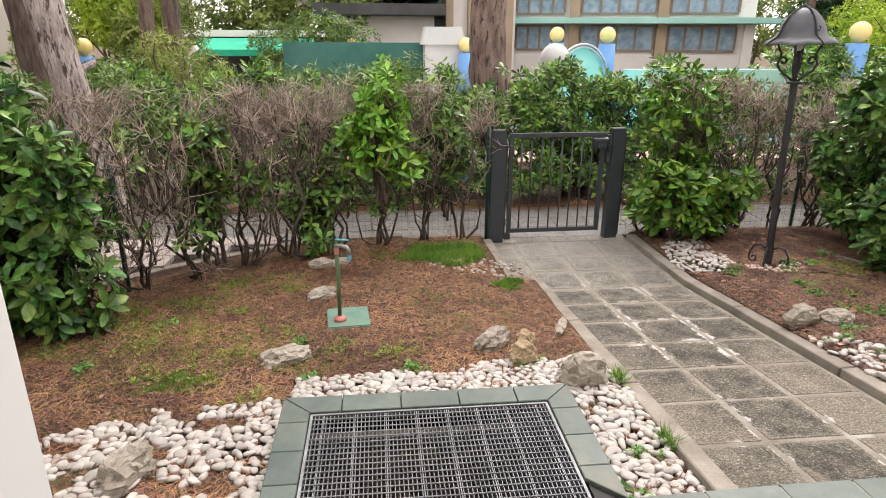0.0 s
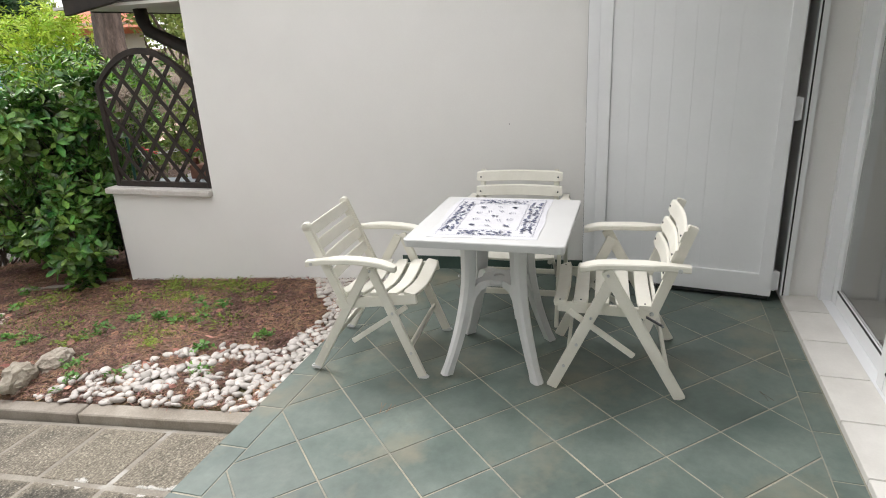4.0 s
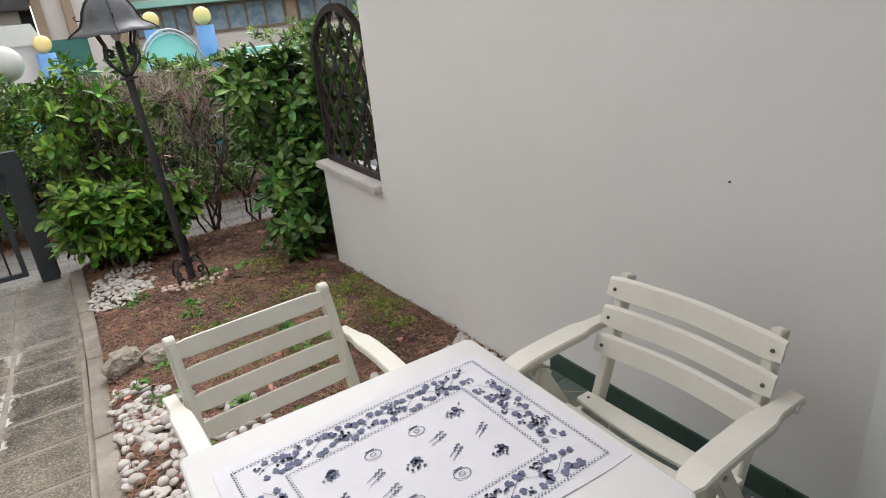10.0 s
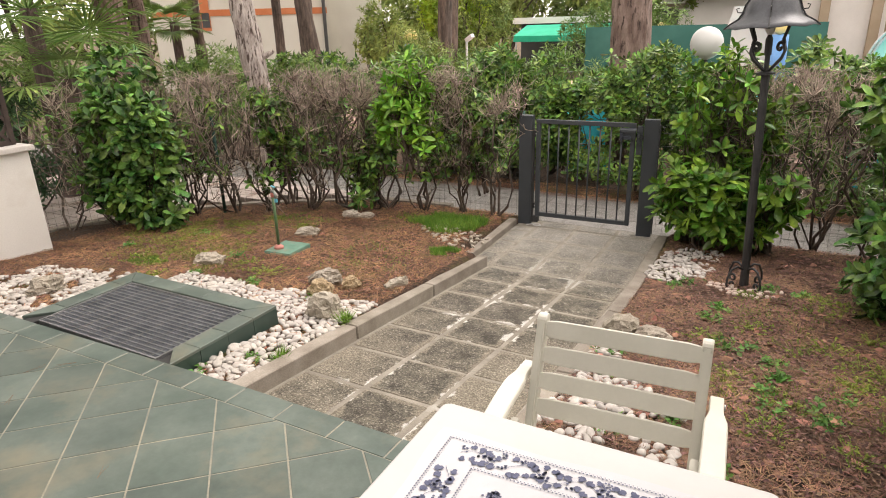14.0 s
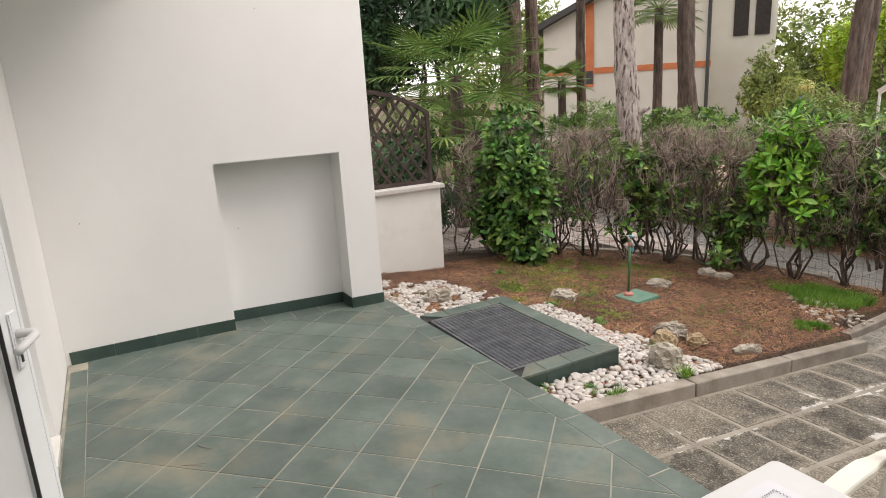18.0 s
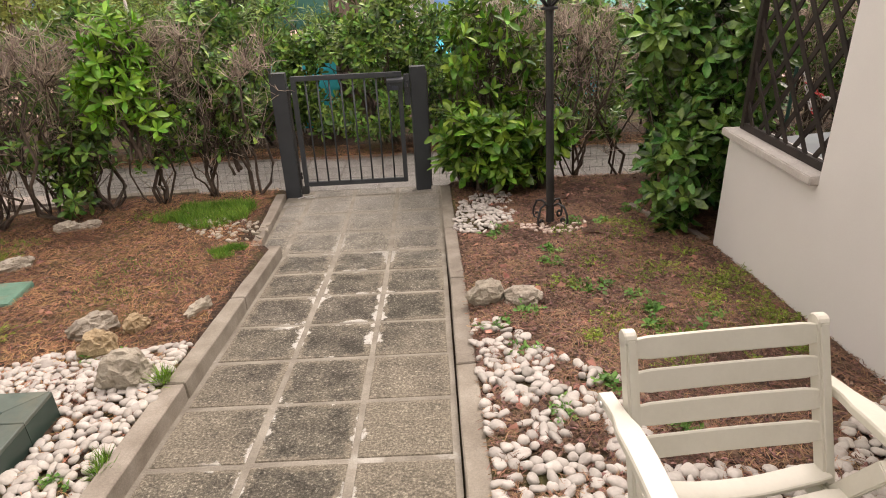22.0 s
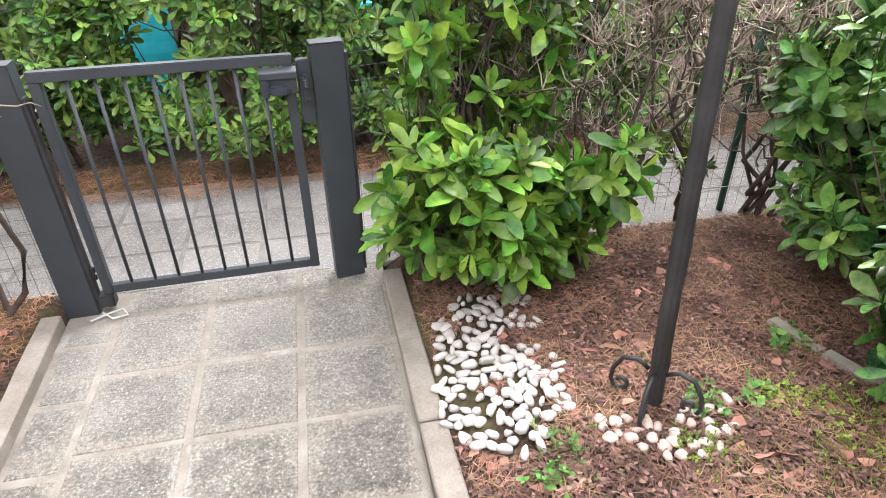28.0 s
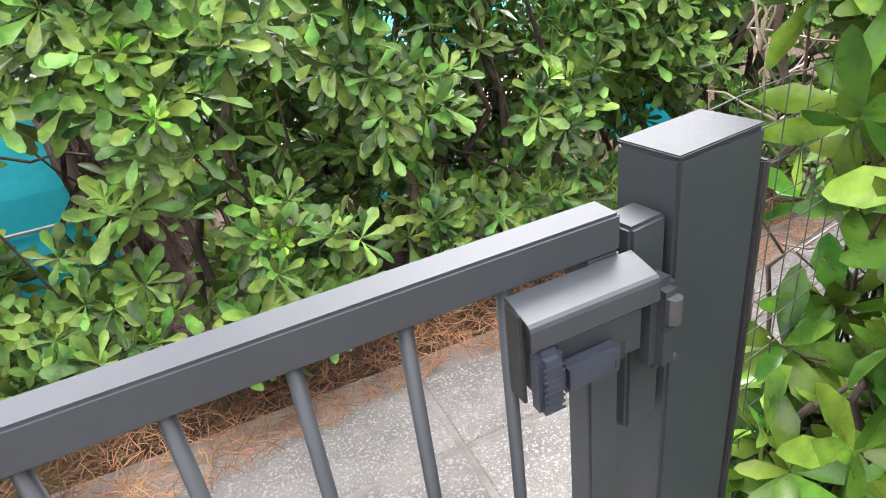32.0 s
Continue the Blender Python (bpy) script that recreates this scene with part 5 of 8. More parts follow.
def four_slat_chair(m, label):
    """A folding chair with four straight slats set between round-topped back posts, and rubber shoes."""
    ob = thing("folding_chair", m, label, "chair", "folding chairs round the table")
    lean = Vector((0, -0.40, 1)).normalized()
    face = Vector((0, 1, 0.40)).normalized()
    for s in (-1, 1):
        x = 0.245 * s
        part("front_leg", bar((x, 0.060, 0.545), (x, 0.270, 0.014), 0.042, 0.02, (0, 1, 0.4)), CREAM, ob)
        part("rear_leg", bar((x - 0.021 * s, 0.045, 0.540), (x - 0.021 * s, -0.262, 0.014), 0.042, 0.02, (0, 1, -0.4)), CREAM, ob)
        for y, xx in ((0.274, x), (-0.268, x - 0.021 * s)):
            part("shoe", box((xx - 0.013, y - 0.026, 0.0), (xx + 0.013, y + 0.026, 0.022), 0.006), PVC, ob, "yellowed rubber shoe")
        bm = bar((0.223 * s, -0.075, 0.330), (0.223 * s, -0.232, 0.722), 0.028, 0.044, (1, 0, 0), 0.006)
        part("back_post", bm, CREAM, ob)
        cap = lathe([(0.0, -0.014), (0.019, -0.014), (0.0215, -0.010), (0.0215, 0.010), (0.019, 0.014), (0.0, 0.014)], 16)
        bmesh.ops.transform(cap, matrix=pose(0.223 * s, -0.231, 0.720, 0, 90, 0), verts=cap.verts)
        part("post_top", cap, CREAM, ob, smooth=False)
        part("armrest", armrest(0.262 * s, 0.056, 0.036, -0.235, 0.185, 0.560, 0.022), CREAM, ob)
        part("seat_rail", bar((0.212 * s, -0.125, 0.345), (0.212 * s, 0.255, 0.392), 0.02, 0.050, (1, 0, 0)), CREAM, ob)
        part("strut", bar((0.205 * s, 0.205, 0.345), (0.205 * s, -0.075, 0.15), 0.024, 0.012, (0, 1, 0)), CREAM, ob)
        for y, z in ((0.060, 0.530), (0.150, 0.330), (0.225, 0.135)):
            bolt(ob, 0.256 * s, y, z, s)
        bolt(ob, 0.281 * s, -0.205, 0.563, s, 0.008)
    for i in range(5):
        yc = -0.095 + i * 0.080
        zc = 0.386 + 0.012 * i / 4
        part("seat_slat", bowed_slat(0.440, 0.062, 0.014, 0.026, (0, yc, zc + 0.014), (0, 1, 0.10 if i < 4 else -0.2), (0, -0.1, 1)), CREAM, ob)
    for i in range(4):
        z = 0.700 - i * 0.070
        y = -0.232 + (0.722 - z) * 0.40 + 0.006
        part("back_slat", bowed_slat(0.432, 0.052, 0.014, 0.006, (0, y, z), lean, face), CREAM, ob)
    part("rear_bar", bar((-0.235, -0.20, 0.13), (0.235, -0.20, 0.13), 0.03, 0.014, (0, 0, 1)), CREAM, ob)
    part("front_bar", bar((-0.235, 0.212, 0.150), (0.235, 0.212, 0.150), 0.032, 0.014, (0, 0, 1)), CREAM, ob)
    part("seat_back_bar", bar((-0.21, -0.130, 0.350), (0.21, -0.130, 0.350), 0.03, 0.016, (0, 0, 1)), CREAM, ob)
    return ob


chair = three_slat_chair(pose(3.262, 0.218, -0.001, 0, 0, 3.5), "cream painted folding garden chair with three slats facing the garden")
c3 = copy_thing(chair, pose(3.860, 0.813, -0.016, 0, 0, 93.5) @ Matrix.Diagonal((1.03, 1.0, 1.0, 1.0)))
c3["label"] = "cream painted folding garden chair with three slats against the wall"
four_slat_chair(pose(3.203, 1.362, -0.032, 0, 0, 184), "cream painted folding garden chair with four slats on the terrace edge")


# ---- plants: leaves and twigs as arrays ----
LEAF8 = np.array([(0, 0.0), (-0.32, 0.30), (0, 0.30), (0.32, 0.30), (-0.46, 0.70), (0, 0.72), (0.46, 0.70), (0, 1.0)])
LEAF8_F = [(0, 2, 1), (0, 3, 2), (1, 2, 5), (1, 5, 4), (2, 3, 6), (2, 6, 5), (4, 5, 7), (5, 6, 7)]
LEAFO = np.array([(0, 0.0), (-0.17, 0.38), (0, 0.38), (0.17, 0.38), (-0.5, 0.77), (0, 0.78), (0.5, 0.77), (-0.27, 0.96), (0, 1.0), (0.27, 0.96)])
LEAFO_F = [(0, 2, 1), (0, 3, 2), (1, 2, 5), (1, 5, 4), (2, 3, 6), (2, 6, 5), (4, 5, 8), (4, 8, 7), (5, 6, 9), (5, 9, 8)]
LEAFE = np.array([(0, 0.0), (-0.30, 0.30), (0, 0.30), (0.30, 0.30), (-0.48, 0.64), (0, 0.66), (0.48, 0.64), (-0.24, 0.92), (0, 1.0), (0.24, 0.92)])
LEAF5 = np.array([(0, 0.0), (-0.5, 0.5), (0, 0.5), (0.5, 0.5), (0, 1.0)])
LEAF5_F = [(0, 2, 1), (0, 3, 2), (1, 2, 4), (2, 3, 4)]


def unit(a):
    return a / np.maximum(np.linalg.norm(a, axis=-1, keepdims=True), 1e-9)


def leaves(P, D, N, L, W, fine=True, fold=0.18, droop=0.12, blunt=False):
    """Leaf blades: bases P, directions D, upper sides N, lengths L, widths W."""
    T, F = (LEAF8, LEAF8_F) if fine else (LEAF5, LEAF5_F)
    if blunt:
        T, F = (LEAFE if blunt == 2 else LEAFO), LEAFO_F
    S = unit(np.cross(D, N))
    N = np.cross(S, D)
    t = T[None, :, :]
    L_, W_ = L[:, None, None], W[:, None, None]
    up = (np.abs(t[:, :, 0:1]) * fold * 2 * W_ - (t[:, :, 1:2] ** 2) * droop * L_)
    V = P[:, None, :] + D[:, None, :] * t[:, :, 1:2] * L_ + S[:, None, :] * t[:, :, 0:1] * W_ + N[:, None, :] * up
    k = len(T)
    F = (np.arange(len(P))[:, None, None] * k + np.array(F)[None]).reshape(-1, 3)
    return V.reshape(-1, 3), F


def whorls(rs, P, A, per, L, W, lo=35, hi=85, fine=True, spread=0.25, blunt=False):
    """Tufts of leaves radiating from twig ends P with axes A."""
    n = len(P)
    per_ = per
    idx = np.repeat(np.arange(n), per_)
    ph = np.tile(np.arange(per_) * 2.399, n) + np.repeat(rs.uniform(0, 6.28, n), per_)
    th = np.radians(np.tile(np.linspace(lo, hi, per_), n) + rs.normal(0, 9, n * per_))
    A_ = A[idx]
    ref = np.where(np.abs(A_[:, 2:3]) > 0.9, np.array([[1.0, 0, 0]]), np.array([[0, 0, 1.0]]))
    U = unit(np.cross(A_, ref))
    Vv = np.cross(A_, U)
    R = U * np.cos(ph)[:, None] + Vv * np.sin(ph)[:, None]
    D = unit(A_ * np.cos(th)[:, None] + R * np.sin(th)[:, None])
    N = unit(A_ * np.sin(th)[:, None] - R * np.cos(th)[:, None] + rs.normal(0, 0.15, (n * per_, 3)))
    Ls = L * rs.uniform(1 - spread, 1 + spread, n * per_) * np.tile(np.linspace(0.7, 1.1, per_), n)
    Ws = W / L * Ls * rs.uniform(0.85, 1.15, n * per_)
    base = P[idx] - A_ * (np.tile(np.linspace(0.0, 0.35, per_), n) * L)[:, None] * 0.6
    return leaves(base, D, N, Ls, Ws, fine, blunt=blunt)


def sticks(paths, radii, sides=4):
    """Thin branches: paths (n, k, 3), radii (n, k)."""
    n, k, _ = paths.shape
    d = np.gradient(paths, axis=1)
    d = unit(d)
    ref = np.array([0.37, 0.21, 0.9])
    U = unit(np.cross(d, ref + np.zeros_like(d)))
    Vv = np.cross(d, U)
    ang = np.arange(sides) * 2 * np.pi / sides
    ring = U[:, :, None, :] * np.cos(ang)[None, None, :, None] + Vv[:, :, None, :] * np.sin(ang)[None, None, :, None]
    V = paths[:, :, None, :] + ring * radii[:, :, None, None]
    V = V.reshape(-1, 3)
    F = []
    i = np.arange(n)[:, None, None] * k * sides + np.arange(k - 1)[None, :, None] * sides
    s = np.arange(sides)[None, None, :]
    s2 = (s + 1) % sides
    q = np.stack([i + s, i + s2, i + sides + s2, i + sides + s], axis=-1).reshape(-1, 4)
    return V, q


def wander(rs, A, B, k, wob):
    """Bent ways from A to B, (n, k, 3)."""
    f = np.linspace(0, 1, k)[None, :, None]
    n = len(A)
    P = A[:, None, :] * (1 - f) + B[:, None, :] * f
    off = np.cumsum(rs.normal(0, 1, (n, k, 3)), axis=1)
    off = off - off[:, :1] - (off[:, -1:] - off[:, :1]) * f
    ln = np.linalg.norm(B - A, axis=1)[:, None, None]
    return P + off * wob * ln


def join(chunks):
    Vs, Fs, o = [], [], 0
    for V, F in chunks:
        Vs.append(V)
        Fs.append(F + o)
        o += len(V)
    return np.concatenate(Vs), np.concatenate(Fs)


def laurel(name, c, rx, ry, z0, z1, tufts, seed, label, leaf=LEAF, L=0.10, W=0.042, per=7, stems=7, category="shrub", fine=True, shell=0.55, low=0.25):
    """A leafy shrub: several stems from one root, twigs, and tufts of blades with gaps between lobes."""
    rs = np.random.RandomState(seed)
    ob = thing(name, pose(c[0], c[1], z0), label, category)
    h = z1 - z0
    # lobes give the uneven outline
    nl = 9
    la = rs.uniform(0, 6.28, nl)
    lobes = np.stack([np.cos(la) * rx * rs.uniform(0.2, 0.62, nl), np.sin(la) * ry * rs.uniform(0.2, 0.62, nl), h * rs.uniform(low, 0.86, nl)], axis=1)
    lr = np.stack([rx * rs.uniform(0.38, 0.6, nl), ry * rs.uniform(0.38, 0.6, nl), h * rs.uniform(0.16, 0.27, nl)], axis=1)
    which = rs.randint(0, nl, tufts)
    d = unit(rs.normal(0, 1, (tufts, 3)))
    r = rs.uniform(shell, 1.0, tufts) ** 0.6
    P = lobes[which] + d * lr[which] * r[:, None]
    P[:, 2] = np.clip(P[:, 2], 0.06, h)
    A = unit(d * 0.8 + np.array([[0, 0, 0.55]]) + rs.normal(0, 0.3, (tufts, 3)))
    V, F = whorls(rs, P, A, per, L, W, fine=fine, blunt=2)
    npmesh("crown", V, F, leaf, ob)
    base = np.stack([rs.normal(0, 0.06, stems), rs.normal(0, 0.06, stems), np.full(stems, -0.03)], axis=1)
    tops = lobes[rs.randint(0, nl, stems)] + rs.normal(0, 0.04, (stems, 3))
    k = 9
    path_ = wander(rs, base, tops, k, 0.035)
    rad = np.linspace(0.016, 0.006, k)[None, :] * rs.uniform(0.7, 1.2, (stems, 1))
    chunks = [sticks(path_, rad, 6)]
    q = rs.choice(tufts, min(tufts, 260), replace=False)
    src = path_[rs.randint(0, stems, len(q)), rs.randint(3, k, len(q))]
    chunks.append(sticks(wander(rs, src, P[q], 5, 0.05), np.linspace(0.005, 0.002, 5)[None, :] * np.ones((len(q), 1)), 4))
    V, F = join(chunks)
    npmesh("branchwork", V, F, STEM, ob)["kind"] = "stuff"
    return ob


def polyline(pts, n):
    pts = np.array(pts, dtype=float)
    seg = np.linalg.norm(np.diff(pts, axis=0), axis=1)
    s = np.concatenate([[0], np.cumsum(seg)])
    q = np.linspace(0, s[-1], n)
    return np.stack([np.interp(q, s, pts[:, i]) for i in range(pts.shape[1])], axis=1), s[-1]


def hedge(name, pts, width, top, seed, label, stems_per_m=15, twigs_per_m=3900, tufts_per_m=120, leaf=LEAF_DARK, L=0.080, W=0.034, bottom_clear=0.35, leafy=None):
    """A half-bare clipped hedge along points: stems, a tangle of dry twigs at the top, and patches of leaves."""
    rs = np.random.RandomState(seed)
    way, length = polyline(pts, 200)
    z0 = np.array([garden_z(x, y) for x, y in way])

    def place(n):
        i = rs.randint(0, 200, n)
        p = way[i] + rs.normal(0, 0.02, (n, 2))
        return p, z0[i], i

    ob = thing(name, Matrix(), label, "hedge")
    n = int(length * stems_per_m)
    p, z, i = place(n)
    clump = np.round(i / 200 * length / 0.42)
    ci = np.clip((clump * 0.42 / length * 200).astype(int), 0, 199)
    A = np.column_stack([way[ci] + rs.normal(0, 0.035, (n, 2)), z0[ci] - 0.02])
    B = np.column_stack([p + rs.uniform(-width * 0.5, width * 0.5, (n, 2)) + rs.normal(0, 0.16, (n, 2)), top - rs.uniform(0.02, 0.45, n)])
    k = 10
    st = wander(rs, A, B, k, 0.045)
    chunks = [sticks(st, np.linspace(0.0135, 0.0045, k)[None, :] * rs.uniform(0.55, 1.35, (n, 1)), 5)]
    m = n * 6
    src = st[rs.randint(0, n, m), rs.randint(2, k - 1, m)]
    dst = src + np.column_stack([rs.normal(0, 0.14, (m, 2)), np.abs(rs.normal(0.22, 0.14, m))])
    dst[:, 2] = np.minimum(dst[:, 2], top - rs.uniform(0, 0.1, m))
    br = wander(rs, src, dst, 6, 0.06)
    chunks.append(sticks(br, np.linspace(0.0055, 0.0025, 6)[None, :] * rs.uniform(0.6, 1.3, (m, 1)), 4))
    V, F = join(chunks)
    npmesh("branchwork", V, F, STEM, ob)["kind"] = "stuff"
    t = int(length * twigs_per_m)
    src = br[rs.randint(0, m, t), rs.randint(1, 6, t)]
    lift = np.clip((src[:, 2] - (top - 0.75)) / 0.75, 0, 1)
    keep = rs.uniform(0, 1, t) < 0.15 + 0.85 * lift
    src = src[keep]
    t = len(src)
    dst = src + np.column_stack([rs.normal(0, 0.085, (t, 2)), rs.normal(0.10, 0.09, t)])
    dst[:, 2] = np.minimum(dst[:, 2], top + rs.uniform(-0.06, 0.07, t))
    V, F = sticks(wander(rs, src, dst, 4, 0.07), np.linspace(0.0036, 0.0017, 4)[None, :] * np.ones((t, 1)), 3)
    npmesh("dry_brushwood", V, F, TWIG, ob)["kind"] = "stuff"
    u = int(length * tufts_per_m)
    p, z, i = place(u * 2)
    zz = z + bottom_clear + rs.beta(1.15, 1.9, u * 2) * (top - z - bottom_clear)
    P = np.column_stack([p + rs.uniform(-width * 0.6, width * 0.6, (u * 2, 2)), zz])
    dens = np.array([noise.noise(Vector((a * 2.1, b * 2.1, c * 1.7 + seed))) for a, b, c in P])
    dens = dens + (leafy(P) if leafy is not None else 0)
    P = P[np.argsort(-dens)[:u]]
    Ax = unit(rs.normal(0, 0.7, (len(P), 3)) + np.array([[0, -0.35, 0.7]]))
    V, F = whorls(rs, P, Ax, 7, L, W, fine=True)
    npmesh("foliage", V, F, leaf, ob)
    return ob


LINE_W = [(-2.70, 3.45), (-2.3, 4.38), (-1.5, 4.86), (-0.4, 5.62), (0.4, 5.82), (1.06, 5.90)]
LINE_E = [(3.0, 6.05), (3.4, 6.08), (4.1, 6.02), (5.0, 5.95), (6.6, 5.8)]
hedge("hedge", LINE_W, 0.34, 1.10, 21, "half-bare clipped hedge with dry twigs along the garden fence", tufts_per_m=105)
hedge("hedge", LINE_E, 0.34, 1.08, 22, "half-bare clipped hedge with dry twigs beside the lamp", tufts_per_m=80)

laurel("laurel_bush", (-2.26, 3.86), 0.72, 0.55, -0.44, 1.32, 520, 31, "tall glossy green laurel bush by the low wall", leaf=LEAF_LAUREL, L=0.135, W=0.057, low=0.15)
laurel("laurel_bush", (2.98, 5.66), 0.56, 0.34, -0.42, 0.36, 190, 32, "spreading glossy green laurel bush beside the gate", L=0.140, W=0.058)
laurel("laurel_bush", (3.46, 5.70), 0.32, 0.28, -0.42, 0.30, 60, 48, "low glossy green laurel bush between gate and lamp", L=0.135, W=0.056)
laurel("laurel_bush", (3.06, 5.98), 0.42, 0.30, -0.1, 1.26, 120, 33, "upright light green laurel growing through the hedge", L=0.12, W=0.050)
laurel("laurel_bush", (4.42, 4.64), 0.52, 0.54, -0.42, 1.26, 620, 34, "large glossy dark green laurel bush at the wall end", leaf=LEAF_LAUREL, L=0.13, W=0.056, low=0.18)
laurel("laurel_bush", (4.75, 5.30), 0.62, 0.5, -0.40, 0.75, 420, 35, "low glossy laurel bush behind the lamp", leaf=LEAF_LAUREL, L=0.13, W=0.05)
laurel("laurel_bush", (0.10, 5.45), 0.40, 0.30, 0.1, 1.52, 200, 36, "light green laurel shoots rising above the hedge", leaf=LEAF_YOUNG, L=0.115, W=0.044)
laurel("laurel_bush", (-0.42, 5.55), 0.3, 0.3, -0.4, 0.5, 120, 37, "small dark laurel shoots inside the hedge", leaf=LEAF_DARK)
laurel("laurel_bush", (-1.3, 5.05), 0.3, 0.3, -0.3, 0.95, 130, 38, "small dark laurel shoots inside the hedge", leaf=LEAF_DARK)
laurel("laurel_bush", (0.75, 5.95), 0.3, 0.25, -0.2, 1.1, 130, 39, "dark laurel shoots beside the gate post", leaf=LEAF_DARK)

laurel("laurel_bush", (2.84, 5.80), 0.22, 0.22, -0.42, 1.10, 45, 47, "light green laurel shoots beside the gate post", L=0.115, W=0.052, low=0.15)
laurel("laurel_bush", (2.86, 6.00), 0.24, 0.20, -0.44, 0.28, 45, 49, "low glossy laurel shoots at the fence", L=0.135, W=0.056, low=0.2)

# evergreen hedge across the alley
def pittosporum(name, x0, x1, yc, z1, tufts, seed, label, near=True):
    rs = np.random.RandomState(seed)
    ob = thing(name, Matrix(), label, "hedge")
    x = rs.uniform(x0, x1, tufts)
    bulge = 0.16 * np.sin(x * 2.3) + 0.10 * np.sin(x * 5.1 + 1)
    fr = rs.beta(0.8, 2.2, tufts)
    zt = z1 + 0.10 * np.sin(x * 3.7) + 0.08 * np.sin(x * 9)
    z = -0.30 + rs.beta(1.25, 1.0, tufts) * (zt + 0.30)
    y = yc + bulge * 0.7 + fr * 0.8 + 0.10 * np.abs(z - 0.3) - 0.05
    P = np.column_stack([x, y, z])
    dens = np.array([noise.noise(Vector((a * 2.6, b * 2.6, c * 2.6))) for a, b, c in P])
    thin = ((P[:, 0] - 1.50 + 0.15 * (P[:, 1] - 7.3)) / 0.20) ** 2 + ((P[:, 2] - 0.38 + 0.16 * (P[:, 1] - 7.3)) / 0.19) ** 2 < 1
    P = P[(dens > (0.03 if near else 0.05)) & ~thin]
    A = unit(rs.normal(0, 0.45, (len(P), 3)) + np.array([[0, -0.75, 0.65]]))
    V, F = whorls(rs, P, A, 10, 0.116, 0.036, lo=40, hi=84, fine=near, spread=0.2, blunt=near)
    npmesh("foliage", V, F, LEAF_DARK, ob)
    if near:
        young = rs.choice(len(P), len(P) // 9, replace=False)
        up = unit(A[young] + rs.normal(0, 0.2, (len(young), 3)) + np.array([[0, 0, 0.8]]))
        V, F = whorls(rs, P[young] + A[young] * 0.045, up, 10, 0.058, 0.021, lo=12, hi=70, fine=True, blunt=True)
        npmesh("young_foliage", V, F, LEAF_YOUNG, ob)["kind"] = "stuff"
    n = int((x1 - x0) * 7)
    bx = rs.uniform(x0, x1, n)
    A_ = np.column_stack([bx, yc + rs.uniform(0.35, 0.75, n), np.full(n, -0.5)])
    B_ = np.column_stack([bx + rs.normal(0, 0.2, n), yc + rs.uniform(0.2, 0.8, n), rs.uniform(0.4, z1, n)])
    st = wander(rs, A_, B_, 9, 0.05)
    q = rs.choice(len(P), min(len(P), n * 10), replace=False)
    src = st[rs.randint(0, n, len(q)), rs.randint(1, 9, len(q))]
    near = np.abs(src[:, 0] - P[q][:, 0]) < 0.5
    V, F = join([sticks(st, np.linspace(0.02, 0.007, 9)[None, :] * np.ones((n, 1)), 6), sticks(wander(rs, src[near], P[q][near], 5, 0.06), np.linspace(0.006, 0.003, 5)[None, :] * np.ones((near.sum(), 1)), 4)])
    npmesh("branchwork", V, F, STEM, ob)["kind"] = "stuff"
    return ob


pittosporum("evergreen_hedge", -0.8, 4.6, 7.22, 1.06, 3700, 41, "dense dark evergreen hedge across the alley")
pittosporum("evergreen_hedge", -0.8, 4.6, 7.72, 0.95, 1500, 44, "shaded inner row of the evergreen hedge across the alley", near=False)
pittosporum("evergreen_hedge", -6.0, -0.8, 7.5, 1.05, 2400, 42, "dense dark evergreen hedge farther along the alley", near=False)
pittosporum("evergreen_hedge", 4.6, 9.5, 7.3, 1.2, 2200, 43, "dense dark evergreen hedge farther along the alley", near=False)


# ---- fence ----
def wire_fence(name, pts, z_top, seed):
    ob = thing(name, Matrix(), "green wire mesh fence on thin green posts", "fence")
    way, length = polyline(pts, max(2, int(length_of(pts) / 0.06)))
    n = len(way)
    z0 = np.array([garden_z(x, y) for x, y in way])
    rows = int((z_top - z0.min()) / 0.06)
    up = np.stack([np.column_stack([way, z0]), np.column_stack([way, np.full(n, z_top)])], axis=1)
    chunks = [sticks(up, np.full((n, 2), 0.0012), 3)]
    for r in range(rows):
        z = z_top - r * 0.06
        line = np.column_stack([way, np.full(n, z) + 0.002 * np.sin(np.arange(n))])[None]
        chunks.append(sticks(line, np.full((1, n), 0.0012), 3))
    V, F = join(chunks)
    npmesh("wire_mesh", V, F, WIRE, ob)
    m = max(2, int(length / 1.6) + 1)
    pw, _ = polyline(pts, m)
    for x, y in pw[1:]:
        part("post", tube([(x, y, garden_z(x, y) - 0.03), (x, y, z_top + 0.04)], 0.019, 8), GREEN_POST, ob, smooth=True)
    return ob


def length_of(pts):
    return sum(math.hypot(b[0] - a[0], b[1] - a[1]) for a, b in zip(pts, pts[1:]))


wire_fence("wire_fence", [(-2.40, 3.08), (-2.12, 4.35), (-1.6, 4.95), (-0.45, 5.80), (0.4, 5.98), (1.16, 5.98)], 0.62, 1)
wire_fence("wire_fence", [(2.53, 6.02), (3.3, 6.18), (4.1, 6.15), (5.0, 6.1), (6.6, 5.95)], 0.62, 2)

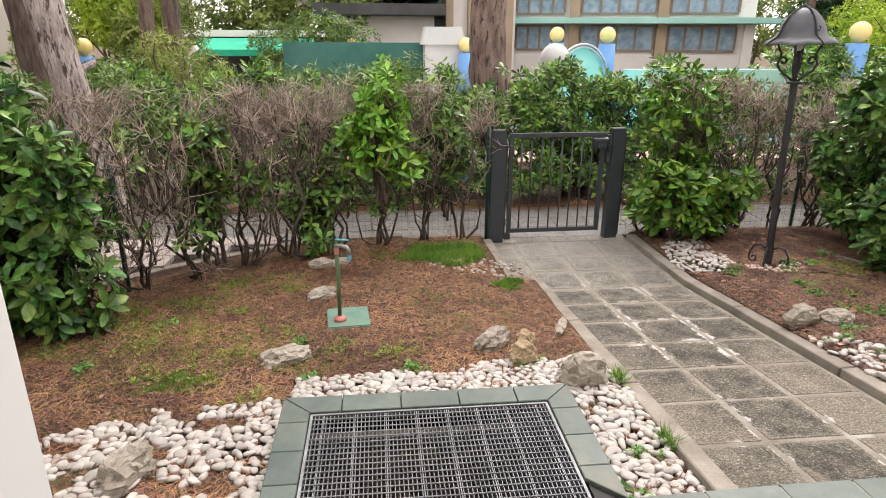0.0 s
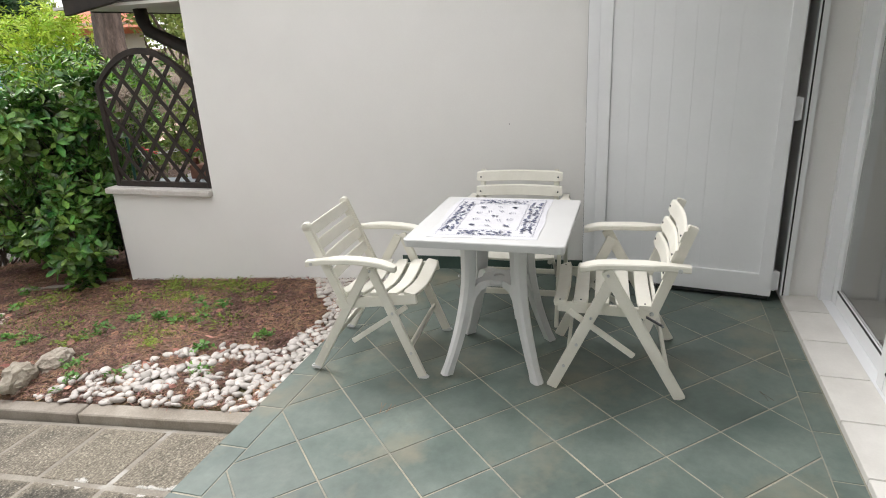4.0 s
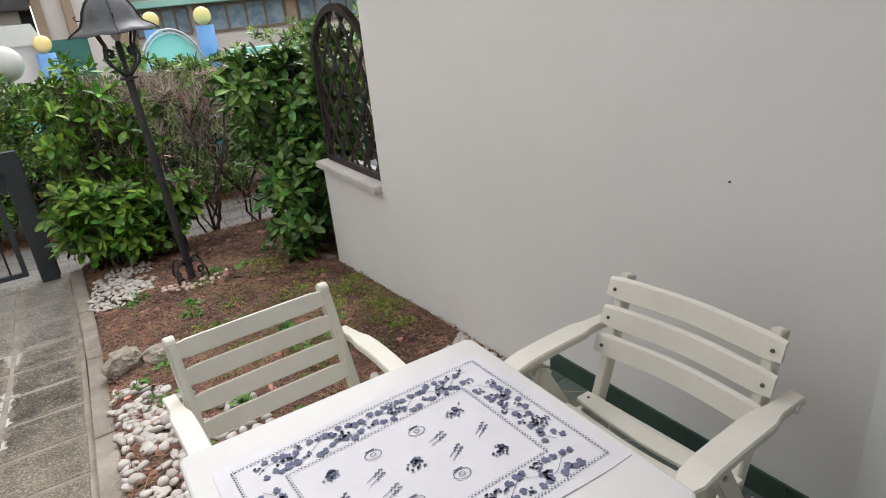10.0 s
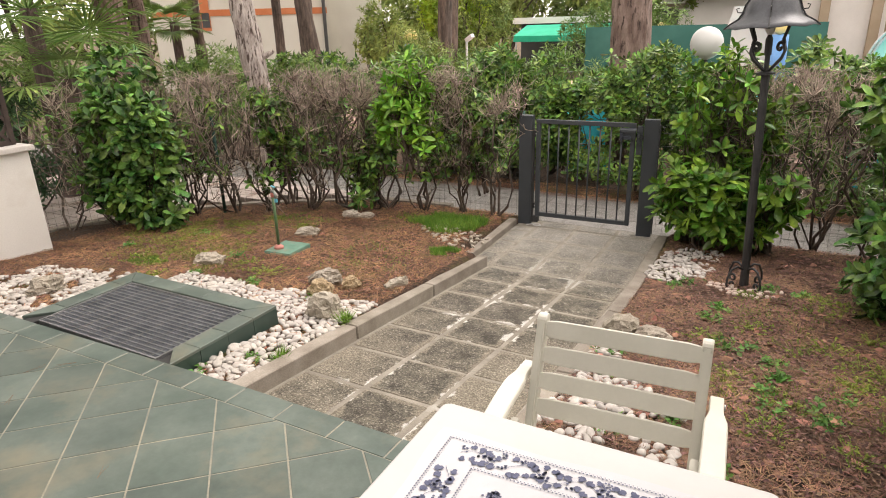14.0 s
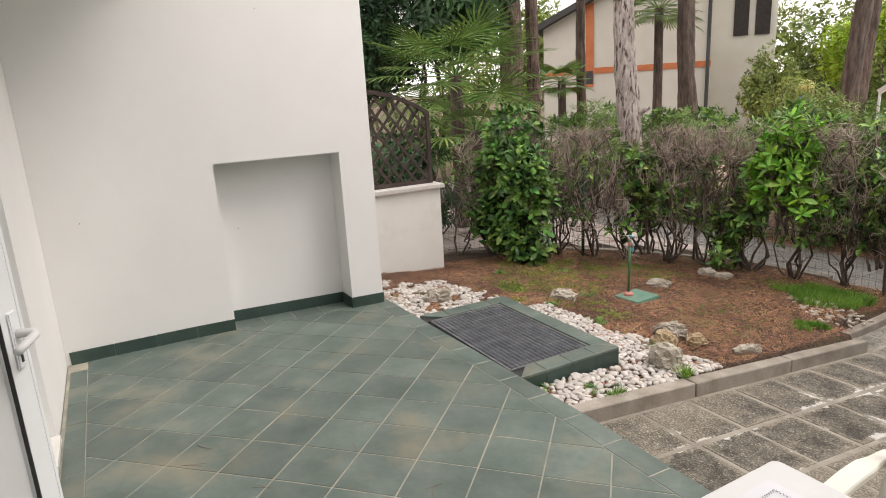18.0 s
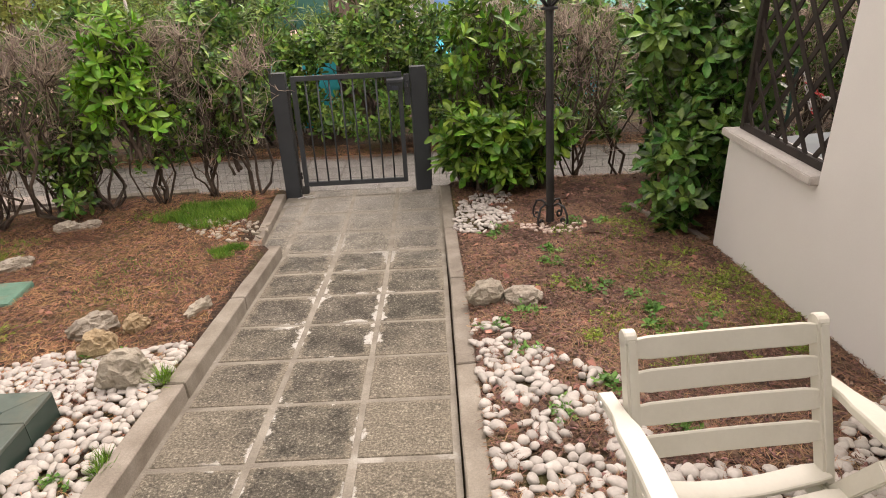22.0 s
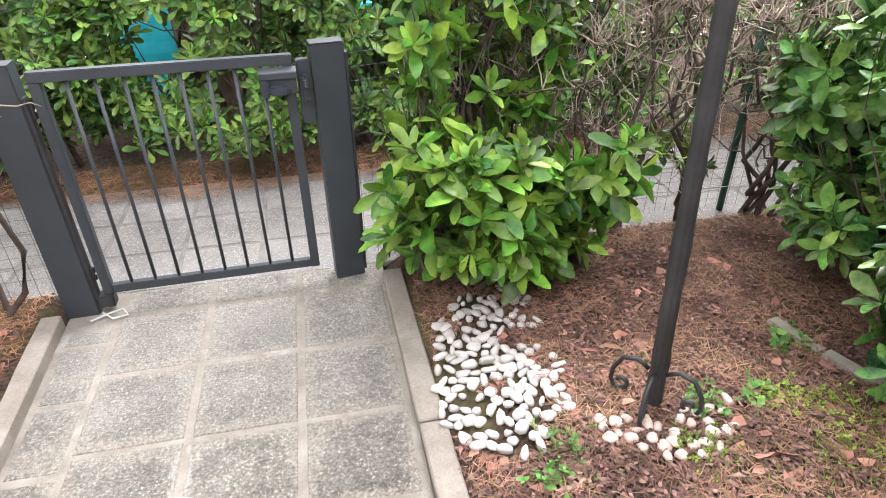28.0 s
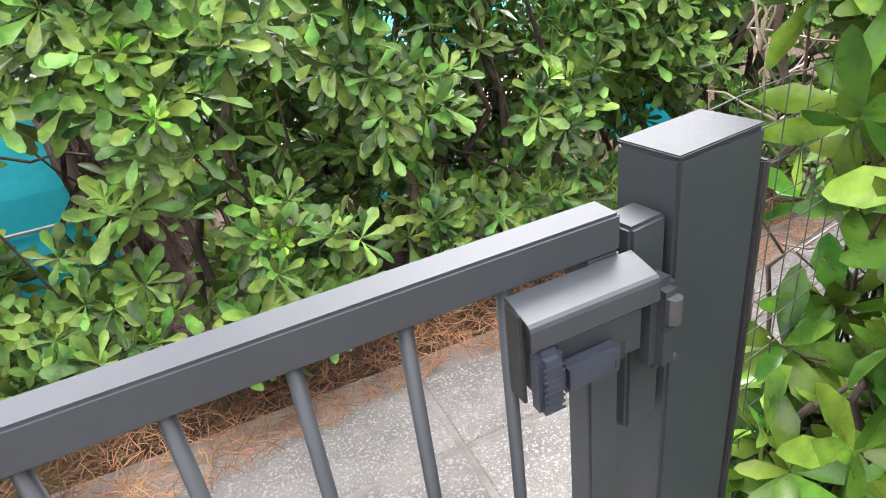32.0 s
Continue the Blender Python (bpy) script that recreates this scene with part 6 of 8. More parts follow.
# ---- street lamp in the garden ----
lamp = thing("garden_lamp", pose(3.40, 4.735, -0.36, 0, -2.1, 0), "tall black wrought-iron garden lamp with a bell-shaped grey hood", "lamp")
bm = bmesh.new()
zs = np.linspace(0.0, 1.50, 32)
rs = np.random.RandomState(3)
add_tube(bm, [(0, 0, z) for z in zs], [0.030 + rs.normal(0, 0.0013) - 0.004 * z / 1.55 for z in zs], 10)
part("pole", bm, IRON_BLACK, lamp, "hammered black iron pole")
part("collar", lathe([(0.03, 1.495), (0.058, 1.50), (0.058, 1.512), (0.03, 1.52)], 16), IRON_BLACK, lamp)


def spiral(c, r0, r1, a0, a1, n=16):
    return [(c[0] + (r0 + (r1 - r0) * i / (n - 1)) * math.cos(a0 + (a1 - a0) * i / (n - 1)), c[1] + (r0 + (r1 - r0) * i / (n - 1)) * math.sin(a0 + (a1 - a0) * i / (n - 1))) for i in range(n)]


for k in range(4):
    m = pose(0, 0, 0, 0, 0, 45 + 90 * k)
    prof = [(0.014, 1.515), (0.06, 1.555), (0.115, 1.60), (0.138, 1.645), (0.126, 1.685)] + spiral((0.098, 1.668), 0.033, 0.008, 0.6, 6.5)[1:]
    bm = tube([(x, 0, z) for x, z in prof], 0.0095, 7)
    bmesh.ops.transform(bm, matrix=m, verts=bm.verts)
    part("scroll", bm, IRON_BLACK, lamp, smooth=True)
    prof = [(0.128, 1.69), (0.118, 1.72), (0.135, 1.755), (0.17, 1.835)]
    bm = tube([(x, 0, z) for x, z in prof], 0.009, 7)
    bmesh.ops.transform(bm, matrix=m, verts=bm.verts)
    part("hood_stay", bm, IRON_BLACK, lamp, smooth=True)
    prof = [(0.03, 0.13), (0.07, 0.155), (0.12, 0.14), (0.15, 0.08), (0.155, 0.03), (0.14, 0.0)] + spiral((0.12, 0.03), 0.035, 0.01, -0.8, -6.0)[2:]
    bm = tube([(x, 0, z) for x, z in prof], 0.0085, 7)
    bmesh.ops.transform(bm, matrix=m, verts=bm.verts)
    part("foot_scroll", bm, IRON_BLACK, lamp, smooth=True)
part("socket", lathe([(0.016, 1.515), (0.016, 1.62), (0.022, 1.62), (0.022, 1.72), (0.012, 1.745)], 12), IRON_BLACK, lamp)
part("bulb", lathe([(0.012, 1.745), (0.028, 1.77), (0.033, 1.80), (0.024, 1.83), (0.004, 1.84)], 14), PVC, lamp, "white lamp bulb, unlit", smooth=True)
# bell hood with eight panels
bm = bmesh.new()
prof = [(0.275, 1.79), (0.245, 1.815), (0.19, 1.848), (0.168, 1.885), (0.152, 1.935), (0.118, 1.99), (0.072, 2.035), (0.015, 2.06)]
rings = []
for r, z in prof:
    rings.append([bm.verts.new((r * (1.0 if k % 2 == 0 else 0.955) * math.cos(k * math.pi / 8), r * (1.0 if k % 2 == 0 else 0.955) * math.sin(k * math.pi / 8), z + (0.010 if k % 2 and r > 0.23 else 0))) for k in range(16)])
for a, b in zip(rings, rings[1:]):
    for k in range(16):
        bm.faces.new((a[k], a[(k + 1) % 16], b[(k + 1) % 16], b[k]))
bm.faces.new(rings[-1])
hood = part("hood", bm, LEAD, lamp, "grey sheet metal bell hood", smooth=True)
hood.modifiers.new("thick", "SOLIDIFY").thickness = 0.003
for k in range(4):
    a = k * math.pi / 2
    pts = [((r + 0.004) * math.cos(a), (r + 0.004) * math.sin(a), z + 0.003) for r, z in prof]
    part("hood_rib", tube(pts, 0.005, 6), IRON_BLACK, hood)
    part("hood_hook", tube([(0.165 * math.cos(a), 0.165 * math.sin(a), 1.89), (0.20 * math.cos(a), 0.20 * math.sin(a), 1.893), (0.21 * math.cos(a), 0.21 * math.sin(a), 1.915), (0.192 * math.cos(a), 0.192 * math.sin(a), 1.92)], 0.004, 6), IRON_BLACK, hood)
part("finial", lathe([(0.012, 2.055), (0.02, 2.068), (0.012, 2.08), (0.003, 2.088)], 10), IRON_BLACK, lamp)

# ---- garden tap ----
GREEN_PAINT = mat("green_paint", (0.07, 0.14, 0.06), (0.11, 0.19, 0.085), 0.5, 9, 60, 0.1)
PLATE = mat("green_cover", (0.11, 0.235, 0.175), (0.17, 0.31, 0.24), 0.6, 7, 60, 0.1, stain=((0.24, 0.20, 0.15), 6, 0.52, 0.75))
BRASS = mat("weathered_brass", (0.25, 0.27, 0.24), (0.36, 0.36, 0.33), 0.45, 12, 60, 0.1, metal=0.7)
BLUE_PL = mat("blue_tap_lever", (0.10, 0.38, 0.50), (0.13, 0.44, 0.56), 0.4, 9, 60, 0)
PINK = mat("pink_flange", (0.55, 0.20, 0.17), (0.62, 0.27, 0.23), 0.6, 9, 60, 0.05)
plate = tagged(finish("drain_cover", box((-0.135, -0.15, -0.03), (0.135, 0.15, 0.012), 0.006), PLATE), "green painted metal cover set in the ground", "cover")
plate.matrix_world = pose(-0.135, 3.785, garden_z(-0.13, 3.78) + 0.022, 0, 0, 5)
tap = thing("garden_tap", pose(-0.185, 3.735, garden_z(-0.13, 3.78) + 0.034), "green standpipe with a brass tap and blue lever", "tap")
part("flange", lathe([(0.042, 0.0), (0.040, 0.018), (0.022, 0.032), (0.015, 0.034)], 18), PINK, tap, "pink plastic flange", smooth=True)
part("pipe", tube([(0, 0, 0.03), (0.003, 0, 0.25), (0.0, 0, 0.47)], 0.0125, 12), GREEN_PAINT, tap, smooth=True)
part("joint", lathe([(0.016, 0.455), (0.017, 0.475), (0.016, 0.495)], 14), PINK, tap)
tp = part("tap_body", tube([(0, 0, 0.485), (0.0, -0.005, 0.51), (0.03, -0.02, 0.515), (0.065, -0.04, 0.51), (0.078, -0.048, 0.495), (0.08, -0.049, 0.462)], [0.014, 0.014, 0.013, 0.012, 0.012, 0.013], 10), BRASS, tap, "weathered brass tap", smooth=True)
part("spindle", tube([(0.035, -0.022, 0.52), (0.037, -0.022, 0.55)], 0.007, 8), BRASS, tp)
part("lever", bar((0.0, -0.005, 0.552), (0.08, -0.046, 0.556), 0.018, 0.008, (0, 1, 0)), BLUE_PL, tp, "light blue lever")
part("nozzle", lathe([(0.013, 0.43), (0.015, 0.445), (0.013, 0.463)], 12, (0.08, -0.049)), BLUE_PL, tp, "light blue nozzle")


# ---- rocks, pebbles ----
def rock(x, y, sx, sy, sz, seed, label="rough grey-brown garden rock", turn=0, up=0.0, material=ROCK, rough=1.0):
    bm = bmesh.new()
    bmesh.ops.create_icosphere(bm, subdivisions=4, radius=1)
    o = Vector((seed * 3.1, seed * 1.7, 0))
    for v in bm.verts:
        p = v.co.copy()
        d = 1 + 0.32 * noise.noise(p * 1.3 + o) + rough * 0.20 * noise.noise(p * 3.1 + o) + rough * 0.10 * noise.noise(p * 7 + o) + 0.05 * noise.noise(p * 16 + o)
        q = Vector([round(c * 2.2) / 2.2 for c in p])
        p = p.lerp(q, 0.42)
        v.co = Vector((p.x * sx, p.y * sy, p.z * sz)) * d
    ob = finish("rock", bm, material)
    ob.matrix_world = pose(x, y, garden_z(x, y) + sz * 0.45 + up, 6, -5, turn)
    return tagged(ob, label, "rock", "garden rocks")


rock(1.11, 2.75, 0.115, 0.10, 0.11, 21, "large rough grey-brown rock beside the light well", rough=0.7)
rock(0.86, 3.02, 0.085, 0.065, 0.085, 3, "rounded ochre rock behind the grey rock", 20, material=ROCK_OCHRE)
rock(0.93, 3.27, 0.065, 0.05, 0.06, 14, "small ochre rock among white pebbles", 50, material=ROCK_OCHRE)
rock(0.72, 3.24, 0.115, 0.065, 0.08, 15, "pale pitted rock among white pebbles", 35)
rock(-0.45, 3.22, 0.13, 0.08, 0.06, 5, "flat mossy rock at the pebble edge", 15)
rock(-0.95, 2.2, 0.13, 0.09, 0.08, 6, "rough brown rock at the pebble edge", 60)
rock(-0.35, 4.29, 0.11, 0.06, 0.055, 7, "pale rock behind the garden tap", 30)
rock(-0.42, 5.08, 0.11, 0.06, 0.055, 8, "pale rough rock near the hedge", 5)
rock(-0.27, 5.13, 0.09, 0.05, 0.04, 16, "flat pale rock near the hedge", 25)
rock(2.81, 3.46, 0.105, 0.085, 0.085, 9, "square pale rock beside the kerb", 10, rough=0.45)
rock(3.00, 3.39, 0.105, 0.07, 0.06, 10, "rounded pale rock beside the kerb", -15, rough=0.45)
rock(1.20, 3.45, 0.10, 0.03, 0.05, 11, "splintered brown bark piece by the kerb", 65)

ICO = bmesh.new()
bmesh.ops.create_icosphere(ICO, subdivisions=2, radius=1)
ICO_V = np.array([v.co[:] for v in ICO.verts])
ICO_F = np.array([[v.index for v in f.verts] for f in ICO.faces])
ICO.free()


def pebble_shapes(rs, n):
    V = np.repeat(ICO_V[None], n, axis=0)
    V = np.sign(V) * np.abs(V) ** rs.uniform(0.72, 1.0, (n, 1, 1))
    ph = rs.uniform(0, 6.28, (n, 1))
    bump_ = 0.95 + 0.15 * np.sin(V[:, :, 0] * 2.1 + ph) + 0.13 * np.sin(V[:, :, 1] * 2.9 + ph * 1.7) + 0.07 * np.sin(V[:, :, 2] * 4 + ph) + 0.05 * np.sin((V[:, :, 0] + V[:, :, 1]) * 5.3 + ph * 2.3)
    return V * bump_[:, :, None]


def scatter(rs, n, zone, rmin):
    """Points inside zone(x, y), not too close together."""
    out = []
    cells = {}
    tries = 0
    x0, x1, y0, y1 = zone[0]
    while len(out) < n and tries < n * 40:
        tries += 1
        x, y = rs.uniform(x0, x1), rs.uniform(y0, y1)
        if not zone[1](x, y):
            continue
        c = (int(x / rmin), int(y / rmin))
        if any((x - a) ** 2 + (y - b) ** 2 < rmin * rmin for i in (-1, 0, 1) for j in (-1, 0, 1) for a, b in cells.get((c[0] + i, c[1] + j), ())):
            continue
        cells.setdefault(c, []).append((x, y))
        out.append((x, y))
    return out


def wob(x, y):
    return 0.10 * noise.noise(Vector((x * 2.3, y * 2.3, 7.0)))


def in_well_bed(x, y):
    if GX0 - 0.02 < x < GX1 + 0.02 and y < GY1 + 0.02 or x > 1.285:
        return False
    if x < GX0:
        if noise.noise(Vector((x * 6.0, y * 6.0, 3.3))) > 0.12 + 0.28 * (x + 0.9):
            return False
        return y < 2.72 + wob(x, y) - 0.25 * max(0, -1.0 - x) and x > -1.95 and not (x < -0.84 and y < 1.66)
    return y < 2.92 + wob(x, y) * 1.3 + 0.22 * max(0, x - 0.5)


def in_east_bed(x, y):
    if x < 2.715 or x > 4.345:
        return False
    w = wob(x, y)
    if x < 3.3 and y < 3.22 + w - (x - 2.72) * 1.1 and noise.noise(Vector((x * 7, y * 7, 9))) > -0.12 * (y - 1.6):
        return True
    return y < 2.02 + w + 0.75 * max(0, (x - 3.75)) ** 1.3


def in_gate_bed(x, y):
    return ((x - 2.93 - 0.12 * (y - 5.0)) / 0.25) ** 2 + ((y - 5.05) / 0.52) ** 2 < 1 + wob(x, y) * 6 and noise.noise(Vector((x * 8, y * 8, 4))) < 0.10 + 1.4 * (3.05 - x)


def in_lamp_bed(x, y):
    return 0.1 < math.hypot(x - 3.4, y - 4.735) < 0.27 and y < 4.72


def pebbles(name, zone, n, rmin, seed, label, material, single, size=(0.016, 0.031), parts=0, centre=None):
    rs = np.random.RandomState(seed)
    pts = scatter(rs, n, zone, rmin)
    V = pebble_shapes(rs, len(pts))
    S = np.stack([rs.uniform(*size, len(pts)) * rs.uniform(1.0, 1.22, len(pts)), rs.uniform(*size, len(pts)), rs.uniform(size[0], size[1], len(pts)) * 0.52], axis=1)
    V = V * S[:, None, :]
    ang = rs.uniform(0, 6.28, len(pts))
    til = rs.normal(0, 0.25, len(pts))
    ct, st_ = np.cos(til)[:, None], np.sin(til)[:, None]
    V = np.stack([V[:, :, 0] * ct - V[:, :, 2] * st_, V[:, :, 1], V[:, :, 0] * st_ + V[:, :, 2] * ct], axis=2)
    ca, sa = np.cos(ang)[:, None], np.sin(ang)[:, None]
    V = np.stack([V[:, :, 0] * ca - V[:, :, 1] * sa, V[:, :, 0] * sa + V[:, :, 1] * ca, V[:, :, 2]], axis=2)
    base = np.array([(x, y, garden_z(x, y) + 0.005 + 0.012 * rs.rand()) for x, y in pts])
    order = np.argsort([math.hypot(x - centre[0], y - centre[1]) for x, y in pts]) if centre else np.arange(len(pts))
    ob = thing(name, Matrix(), label, "pebbles")
    for i in order[:parts]:
        p = npmesh("pebble", V[i], ICO_F, single, ob, smooth=True)
        p.location = base[i]
    rest = order[parts:]
    if len(rest):
        W = (V[rest] + base[rest][:, None, :]).reshape(-1, 3)
        F = (np.arange(len(rest))[:, None, None] * len(ICO_V) + ICO_F[None]).reshape(-1, 3)
        o = npmesh("pebble_mass", W, F, material, ob, smooth=True)
        o["kind"] = "stuff"
    return ob


pebbles("pebble_bed", ((-1.95, 1.30, 1.66, 3.4), in_well_bed), 1800, 0.033, 51, "bed of white pebbles round the light well", PEBBLE_MANY, PEBBLE, size=(0.014, 0.033), parts=300, centre=(0.7, 2.6))
pebbles("pebble_bed", ((2.7, 4.36, 1.75, 3.4), in_east_bed), 1500, 0.037, 52, "bed of white pebbles along the terrace edge", PEBBLE_MANY, PEBBLE, size=(0.015, 0.035), parts=300, centre=(2.95, 2.5))
pebbles("pebble_bed", ((2.6, 3.4, 4.5, 5.6), in_gate_bed), 180, 0.036, 53, "patch of white pebbles beside the gate", PEBBLE_MANY, PEBBLE, size=(0.012, 0.032), parts=180, centre=(2.9, 5.0))
pebbles("pebble_ring", ((3.1, 3.8, 4.4, 4.9), in_lamp_bed), 34, 0.04, 54, "ring of pinkish pebbles round the lamp foot", PEBBLE_PINK, PEBBLE_PINK, size=(0.014, 0.026), parts=34, centre=(3.4, 4.7))
pebbles("pebble_patch", ((0.45, 1.25, 4.6, 5.4), lambda x, y: abs((x - 0.45) * 0.9 - (5.35 - y)) < 0.3 and y < 5.2), 64, 0.042, 55, "loose grey stones by the grass patch", ROCK, ROCK, size=(0.012, 0.030), parts=64, centre=(0.9, 5.0))

# ---- needles, leaves, weeds, grass ----
def litter(name, n, region, seed, material, length, width, label, ok=None):
    rs = np.random.RandomState(seed)
    x, y = rs.uniform(region[0], region[1], n), rs.uniform(region[2], region[3], n)
    keep = np.array([ok(a, b) for a, b in zip(x, y)])
    x, y = x[keep], y[keep]
    n = len(x)
    z = np.array([garden_z(a, b) for a, b in zip(x, y)]) + rs.uniform(0.004, 0.018, n)
    a = rs.uniform(0, 6.28, n)
    d = np.stack([np.cos(a), np.sin(a), rs.normal(0, 0.12, n)], axis=1)
    s = np.stack([-np.sin(a), np.cos(a), rs.normal(0, 0.3, n)], axis=1)
    L = rs.uniform(*length, n)[:, None]
    P = np.stack([x, y, z], axis=1)
    bend = s * (rs.normal(0, 0.10, n)[:, None] * L)
    V = np.stack([P - d * L / 2 - s * width, P - d * L / 2 + s * width, P + bend + s * width, P + bend - s * width, P + d * L / 2], axis=1).reshape(-1, 3)
    F = (np.arange(n)[:, None, None] * 5 + np.array([(0, 1, 2), (0, 2, 3), (3, 2, 4)])[None]).reshape(-1, 3)
    return tagged(npmesh(name, V, F, material), label, "litter", kind="stuff")


def free_west(x, y):
    return not (in_well_bed(x, y) and noise.noise(Vector((x * 3, y * 3, 2))) < 0.0) and not (GX0 - 0.1 < x < GX1 + 0.05 and y < GY1 + 0.05) and x < 1.28 - (0.2 if y > 4.6 else 0) and y > 1.8 and y < 6.0 + 0.55 * min(0, x + 0.3)


def free_east(x, y):
    return x > 2.708 and x < (4.36 if y < 4.15 else 5.2) and not (in_gate_bed(x, y) and x < 3.05) and not (in_east_bed(x, y) and noise.noise(Vector((x * 3, y * 3, 2))) < -0.1)


litter("pine_needles", 66000, (-2.4, 1.3, 1.8, 6.0), 61, NEEDLE, (0.045, 0.10), 0.0010, "dry reddish pine needles strewn over the bed", free_west)
litter("pine_needles", 62000, (2.7, 5.2, 1.8, 6.0), 62, NEEDLE_DARK, (0.045, 0.10), 0.0012, "dry reddish pine needles strewn over the bed", free_east)
litter("pine_needles", 4200, (-1.95, 1.28, 1.75, 3.2), 68, NEEDLE, (0.04, 0.09), 0.0014, "dry reddish pine needles caught among pebbles", lambda x, y: in_well_bed(x, y) and noise.noise(Vector((x * 2.2, y * 2.2, 5))) > -0.1 - 0.25 * min(0, x))
litter("pine_needles", 17000, (-2.0, 6.0, 6.9, 7.5), 63, NEEDLE, (0.06, 0.12), 0.0012, "dry pine needles along the alley hedge", lambda x, y: y > 6.98 + 0.06 * math.sin(x * 3) + 0.05 * noise.noise(Vector((x * 5, y * 5, 0))))
litter("bark_chips", 16000, (-2.4, 1.3, 1.8, 6.0), 64, CHIP, (0.012, 0.03), 0.005, "small brown bark chips on the bed", free_west)
litter("bark_chips", 26000, (2.7, 5.2, 1.8, 6.0), 65, CHIP, (0.010, 0.034), 0.0055, "small brown bark chips on the bed", free_east)
litter("dry_leaves", 260, (2.75, 4.3, 2.2, 6.0), 66, DRYLEAF, (0.035, 0.085), 0.016, "fallen red-brown leaves on the bed", free_east)
litter("dry_leaves", 40, (-2.0, 1.2, 2.8, 5.8), 67, DRYLEAF, (0.03, 0.06), 0.012, "fallen red-brown leaves on the bed", free_west)


def terrace_litter(n, seed):
    """Single fallen needle pairs lying on the tiles."""
    rs = np.random.RandomState(seed)
    for k in range(n):
        x, y, a = rs.uniform(-0.7, 4.1), rs.uniform(-0.4, 1.6), rs.uniform(0, 6.28)
        if 2.7 < x < 3.9 and y > 0:
            continue
        L = rs.uniform(0.05, 0.11)
        ob = thing("pine_needle", pose(x, y, floor_z(x, y) + 0.002, 0, 0, math.degrees(a)), "dry brown pine needle pair fallen on the tiles", "needle", "needles on the terrace")
        part("blade", tube([(0, 0, 0), (L * 0.5, 0.003, 0.002), (L, 0.012, 0.0)], 0.0007, 4), NEEDLE_DARK, ob)
        part("blade", tube([(0, 0, 0), (L * 0.5, -0.004, 0.002), (L * 0.95, -0.010, 0.0)], 0.0007, 4), NEEDLE_DARK, ob)


terrace_litter(34, 5)


def weed(x, y, r, n, seed, kind):
    rs = np.random.RandomState(seed)
    leaf = (0.024, 0.036, 0.015)[kind]
    n = int(n * (1.0, 0.6, 1.6)[kind])
    leaf_mat = (WEED, WEED, WEED_YELLOW)[kind]
    P = np.column_stack([rs.normal(0, r * 0.5, (n, 2)), np.abs(rs.normal(0.012, 0.014, n))])
    A = unit(np.column_stack([rs.normal(0, 0.5, (n, 2)), np.ones(n)]))
    V, F = whorls(rs, P, A, 4, leaf, leaf * 0.62, lo=50, hi=85, fine=False)
    ob = thing("weed", pose(x, y, garden_z(x, y) + 0.005), ("small fresh green weed in the needle bed", "broad-leaved green weed in the needle bed", "yellow-green clover patch in the needle bed")[kind], "weed", "garden weeds")
    npmesh("leaf_tuft", V, F, leaf_mat, ob)["kind"] = "stuff"
    B = np.column_stack([P[:, :2] * 0.2, np.full(n, -0.01)])
    V, F = sticks(wander(rs, B, P, 3, 0.05), np.full((n, 3), 0.0012), 3)
    npmesh("stem", V, F, leaf_mat, ob)


GREEN_WEEDS = [(2.96, 4.50), (3.30, 4.14), (3.26, 3.92), (3.38, 3.50), (3.62, 3.39), (3.64, 3.20), (3.94, 3.11), (3.81, 2.93), (3.84, 2.82), (2.86, 3.11), (3.01, 3.25), (3.77, 4.71), (3.56, 4.68), (3.63, 2.86), (3.52, 3.58), (3.60, 3.04), (3.02, 4.62), (2.93, 2.85), (3.0, 2.35), (3.25, 2.55), (3.45, 2.25), (4.05, 4.9), (-0.4, 3.45), (-1.35, 3.9), (0.25, 2.98), (1.0, 1.83), (1.15, 2.1), (0.90, 2.97), (-0.3, 2.95), (-1.6, 3.3)]
CLOVER = [(4.22, 3.42), (4.14, 3.97), (4.03, 3.51), (4.24, 3.0), (4.22, 3.11), (4.17, 2.72), (4.30, 3.64), (3.88, 4.35), (3.5, 3.87), (3.28, 2.93), (3.28, 3.57), (4.19, 3.55), (4.24, 3.28), (4.04, 4.51), (3.42, 3.1), (3.9, 3.75), (3.74, 3.62), (3.95, 2.6), (3.62, 2.62), (4.0, 3.3), (4.1, 2.9), (3.45, 4.5), (3.88, 4.62), (3.70, 2.95), (-1.05, 3.1), (-0.85, 3.0), (-0.55, 2.75), (-1.2, 4.3), (-1.9, 3.6), (0.1, 5.3), (-1.0, 3.25), (-1.2, 3.15), (-0.75, 3.35), (-0.5, 3.6), (-1.4, 3.55), (-1.55, 3.9), (-0.15, 3.35), (0.15, 3.2), (-0.9, 4.1), (-0.6, 4.5), (-1.1, 4.7)]
rng = random.Random(33)
for k, (x, y) in enumerate(GREEN_WEEDS):
    weed(x, y, rng.uniform(0.05, 0.09), rng.randint(16, 34), 70 + k, k % 2)
for k, (x, y) in enumerate(CLOVER):
    weed(x, y, rng.uniform(0.07, 0.16), rng.randint(24, 50), 170 + k, 2)


